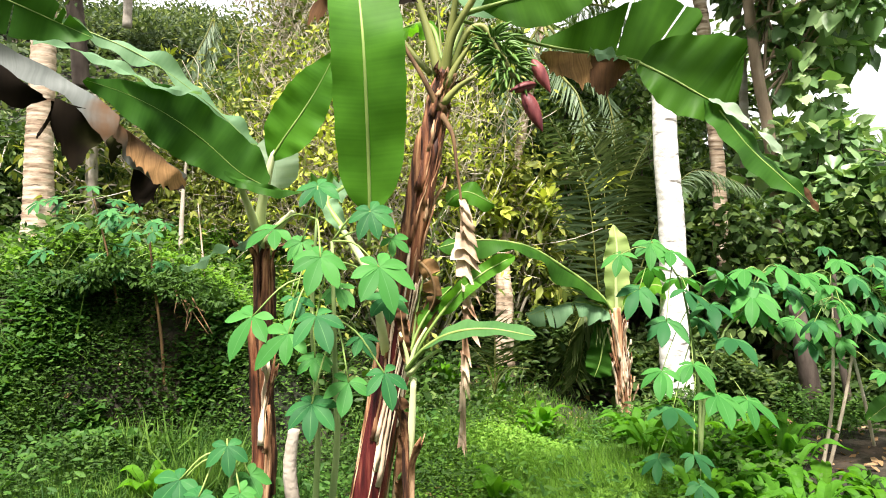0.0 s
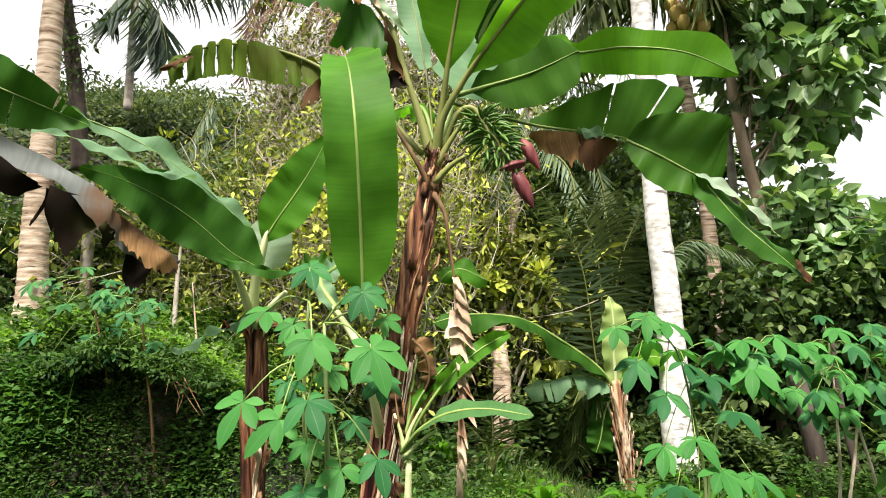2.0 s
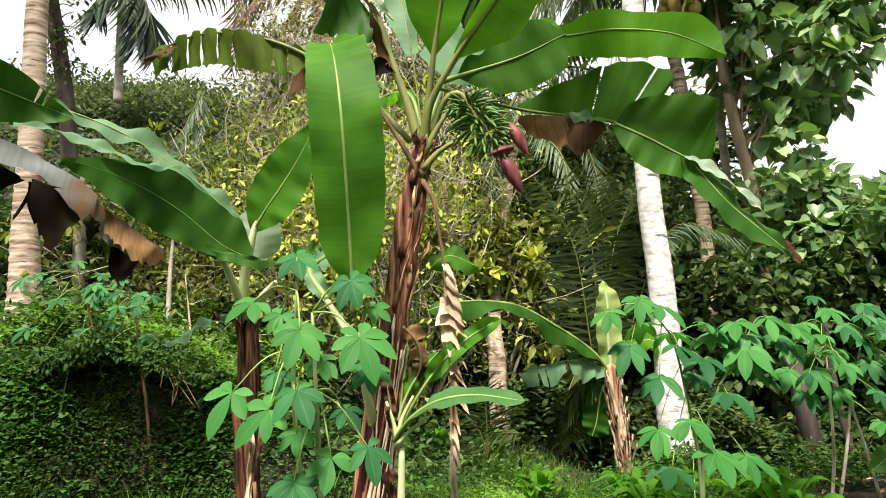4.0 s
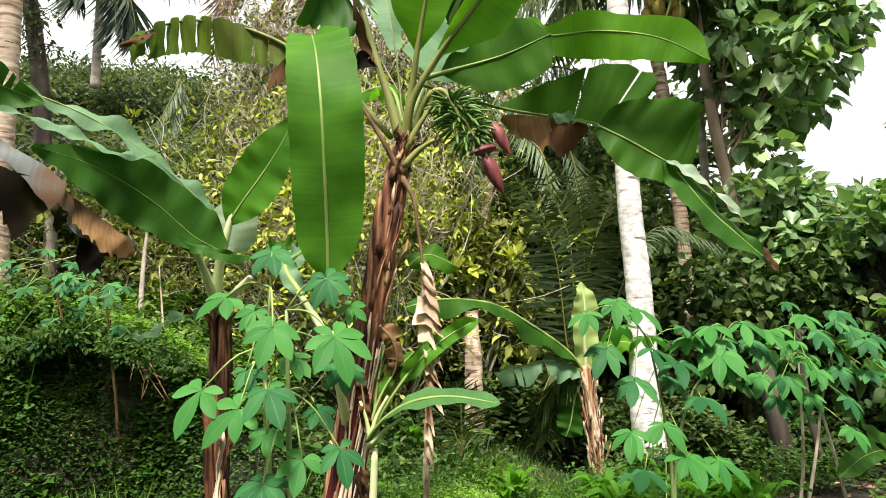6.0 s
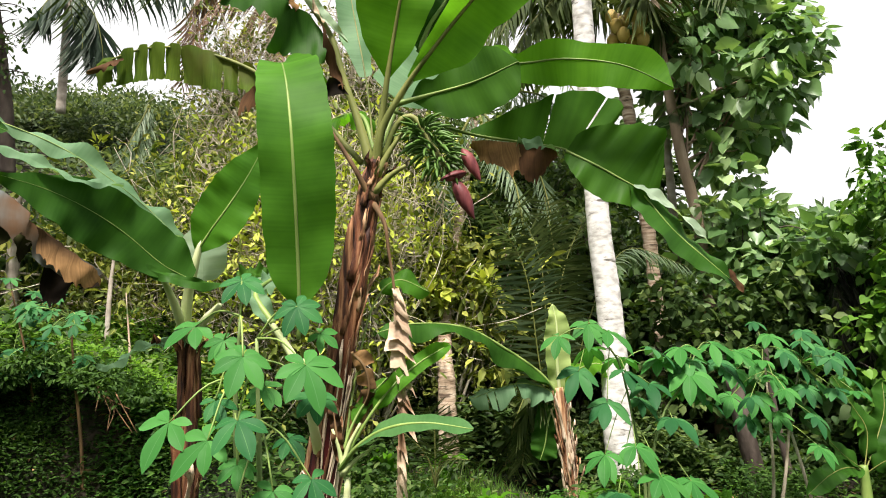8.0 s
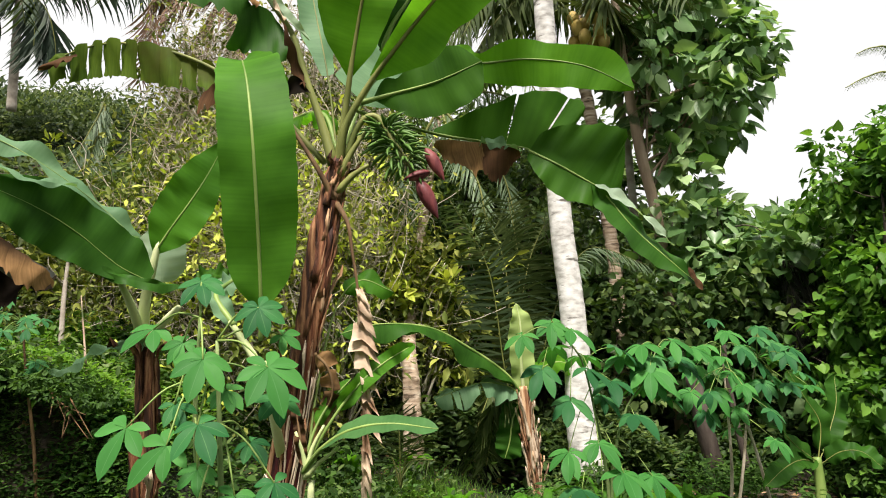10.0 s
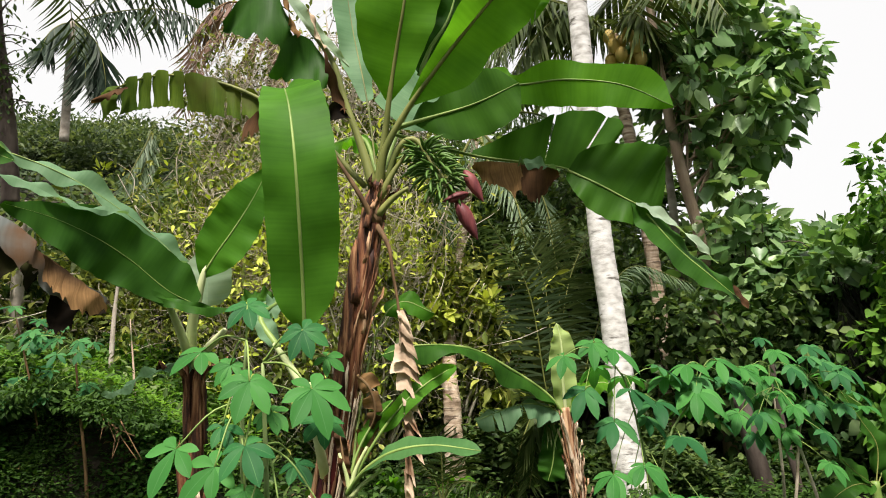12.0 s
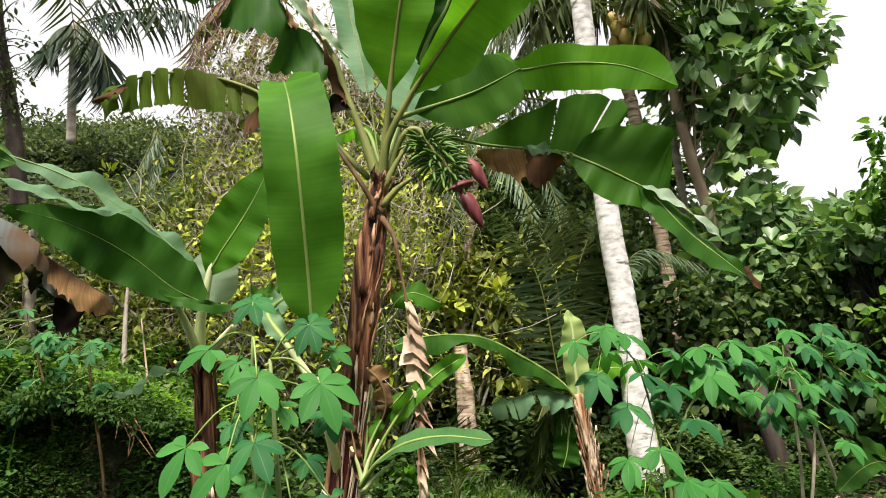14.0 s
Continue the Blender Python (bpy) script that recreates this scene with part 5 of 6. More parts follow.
cassava((-2.320, 5.400, 0.805), "cassava plant with thin woody stem on the bank", [
    ([(-1.926, 5.400, 0.502), (-1.961, 5.400, 0.977), (-2.021, 5.400, 1.410), (-2.069, 5.400, 1.844)], [0.014, 0.012, 0.010, 0.006]),
    ([(-2.297, 5.500, 0.703), (-2.324, 5.500, 1.142), (-2.416, 5.500, 1.626), (-2.530, 5.500, 2.067)], [0.012, 0.010, 0.008, 0.005])],
    [(-2.507, 5.400, 2.144), (-2.582, 5.300, 1.857), (-2.184, 5.300, 1.667), (-1.997, 5.300, 1.796), (-2.333, 5.300, 1.879), (-2.717, 5.400, 2.013), (-2.165, 5.400, 1.995), (-2.182, 5.200, 1.499), (-1.932, 5.300, 1.562)] + region((-2.332, 5.400, 1.712), 0.45, 0.25, 0.38, 26), 0.115, 15, ("cassava_far", "cassava_far"), "petiole_brown")


# ---- palms ----
def trunk_arrays(pts, radii, pitch=0.09, depth=0.045, sides=16, seed=0):
    rough = spline(pts, 60)
    length = np.sum(np.linalg.norm(np.diff(rough, axis=0), axis=1))
    n = max(20, int(length / (pitch / 3)))
    path = spline(pts, n)
    base = np.interp(np.linspace(0, 1, n), np.linspace(0, 1, len(radii)), radii)
    r = np.random.default_rng(seed)
    ring = np.array([(-depth if i % 3 == 0 else 0.35 * depth * r.random()) for i in range(n)])
    return tube_arrays(path, base * (1 + ring), sides, 0.035, 1.0, seed)


def frond(points, leaf_len, parent, mat="frond", sag=0.5, pairs=46, seed=0, rach=0.014, bare=0.12, label=""):
    """A feather leaf: rachis with two rows of hanging leaflets."""
    r = np.random.default_rng(seed)
    path = spline(points, 40)
    tan = unit(np.gradient(path, axis=0))
    P, D, S, U = [], [], [], []
    for k in range(pairs):
        s = bare + (1 - bare) * (k + 0.5 * r.random()) / pairs
        i = min(39, int(s * 39))
        side = unit(np.cross(tan[i], (0, 0, 1)) + 1e-4)
        if abs(tan[i][2]) > 0.92:
            side = unit(np.cross(tan[i], (0, 1, 0.2)))
        for sg in (-1, 1):
            d = unit(side * sg * 0.85 + tan[i] * 0.55 + np.array([0, 0, -1.0]) * sag * (0.6 + 0.8 * r.random()) + 0.10 * r.normal(size=3))
            P.append(path[i])
            D.append(d)
            U.append(np.cross(d, tan[i]) * sg + (0, 0, 0.3))
            S.append(leaf_len * (0.45 + 0.65 * math.sin(math.pi * min(1, 0.12 + 0.8 * s))) * (0.85 + 0.3 * r.random()))
    P, D, S, U = np.array(P), np.array(D), np.array(S), np.array(U)
    tv = np.array([(-0.018, 0, 0), (0.018, 0, 0), (-0.030, 0.35, 0.02), (0.030, 0.35, 0.02), (-0.018, 0.72, -0.06), (0.018, 0.72, -0.06), (0, 1, -0.20)])
    tf = np.array([(0, 1, 3), (0, 3, 2), (2, 3, 5), (2, 5, 4), (4, 5, 6)])
    x = unit(np.cross(D, U))
    z = np.cross(x, D)
    vv = P[:, None] + S[:, None, None] * (tv[None, :, 0:1] * x[:, None] + tv[None, :, 1:2] * D[:, None] + tv[None, :, 2:3] * np.abs(z[:, None]))
    tt = tf[None] + (np.arange(len(P)) * len(tv))[:, None, None]
    ob = fast_mesh("frond", vv.reshape(-1, 3), tt.reshape(-1, 3), M[mat], parent, label)
    v, f = tube_arrays(path, [rach, rach * 0.7, rach * 0.3], 5)
    link_mesh("rachis", v, f, M["bark_dark"] if mat == "frond_withered" else M["petiole_brown"] if mat == "frond_dry" else M["petiole_olive"], ob)
    return ob


def coconut_palm(pts, radii, mat, label, crown=None, fronds=(), reach=2.6, seed=0, nuts=0, pitch=0.09, sag=0.5, frond_mat="frond", count=0, leaf_len=0.6, depth=0.045):
    palm = thing("coconut_palm", pts[0], label, "palm tree", "coconut palms")
    v, f = trunk_arrays(pts, radii, pitch, depth, 16, seed)
    link_mesh("trunk", v, f, M[mat], palm)
    r = np.random.default_rng(seed + 5)
    top = np.array(pts[-1])
    for k, pp in enumerate(fronds):
        frond([top, *pp], leaf_len, palm, frond_mat, sag, 46, seed * 10 + k, 0.02)
    for k in range(count):
        a = 2 * math.pi * (k + 0.4 * r.random()) / count
        rise = 0.25 + 0.75 * r.random()
        d = np.array([math.cos(a), math.sin(a), 0])
        ln = reach * (0.8 + 0.35 * r.random())
        frond([top, top + d * ln * 0.35 + (0, 0, rise * ln * 0.32), top + d * ln * 0.72 + (0, 0, rise * ln * 0.25), top + d * ln + (0, 0, rise * ln * 0.25 - 0.45 * ln)], leaf_len, palm, frond_mat, sag, 46, seed * 50 + k, 0.02)
    for k in range(nuts):
        a = 2 * math.pi * k / nuts
        c = top + np.array([0.19 * math.cos(a), 0.12 * math.sin(a) - 0.30, -0.20 - 0.14 * (k % 3) + 0.05 * r.random()])
        v, f = revolve([(-0.10, 0.01), (-0.08, 0.045), (-0.03, 0.075), (0.03, 0.075), (0.08, 0.045), (0.10, 0.01)], 10)
        link_mesh("coconut", [c + np.array(p) for p in v], f, M["coconut"], palm, "yellow coconut")
    return palm


coconut_palm([(2.448, 6.350, 0.333), (2.397, 6.350, 0.733), (2.398, 6.350, 1.241), (2.372, 6.350, 1.975), (2.318, 6.350, 2.682), (2.285, 6.350, 3.990), (2.265, 6.350, 5.195), (2.257, 6.350, 6.144), (2.294, 6.350, 7.341)], (0.150, 0.138, 0.130, 0.120, 0.112, 0.104, 0.098, 0.094, 0.09), "palm_white",
             "tall coconut palm with smooth whitish trunk", seed=1, pitch=0.16, count=4, reach=2.6, depth=0.02)
coconut_palm([(-3.482, 6.500, 1.547), (-3.480, 6.500, 1.655), (-3.479, 6.500, 2.096), (-3.484, 6.500, 2.624), (-3.464, 6.500, 3.160), (-3.454, 6.500, 3.707), (-3.445, 6.500, 4.489), (-3.434, 6.500, 5.059), (-3.415, 6.500, 7.329)], (0.20, 0.165, 0.135, 0.120, 0.112, 0.106, 0.100, 0.095, 0.09), "palm_ring",
             "coconut palm with swollen ringed brown trunk", seed=2, pitch=0.11, count=9, reach=3.2, depth=0.05)
coconut_palm([(3.502, 7.900, 0.691), (3.525, 7.900, 1.472), (3.533, 7.900, 2.346), (3.471, 7.900, 3.110), (3.359, 7.900, 4.185), (3.262, 7.900, 4.996), (3.265, 7.900, 5.587)], (0.095, 0.088, 0.083, 0.08, 0.075, 0.07), "palm_ring",
             "coconut palm with slender notched trunk and yellow nuts", seed=3, pitch=0.17, depth=0.10, nuts=12, count=4, reach=2.0, leaf_len=0.7, sag=0.9,
             fronds=([(2.700, 7.800, 5.835), (2.113, 7.600, 5.345), (1.639, 7.500, 4.554)], [(2.662, 8.100, 6.150), (2.051, 8.100, 5.969), (1.573, 8.100, 5.194)], [(3.357, 7.600, 5.754), (3.603, 7.400, 5.366), (4.305, 8.300, 5.186)], [(3.645, 8.000, 6.374), (3.399, 8.400, 6.344), (3.114, 8.600, 5.942)]))
coconut_palm([(4.098, 8.300, 0.754), (4.076, 8.300, 1.658), (4.038, 8.300, 2.446), (4.002, 8.300, 3.934), (3.914, 8.300, 4.862), (3.839, 8.300, 5.817), (3.827, 8.300, 7.567)], (0.06, 0.055, 0.052, 0.05, 0.048), "palm_grey",
             "slim grey ringed coconut palm", seed=4, pitch=0.13, count=4, reach=2.2, leaf_len=0.6, depth=0.07)
coconut_palm([(-4.058, 8.500, 3.664), (-4.115, 8.500, 4.380), (-4.210, 8.500, 5.037), (-4.288, 8.500, 5.480), (-4.386, 8.500, 6.156), (-4.504, 8.500, 7.863)], (0.10, 0.095, 0.09, 0.085), "bark_dark",
             "dark shaggy palm trunk", seed=6, pitch=0.12, count=4, reach=2.6, leaf_len=0.7)
climb = thing("climber", (-4.135, 8.450, 4.403), "small dark-leaved climber on a shaggy palm trunk", "climber")
climb_path = spline([(-4.135, 8.450, 4.403), (-4.198, 8.400, 5.109), (-4.270, 8.400, 5.771), (-4.336, 8.400, 6.670)], 26)
climb_rng = np.random.default_rng(91)
climb_runs, climb_ends = [], []
for p in climb_path[2:]:
    for _ in range(3):
        e = p + climb_rng.normal(size=3) * (0.20, 0.12, 0.16)
        climb_runs.append(([p, (p + e) / 2 + (0, 0, 0.05), e], [0.010, 0.003], 6))
        climb_ends.append(e)
tagged(joined_tubes("stem", climb_runs, M["bark_dark"], climb), "thin dark twigs of a climber", kind="stuff")
clumps("leaves", climb_ends, np.full(len(climb_ends), 0.12), 7, 0.085, "oval", M["wood_leaf"], climb, sag=0.7)
coconut_palm([(-7.020, 17.000, 7.243), (-6.992, 17.000, 8.391), (-6.964, 17.000, 9.565), (-6.929, 17.000, 10.313)], (0.11, 0.10, 0.095, 0.09), "palm_grey", "distant coconut palm with drooping dark fronds", seed=7, pitch=0.3, count=0, reach=2.4, leaf_len=1.05, sag=1.6, frond_mat="frond_far",
             fronds=([(-5.824, 16.500, 10.338), (-4.365, 16.000, 10.157), (-3.039, 15.600, 9.444)], [(-6.225, 16.600, 9.604), (-5.983, 16.500, 8.908), (-5.912, 16.500, 8.337)], [(-7.133, 16.800, 10.146), (-7.320, 16.600, 9.806), (-7.432, 16.500, 9.294)], [(-6.533, 16.700, 9.868), (-6.439, 16.600, 9.093), (-6.442, 16.600, 8.518)],
                     [(-5.753, 16.600, 11.173), (-4.173, 16.200, 11.129), (-2.793, 16.000, 10.307)])) 
coconut_palm([(-1.171, 10.500, 3.517), (-1.210, 10.500, 4.558), (-1.234, 10.500, 6.180), (-1.250, 10.500, 7.115)], (0.15, 0.14, 0.13), "palm_grey", "coconut palm with withered reddish fronds", seed=8, frond_mat="frond_dry", sag=1.4, leaf_len=0.5,
             fronds=([(-1.476, 10.300, 6.724), (-1.704, 10.200, 6.127), (-1.918, 10.100, 5.294)], [(-1.142, 10.300, 6.643), (-1.173, 10.200, 5.961), (-1.255, 10.200, 5.208)], [(-0.974, 10.300, 6.741), (-0.717, 10.200, 6.151), (-0.640, 10.200, 5.435)],
                     [(-1.643, 10.300, 6.994), (-2.192, 10.200, 6.560), (-2.542, 10.100, 5.372)], [(-1.912, 10.400, 7.317), (-2.402, 10.400, 6.835), (-2.511, 10.400, 6.106)]))
coconut_palm([(0.851, 6.600, 0.442), (0.845, 6.600, 0.805), (0.848, 6.650, 1.223), (0.854, 6.800, 1.571), (0.979, 7.300, 2.194), (1.215, 7.800, 3.144), (1.470, 8.000, 4.420)], (0.10, 0.092, 0.085, 0.07, 0.055, 0.05, 0.045), "palm_ring", "pinkish ringed palm trunk among shrubs", seed=9, pitch=0.14, count=5, reach=1.6, frond_mat="frond_grey",
             leaf_len=0.32, sag=1.1, fronds=([(1.550, 7.600, 3.741), (1.727, 7.300, 3.336), (1.796, 7.200, 2.751)], [(1.163, 7.600, 3.875), (0.993, 7.400, 3.493), (0.927, 7.300, 2.907)], [(1.737, 7.800, 4.004), (2.072, 7.600, 3.538), (2.206, 7.500, 2.921)]))
tagged(tube("sapling_trunk", [(-3.470, 7.600, 1.462), (-3.502, 7.600, 2.071), (-3.506, 7.600, 2.804), (-3.473, 7.600, 3.479)], [0.075, 0.07, 0.06, 0.012], M["palm_grey"], None, "", 30, 10, 0.1), "slender pale trunk among leaves", "tree trunk")

coconut_palm([(8.556, 9.000, 0.285), (8.788, 9.000, 2.393), (8.944, 9.000, 4.123), (9.036, 9.000, 5.117)], (0.10, 0.09, 0.085, 0.08), "palm_grey", "coconut palm behind the vine-covered trees", seed=12, pitch=0.14, count=0, reach=1.6, leaf_len=0.15, sag=1.0,
             fronds=([(8.778, 9.000, 5.480), (8.276, 8.900, 5.357), (7.792, 8.800, 5.130)], [(8.857, 9.000, 5.835), (8.451, 8.900, 5.835), (8.047, 8.800, 5.671)]))
grey = thing("palm_frond", (-2.778, 9.500, 4.866), "dead grey palm frond hanging among shrubs", "palm frond")
for k, pp in enumerate(([(-2.779, 9.500, 4.889), (-2.835, 9.400, 4.636), (-2.935, 9.300, 4.337), (-3.041, 9.200, 3.974)], [(-2.764, 9.500, 4.858), (-2.776, 9.400, 4.544), (-2.842, 9.300, 4.224), (-2.864, 9.200, 3.936)])):
    frond(pp, 0.30, grey, "frond_grey", 1.3, 36, 260 + k, 0.016, 0.02)

# young palm with feather leaves from the ground
young = thing("young_palm", (1.985, 6.900, 0.371), "young coconut palm with upright feathery fronds", "palm tree")
foot_at = (1.985, 6.900, 0.371)
for k, (pp, lf, mt, sg) in enumerate((([(1.793, 6.750, 1.295), (1.657, 6.700, 2.291), (1.280, 6.600, 2.968)], 0.36, "frond_dull", 0.35), ([(1.899, 6.850, 1.399), (1.855, 6.800, 2.353), (1.607, 6.800, 3.037)], 0.38, "frond", 0.3),
        ([(1.998, 7.000, 1.393), (2.152, 7.000, 2.310), (2.413, 7.000, 2.894)], 0.36, "frond", 0.3), ([(2.331, 7.000, 1.611), (2.801, 7.000, 2.498), (3.480, 6.900, 2.321)], 0.30, "frond_grey", 0.7),
        ([(1.732, 6.700, 1.137), (1.503, 6.600, 0.887), (1.358, 6.600, 0.372)], 0.30, "frond", 0.7), ([(1.759, 6.600, 1.116), (1.625, 6.550, 0.888), (1.508, 6.500, 0.435)], 0.30, "frond", 0.6), ([(2.092, 7.200, 1.503), (2.118, 7.200, 2.454), (2.036, 7.200, 3.126)], 0.36, "frond", 0.3))):
    frond([foot_at, *pp], lf, young, mt, sg, 84, 200 + k, 0.010, 0.25)
hang = thing("palm_frond", (5.065, 6.900, 2.342), "withered grey palm frond hanging among leaves", "palm frond")
for k, pp in enumerate(([(5.065, 6.900, 2.342), (5.247, 6.800, 2.153), (5.304, 6.700, 1.715), (5.279, 6.700, 1.176)], [(5.063, 6.900, 2.330), (5.095, 6.800, 1.848), (5.026, 6.800, 1.244)], [(5.072, 6.900, 2.342), (5.367, 6.800, 2.288), (5.511, 6.700, 1.953), (5.520, 6.700, 1.466)], [(5.071, 6.900, 2.336), (5.267, 6.800, 1.905), (5.216, 6.800, 1.236)])):
    frond(pp, 0.27, hang, "frond_withered", 1.3, 64, 230 + k, 0.008, 0.03)
low = thing("palm_seedling", (0.399, 3.600, 0.893), "small palm seedling with dark feather leaves", "palm tree")
for k, pp in enumerate(([(0.399, 3.600, 1.054), (0.396, 3.600, 1.191), (0.371, 3.600, 1.289)], [(0.427, 3.600, 1.025), (0.472, 3.550, 1.111), (0.523, 3.500, 1.154)], [(0.362, 3.600, 1.030), (0.294, 3.600, 1.116), (0.226, 3.600, 1.175)], [(0.420, 3.500, 1.015), (0.463, 3.400, 1.055), (0.528, 3.300, 1.066)])):
    frond([(0.399, 3.600, 0.893), *pp], 0.16, low, "frond", 0.2, 16, 240 + k, 0.006, 0.3)


# ---- shrubs, trees, woods ----
def branch_runs(base, tips, r0, bend=0.25, forks=2, seed=0):
    """Limbs from base to each tip, each with a few side twigs."""
    r = np.random.default_rng(seed)
    runs, ends = [], []
    base = np.array(base, float)
    for tp in tips:
        tp = np.array(tp, float)
        ln = np.linalg.norm(tp - base)
        pts = [base, base + (tp - base) * 0.35 + r.normal(size=3) * bend * ln * 0.25 + (0, 0, 0.08 * ln), base + (tp - base) * 0.7 + r.normal(size=3) * bend * ln * 0.25, tp]
        runs.append((pts, [r0, r0 * 0.65, r0 * 0.2], 10))
        path = spline(pts, 12)
        ends.append(tp)
        for _ in range(forks):
            i = r.integers(5, 11)
            e = path[i] + r.normal(size=3) * min(ln * 0.2, 0.30) + (0, 0, min(0.08 * ln, 0.12))
            runs.append(([path[i], (path[i] + e) / 2 + r.normal(size=3) * 0.04 * ln, e], [r0 * 0.35, r0 * 0.12], 6))
            ends.append(e)
    return runs, np.array(ends)


def shrub(at, label, centre, spread, tips, r0, per, size, kind, mat, bark, rad=0.3, seed=0, name="shrub", category="shrub", extra=0, extra_mat=None, forks=3, squash=0.8, sag=0.35, hollow=0.3):
    plant = thing(name, at, label, category)
    r = np.random.default_rng(seed)
    tp = np.array(centre) + unit(r.normal(size=(tips, 3))) * r.random((tips, 1)) ** 0.4 * np.array(spread) * 0.8
    tp[:, 2] = np.maximum(tp[:, 2], ground_z(tp[:, 0], tp[:, 1]) + 0.3)
    runs, ends = branch_runs(at, tp, r0, 0.25, forks, seed)
    for k in range(0, len(runs), forks + 1):
        joined_tubes("branch", runs[k : k + forks + 1], M[bark], plant)
    clumps("crown", ends, rad * (0.6 + 0.8 * r.random(len(ends))), per, size, kind, M[mat], plant, sag=sag, squash=squash, hollow=hollow)
    if extra:
        pick = r.choice(len(ends), extra)
        clumps("young_leaves", ends[pick] + r.normal(size=(extra, 3)) * 0.1, np.full(extra, rad * 0.5), 14, size * 1.2, kind, M[extra_mat], plant, "yellow-green young leaves", sag=-0.3, squash=squash)
    return plant


gz = lambda x, y: float(ground_z(x, y))
shrub((0.1, 7.0, gz(0.1, 7.0)), "tall twiggy shrub with yellow-green leaves", (-0.115, 7.000, 2.606), (1.9, 0.9, 2.2), 62, 0.015, 13, 0.078, "oval", "shrub", "twig", 0.14, 31, forks=13, extra=34, extra_mat="shrub_yellow")
shrub((-0.9, 7.4, gz(-0.9, 7.4)), "tall twiggy shrub with yellow-green leaves", (-1.453, 7.400, 2.699), (2.0, 0.9, 1.75), 62, 0.015, 13, 0.078, "oval", "shrub", "twig", 0.14, 32, forks=13, extra=34, extra_mat="shrub_yellow")
shrub((0.9, 7.3, gz(0.9, 7.3)), "shrub with glossy yellow-green leaves", (1.106, 7.200, 2.005), (1.0, 0.6, 1.0), 26, 0.02, 18, 0.13, "oval", "shrub", "twig", 0.22, 33, extra=26, extra_mat="shrub_yellow")
shrub((-0.3, 8.4, gz(-0.3, 8.4)), "bare pale twigs over leafy shrub", (-0.315, 8.200, 3.749), (1.9, 0.8, 1.2), 70, 0.018, 5, 0.09, "oval", "shrub", "twig", 0.25, 34, forks=14)
shrub((-0.6, 8.7, gz(-0.6, 8.7)), "tangle of bare pale dry twigs on a small tree", (0.085, 8.500, 5.170), (1.5, 0.6, 1.9), 80, 0.018, 2, 0.08, "oval", "shrub", "twig", 0.2, 45, forks=16)
shrub((-1.7, 9.0, gz(-1.7, 9.0)), "tangle of bare brownish dry twigs on a small tree", (-1.483, 9.000, 5.369), (1.0, 0.5, 1.2), 50, 0.016, 3, 0.08, "oval", "shrub", "twig", 0.2, 46, forks=14)
shrub((-0.25, 6.8, gz(-0.25, 6.8)), "bare pale twigs among leafy shrubs", (-0.434, 6.700, 2.851), (1.9, 0.4, 1.7), 60, 0.010, 3, 0.07, "oval", "shrub_yellow", "twig", 0.2, 44, forks=14)
shrub((-2.0, 8.0, gz(-2.0, 8.0)), "leafy green shrub on the bank", (-2.861, 8.000, 2.495), (2.2, 1.0, 0.95), 46, 0.022, 30, 0.11, "oval", "shrub", "twig", 0.32, 35)
shrub((-3.4, 8.6, gz(-3.4, 8.6)), "leafy green shrub on the bank", (-4.104, 8.600, 2.591), (2.2, 1.0, 0.8), 46, 0.022, 34, 0.13, "oval", "wood_leaf", "twig", 0.35, 36)
shrub((-5.2, 8.0, gz(-5.2, 8.0)), "leafy green shrub on the bank", (-5.149, 8.000, 2.624), (2.4, 1.2, 1.0), 46, 0.022, 34, 0.13, "oval", "wood_leaf", "twig", 0.35, 37)
shrub((1.6, 8.8, gz(1.6, 8.8)), "dark leafy small tree", (2.117, 8.800, 2.804), (2.0, 1.0, 2.0), 55, 0.03, 60, 0.105, "broad", "wood_leaf", "bark_dark", 0.34, 38, "small_tree", "tree")
shrub((2.8, 9.6, gz(2.8, 9.6)), "dark leafy small tree", (3.159, 9.800, 2.591), (1.8, 1.0, 1.8), 50, 0.03, 60, 0.11, "broad", "wood_leaf", "bark_dark", 0.36, 39, "small_tree", "tree")
shrub((4.6, 9.6, gz(4.6, 9.6)), "dark leafy small tree", (5.369, 9.600, 2.387), (2.4, 1.0, 1.5), 55, 0.03, 60, 0.12, "broad", "wood_leaf", "bark_dark", 0.38, 40, "small_tree", "tree")
shrub((6.4, 9.2, gz(6.4, 9.2)), "broad-leaved bush under the trees", (6.377, 8.600, 2.182), (2.2, 1.2, 1.2), 60, 0.03, 38, 0.17, "heart", "big_leaf", "bark_dark", 0.38, 41, "small_tree", "tree")
shrub((5.0, 8.2, gz(5.0, 8.2)), "broad-leaved bush under the trees", (5.095, 7.700, 2.347), (1.7, 0.9, 1.0), 56, 0.03, 38, 0.17, "heart", "big_leaf", "bark_dark", 0.36, 42, "small_tree", "tree")
shrub((4.4, 7.8, gz(4.4, 7.8)), "dark bush beneath broad leaves", (4.529, 7.400, 1.55), (1.8, 0.8, 0.8), 36, 0.02, 48, 0.115, "broad", "wood_leaf", "bark_dark", 0.32, 43)

# broad-leaved tree with leaning trunk
tree = thing("broad_leaved_tree", (4.096, 7.600, 0.683), "leaning tree with large drooping heart-shaped leaves", "tree")
TR = [(4.089, 7.600, 0.434), (4.060, 7.600, 1.447), (4.045, 7.600, 2.101), (3.971, 7.600, 2.976), (3.830, 7.600, 3.738), (3.715, 7.600, 4.662), (3.640, 7.600, 5.615), (3.598, 7.600, 6.834)]
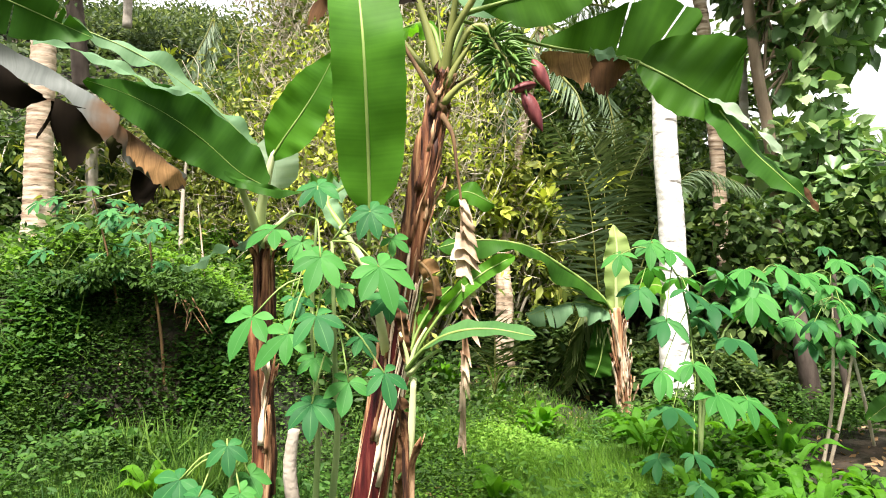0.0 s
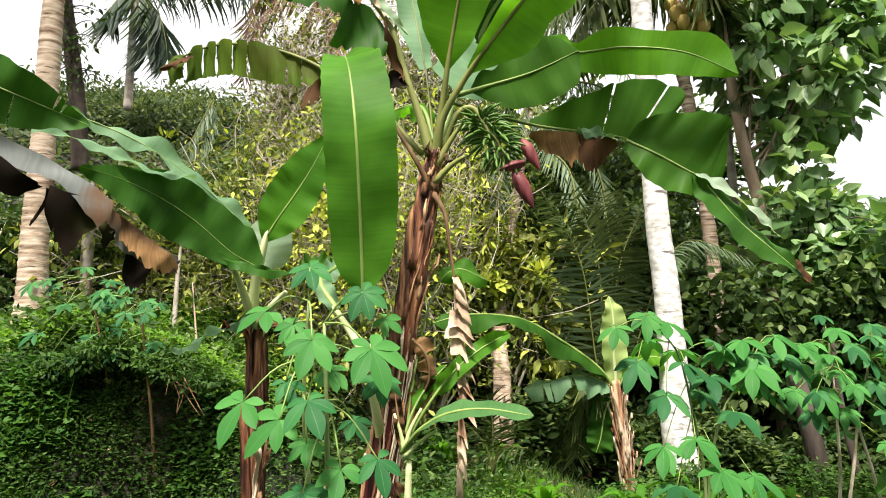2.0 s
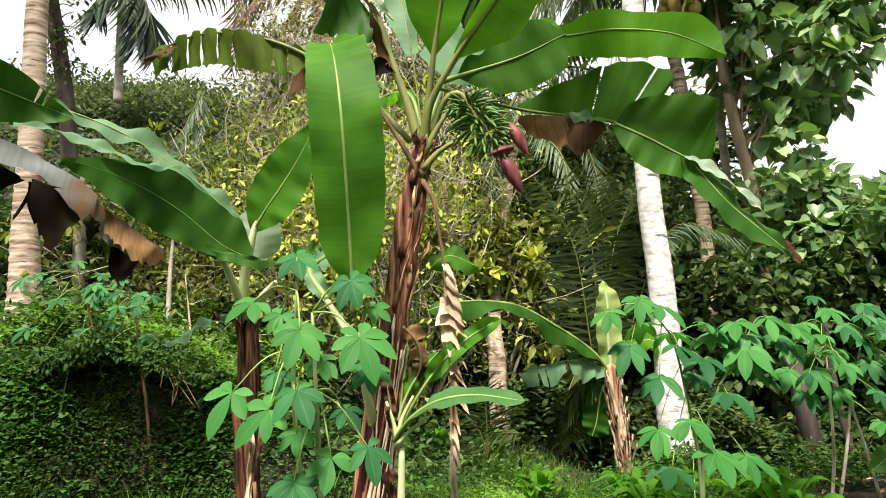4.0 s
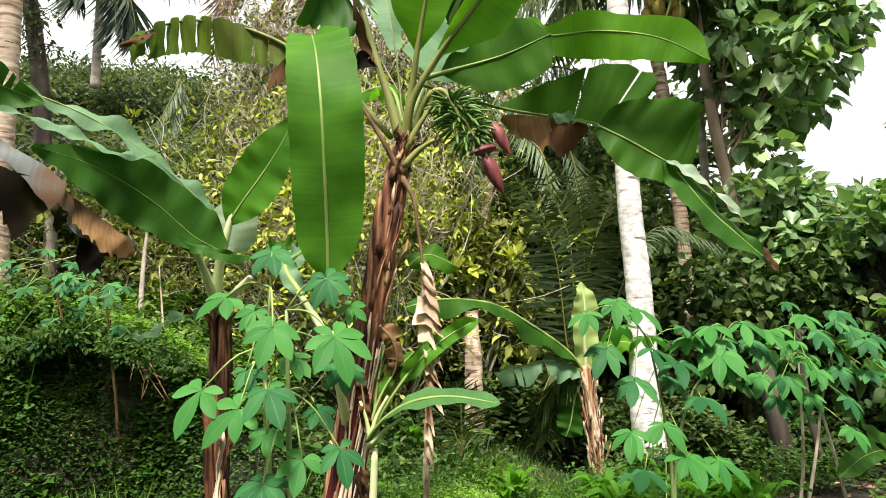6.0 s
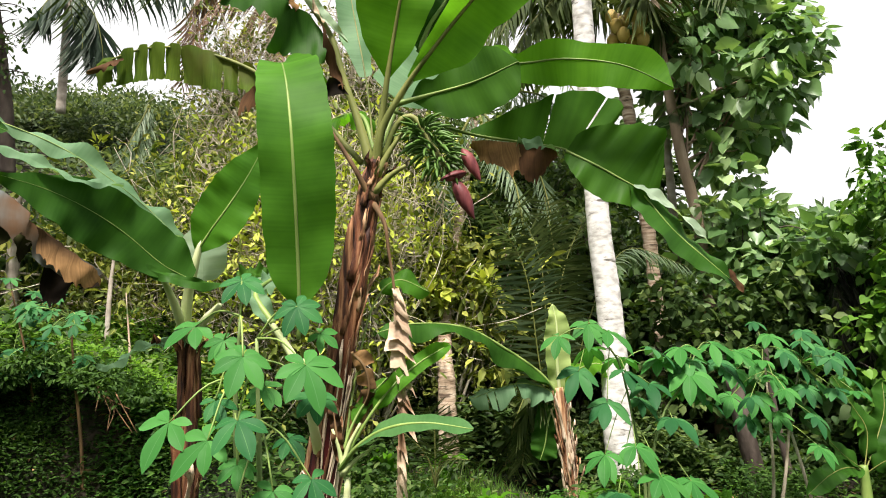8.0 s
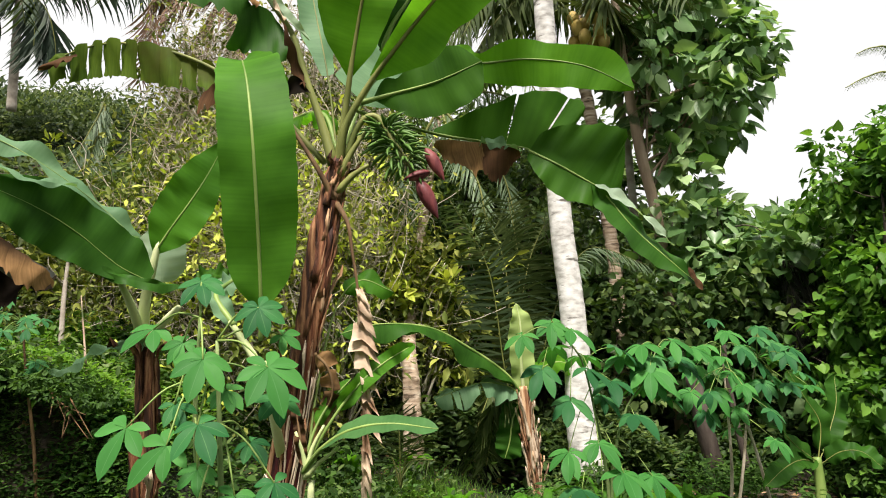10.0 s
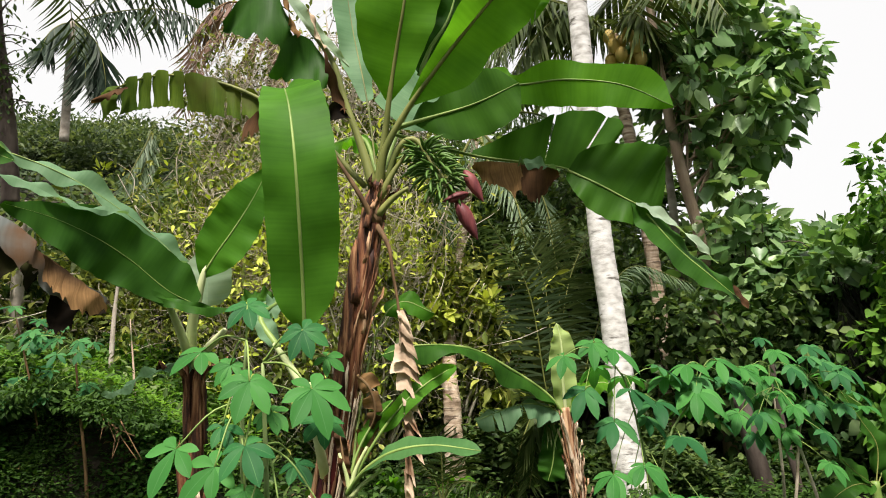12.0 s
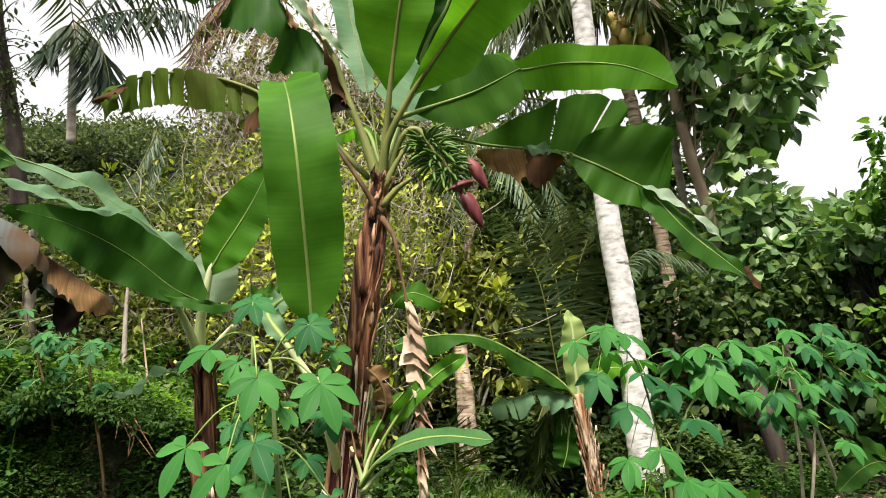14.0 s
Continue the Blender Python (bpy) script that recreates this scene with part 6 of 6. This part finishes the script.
tube("trunk", TR, [0.088, 0.078, 0.072, 0.068, 0.064, 0.058, 0.05, 0.04], M["bark"], tree, "", 50, 12, 0.08)
tips = [(5.683, 7.900, 5.679), (5.863, 7.900, 5.287), (5.544, 7.900, 4.578), (5.213, 7.900, 4.157), (5.393, 7.900, 5.990), (5.860, 8.100, 5.054), (4.078, 7.900, 4.188), (4.537, 7.900, 4.191), (5.031, 7.900, 4.420), (4.283, 7.900, 4.713), (4.798, 7.900, 4.798), (5.334, 7.900, 4.961), (5.544, 7.900, 5.357), (4.668, 7.900, 5.412), (5.157, 7.900, 5.504),
        (4.401, 7.900, 5.874), (4.880, 7.900, 5.891), (4.699, 7.900, 6.444), (5.215, 7.800, 5.148), (4.478, 7.900, 5.098), (4.894, 7.600, 6.122), (3.933, 7.800, 4.744), (4.718, 7.600, 3.915), (4.216, 7.600, 3.737)]
ends = []
for k, tp in enumerate(tips):
    b = spline(TR, 30)[14 + (k * 5) % 12]
    rr_, ee = branch_runs(b, [tp], 0.018, 0.2, 2, 300 + k)
    joined_tubes("limb", rr_, M["bark"], tree)
    ends += list(ee)
clumps("crown", ends, np.full(len(ends), 0.29), 25, 0.19, "heart", M["big_leaf"], tree, sag=0.9, squash=0.9)

# vine-covered trees on the right
for k, (c, sp, n_) in enumerate((((5.70, 5.900, 2.718), (0.5, 0.4, 1.1), 80), ((6.35, 5.900, 2.966), (0.7, 0.5, 1.2), 90), ((5.25, 5.700, 1.353), (0.26, 0.35, 1.2), 70), ((6.389, 6.000, 2.406), (0.8, 0.6, 1.7), 90), ((5.60, 5.800, 1.082), (0.55, 0.5, 1.1), 70))):
    b = (c[0], c[1] + 0.2, gz(c[0], c[1] + 0.2))
    shrub(b, "tree trunk smothered in bright green vines", c, sp, n_, 0.03, 56, 0.095, "heart", "vine", "bark_dark", 0.25, 60 + k, "vine_covered_tree", "tree", forks=1, sag=0.8, hollow=0.5)

# unseen woods added behind the camera, keeping sky light off front-facing leaves
for k in range(9):
    x0 = -12 + 3 * k
    r = np.random.default_rng(450 + k)
    cc = np.array([x0, -6.5 - abs(x0) * 0.1, 2.4]) + (r.random((46, 3)) * 2 - 1) * (2.2, 1.2, 2.4)
    ob = clumps("woodland", cc, 0.9 * (0.6 + 0.7 * r.random(46)), 60, 0.42, "oval", M["wood_leaf"], hollow=0.3)
    tagged(ob, "unseen woodland added behind the camera to block light", "woodland", kind="stuff")

# far woods
for k, (c, sp, n_, size) in enumerate((((-10.797, 20.000, 5.2), (6, 3, 1.6), 150, 0.16), ((-7.766, 20.000, 5.4), (3.6, 3, 1.6), 130, 0.16), ((-7.2, 24.000, 7.4), (2.6, 2, 1.4), 110, 0.18), ((-3.510, 15.000, 4.243), (3.2, 2, 1.6), 70, 0.17), ((-1.658, 13.000, 4.397), (3, 2, 1.9), 60, 0.2),
                                 ((0.201, 13.000, 4.320), (3, 2, 3.2), 70, 0.24), ((2.340, 13.000, 3.681), (3, 2, 3.2), 70, 0.26), ((4.351, 13.000, 3.304), (3, 2, 3.0), 60, 0.26), ((6.279, 13.000, 2.463), (3, 2, 1.9), 60, 0.3), ((8.720, 13.000, 2.267), (3, 2, 1.7), 60, 0.3), ((11.311, 13.000, 2.178), (3.4, 2, 1.8), 60, 0.3), ((13.790, 12.000, 2.824), (4, 2, 3), 60, 0.3),
                                 ((-5.594, 11.000, 2.049), (4, 2, 1.5), 60, 0.16))):
    r = np.random.default_rng(400 + k)
    cc = np.array(c) + unit(r.normal(size=(n_, 3))) * r.random((n_, 1)) ** 0.4 * np.array(sp) * 0.8
    cc[:, 2] = np.maximum(cc[:, 2], ground_z(cc[:, 0], cc[:, 1]) + 0.3)
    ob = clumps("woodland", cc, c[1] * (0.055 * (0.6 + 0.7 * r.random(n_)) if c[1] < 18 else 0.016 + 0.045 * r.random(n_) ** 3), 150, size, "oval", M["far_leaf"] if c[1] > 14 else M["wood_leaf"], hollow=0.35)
    tagged(ob, "distant woodland foliage on the hillside", "woodland", kind="stuff")

# dark trunks under the right-hand trees
for pts, rad, mat, lab in (([(3.802, 6.400, 0.012), (3.739, 6.400, 0.330), (3.654, 6.400, 0.756), (3.591, 6.400, 1.182)], [0.10, 0.09, 0.085, 0.07], "bark_dark", "short dark tree trunk in shade"),
                           ([(3.847, 6.000, 0.307), (3.772, 6.000, 0.707), (3.724, 6.000, 1.107), (3.701, 6.000, 1.509)], [0.032, 0.03, 0.026, 0.02], "bark_dark", "thin dark sapling trunk"),
                           ([(-1.775, 5.900, 0.448), (-1.801, 5.900, 1.111), (-1.796, 5.900, 1.491), (-1.941, 6.200, 2.086)], [0.016, 0.014, 0.011, 0.004], "bark", "thin pale sapling stem"),
                           ([(-0.516, 2.900, 0.555), (-0.536, 2.900, 0.717), (-0.519, 2.900, 0.880)], [0.030, 0.028, 0.024], "palm_grey", "cut mottled woody stump"),
                           ([(-2.231, 6.600, 1.055), (-2.219, 6.600, 1.798), (-2.231, 6.700, 2.289), (-2.232, 6.900, 2.981)], [0.026, 0.024, 0.018, 0.004], "palm_grey", "thin pale sapling stem"),
                           ([(1.093, 7.900, 0.439), (1.223, 7.900, 0.956), (1.189, 7.900, 1.344)], [0.05, 0.05, 0.04], "bark", "slim brown sapling trunk"),
                           ([(1.718, 8.300, 0.925), (1.800, 8.300, 1.676), (1.820, 8.300, 2.704), (1.661, 8.300, 3.046)], [0.06, 0.055, 0.05, 0.03], "bark", "slim brown sapling trunk")):
    ob = tube("sapling_trunk", pts, rad, M[mat], None, lab, 18, 10, 0.1)
    tagged(ob, lab, "tree trunk")
ob = tube("bamboo_pole", [(3.384, 5.000, 0.226), (3.301, 5.000, 0.601), (3.218, 5.000, 0.935)], [0.012, 0.012, 0.010], M["twig"], None, "", 12, 8, 0.05)
tagged(ob, "thin pale stick leaning in the undergrowth", "stick")


# ---- undergrowth and grass ----
def feather(x, y, xs, ys, r):
    """Thins the growth out towards the edges of its stretch, unevenly."""
    edge = np.minimum(np.minimum(x - xs[0], xs[1] - x), np.minimum(y - ys[0], ys[1] - y))
    ok = r.random(len(x)) < np.clip(edge / 0.5 + 0.35 * np.sin(x * 5.3 + y * 2.1) * np.sin(y * 6.1 - x), 0.02, 1)
    return x[ok], y[ok]


def cover(name, label, category, xs, ys, n, height, size, kind, mat, keep=None, lean=0.8, seed=0, kind_tag="stuff"):
    """Leaves over a stretch of ground, up to a height that drifts from place to place."""
    r = np.random.default_rng(seed)
    x, y = xs[0] + (xs[1] - xs[0]) * r.random(n), ys[0] + (ys[1] - ys[0]) * r.random(n)
    x, y = feather(x, y, xs, ys, r)
    if keep is not None:
        ok = keep(x, y)
        x, y = x[ok], y[ok]
    lump = 0.35 + 0.65 * (0.5 + 0.5 * np.sin(x * 3.1 + np.sin(y * 2.3) * 1.7) * np.sin(y * 2.7 + np.cos(x * 1.9)))
    h = height * lump * r.random(len(x)) ** 0.6
    P = np.stack([x, y, ground_z(x, y) + h], 1)
    D = r.normal(size=P.shape) * 0.6
    D[:, 2] = lean * (0.1 + 0.8 * r.random(len(x))) - 0.15
    D[:, 1] -= 0.25
    up = unit(np.array([0, -0.35, 1.0]) + r.normal(size=P.shape) * 0.35)
    ob = scatter(name, P, D, up, size * (0.5 + 0.9 * r.random(len(x))), kind, M[mat])
    return tagged(ob, label, category, kind=kind_tag)


def grass(label, xs, ys, n, height, seed, mat="grass", keep=None):
    r = np.random.default_rng(seed)
    x, y = xs[0] + (xs[1] - xs[0]) * r.random(n), ys[0] + (ys[1] - ys[0]) * r.random(n)
    x, y = feather(x, y, xs, ys, r)
    if keep is not None:
        ok = keep(x, y)
        x, y = x[ok], y[ok]
    P = np.stack([x, y, ground_z(x, y) - 0.01], 1)
    D = r.normal(size=P.shape) * 0.42
    D[:, 2] = 1
    up = unit(r.normal(size=P.shape) * (1, 1, 0.1))
    lump = 0.6 + 0.4 * np.sin(x * 2.3 + y) * np.sin(y * 3.1)
    ob = scatter("grass", P, D, up, height * lump * (0.4 + 0.9 * r.random(len(x))), "blade", M[mat])
    return tagged(ob, label, "grass", kind="stuff")


bare = lambda x, y: ~((x > 2.6) & (x < 4.4) & (y > 4.35) & (y < 6.6) & (np.sin(x * 3) + np.sin(y * 4) > -0.9))
grass("short grass of the clearing", (-7, 7), (-5, 3.0), 110000, 0.16, 505)
cover("undergrowth", "low weeds in the clearing", "undergrowth", (-7, 7), (-5, 3.0), 80000, 0.10, 0.045, "oval", "herb", seed=525)
cover("undergrowth", "weeds at the edges of the clearing", "undergrowth", (3.4, 8), (2.4, 6.5), 30000, 0.3, 0.07, "oval", "herb", seed=526, keep=lambda x, y: bare(x, y) & ((y < 5.2) | (x > 5.0)))
cover("undergrowth", "weeds at the edges of the clearing", "undergrowth", (-8, -3.4), (2.4, 6.5), 30000, 0.3, 0.06, "oval", "weed_shaded", seed=527)
face = lambda x, y: x < 9
grass("tall green grass in the clearing", (-0.7, 3.6), (2.3, 6.6), 50000, 0.26, 501, keep=bare)
grass("fresh grass at the foot of the bank", (-2.7, -1.1), (3.7, 4.7), 16000, 0.34, 506, keep=lambda x, y: np.sin(x * 5.1 + y) * np.sin(y * 6.3 - x) > -0.1)
grass("grass under the leaves, shade put into its green", (-4.2, -0.5), (2.3, 5.1), 110000, 0.26, 504, "grass_shaded")
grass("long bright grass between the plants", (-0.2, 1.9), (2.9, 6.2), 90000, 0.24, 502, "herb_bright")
grass("tufts of tall grass at the foot of the bank", (-3.2, -0.6), (3.4, 5.0), 36000, 0.40, 503, "grass_shaded", keep=lambda x, y: np.sin(x * 3.1) * np.sin(y * 4.3 + x) > 0.1)
cover("undergrowth", "dense leafy undergrowth in the clearing", "undergrowth", (-0.6, 4.2), (2.6, 6.4), 45000, 0.26, 0.034, "oval", "herb", seed=511, keep=lambda x, y: bare(x, y) & ~((x > 0.0) & (x < 1.45) & (y > 3.0)))
cover("undergrowth", "shaded small-leaved weeds in the clearing", "undergrowth", (-4.2, -0.5), (2.4, 5.2), 55000, 0.20, 0.030, "oval", "weed_shaded", seed=523, keep=face)
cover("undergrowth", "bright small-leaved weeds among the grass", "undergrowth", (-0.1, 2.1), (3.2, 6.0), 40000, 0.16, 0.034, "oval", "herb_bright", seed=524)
cover("undergrowth", "taller leafy weeds in the clearing", "undergrowth", (-3.6, 3.4), (3.0, 6.4), 9000, 0.36, 0.055, "oval", "herb", seed=521, keep=lambda x, y: bare(x, y) & face(x, y) & (np.sin(x * 4.1 + y) * np.sin(y * 3.3) > 0.0))
cover("undergrowth", "creeping leafy cover on the bank", "undergrowth", (-6.5, 0.6), (4.2, 8.4), 130000, 0.30, 0.038, "oval", "weed_shaded", seed=512, keep=face)
cover("undergrowth", "broad-leaved weeds on the bank", "undergrowth", (-6.5, 0.6), (4.6, 8.4), 12000, 0.55, 0.085, "broad", "weed_shaded", seed=522, keep=lambda x, y: (y > 5.6) & (np.sin(x * 2.7) * np.sin(y * 3.3 + x) > 0.0))
cover("undergrowth", "darker weeds on the bank", "undergrowth", (-6.5, 1.4), (4.2, 9.2), 20000, 0.55, 0.065, "oval", "wood_leaf", seed=513, keep=lambda x, y: y > 5.5)
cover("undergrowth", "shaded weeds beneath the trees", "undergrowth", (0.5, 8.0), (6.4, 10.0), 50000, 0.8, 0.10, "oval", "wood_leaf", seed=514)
cover("undergrowth", "shade-coloured weeds on the right-hand verge", "undergrowth", (1.9, 5.0), (4.0, 7.0), 12000, 0.45, 0.07, "oval", "weed_shaded", seed=515, keep=bare)
cover("leaf_litter", "fallen brown leaves on the ground", "leaf litter", (-3, 5), (2.5, 8.0), 2500, 0.04, 0.07, "oval", "dead_leaf", seed=516, lean=0.0)
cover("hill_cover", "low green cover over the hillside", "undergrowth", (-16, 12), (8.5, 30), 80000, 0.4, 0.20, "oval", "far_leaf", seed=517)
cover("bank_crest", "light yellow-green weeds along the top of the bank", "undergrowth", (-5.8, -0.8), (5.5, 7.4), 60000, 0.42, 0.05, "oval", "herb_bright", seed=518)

cover("undergrowth", "creeping small-leaved plants on the steep bank", "undergrowth", (-3.3, -1.0), (4.6, 5.8), 30000, 0.22, 0.040, "oval", "weed_shaded", seed=528)
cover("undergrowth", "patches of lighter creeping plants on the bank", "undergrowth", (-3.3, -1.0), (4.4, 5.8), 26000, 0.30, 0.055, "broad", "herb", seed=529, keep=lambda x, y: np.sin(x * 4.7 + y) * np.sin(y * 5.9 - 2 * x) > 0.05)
grass("long arching grass on the bank", (-3.0, -0.9), (4.2, 5.2), 7000, 0.46, 507, keep=lambda x, y: np.sin(x * 6.1) * np.sin(y * 7.3 + x) > 0.2)
# leaf clumps added along the crest to throw shade into the hollow
hr = np.random.default_rng(88)
lip = np.stack([-2.65 + 1.15 * hr.random(50), 5.08 + 0.60 * hr.random(50), 1.38 + 0.10 * hr.random(50)], 1)
lip[:, 2] += 0.10 * np.sin(lip[:, 0] * 5)
tagged(clumps("overhang", lip, np.full(50, 0.13), 70, 0.05, "oval", M["weed_shaded"], squash=0.45), "creepers added over the bank hollow to shade it", "undergrowth", kind="stuff")
for k in range(7):
    a = np.array((-1.740, 5.150, 1.335)) + (0.25 * hr.random() - 0.05, 0, -0.15 * hr.random())
    b = a + (0.22 * hr.random() - 0.02, -0.12, -0.05 - 0.18 * hr.random())
    tagged(tube("dry_stick", [a + (-0.12, 0.25, 0.06), a, b], [0.006, 0.005, 0.002], M["petiole_brown"], None, "", 8, 5), "thin dry stick poking out of the bank", "stick", "dry sticks on the bank")


def tuft(at, label, n, length, width, mat, seed, name="broad_leaf_herb", category="herb"):
    """A rosette of long leaves rising from one foot."""
    plant = thing(name, at, label, category, "herbs on the ground")
    r = np.random.default_rng(seed)
    for k in range(n):
        a = 2 * math.pi * (k + 0.6 * r.random()) / n
        d = np.array([math.cos(a), math.sin(a), 0])
        ln = length * (0.7 + 0.5 * r.random())
        up = 0.9 + 0.4 * r.random()
        p0 = np.array(at)
        pts = [p0, p0 + d * ln * 0.18 + (0, 0, up * ln * 0.45), p0 + d * ln * 0.45 + (0, 0, up * ln * 0.8), p0 + d * ln * 0.8 + (0, 0, up * ln * 0.75)]
        blade("leaf", pts, width * (0.8 + 0.4 * r.random()), -d * 0.6 + np.array([0, 0, 0.8]), M[mat], plant, start=0.2, droop=(18, 18), seed=seed * 20 + k, n=16, rib=None, tip=0.5, base=0.4, wave=0.006)
    return plant


tr = np.random.default_rng(77)
for k in range(58):
    x, y = 1.55 + (2.3 if k < 34 else 1.3) * tr.random(), 3.4 + 2.1 * tr.random()
    if x > 2.8 and y > 4.4:
        continue
    tuft((x, y, gz(x, y)), "leafy herb with long bright green leaves", 9, 0.24 + 0.16 * tr.random(), 0.033, "banana" if k % 3 else "banana_bright", 600 + k)
for k, (x, y) in enumerate(((0.95, 5.6), (1.05, 5.7), (0.75, 6.2), (-1.6, 4.2), (-0.2, 5.2), (0.5, 4.4), (0.3, 6.4))):
    tuft((x, y, gz(x, y)), "upright yellow-green sprout with broad leaves", 6, 0.27, 0.042, "banana_bright", 650 + k)
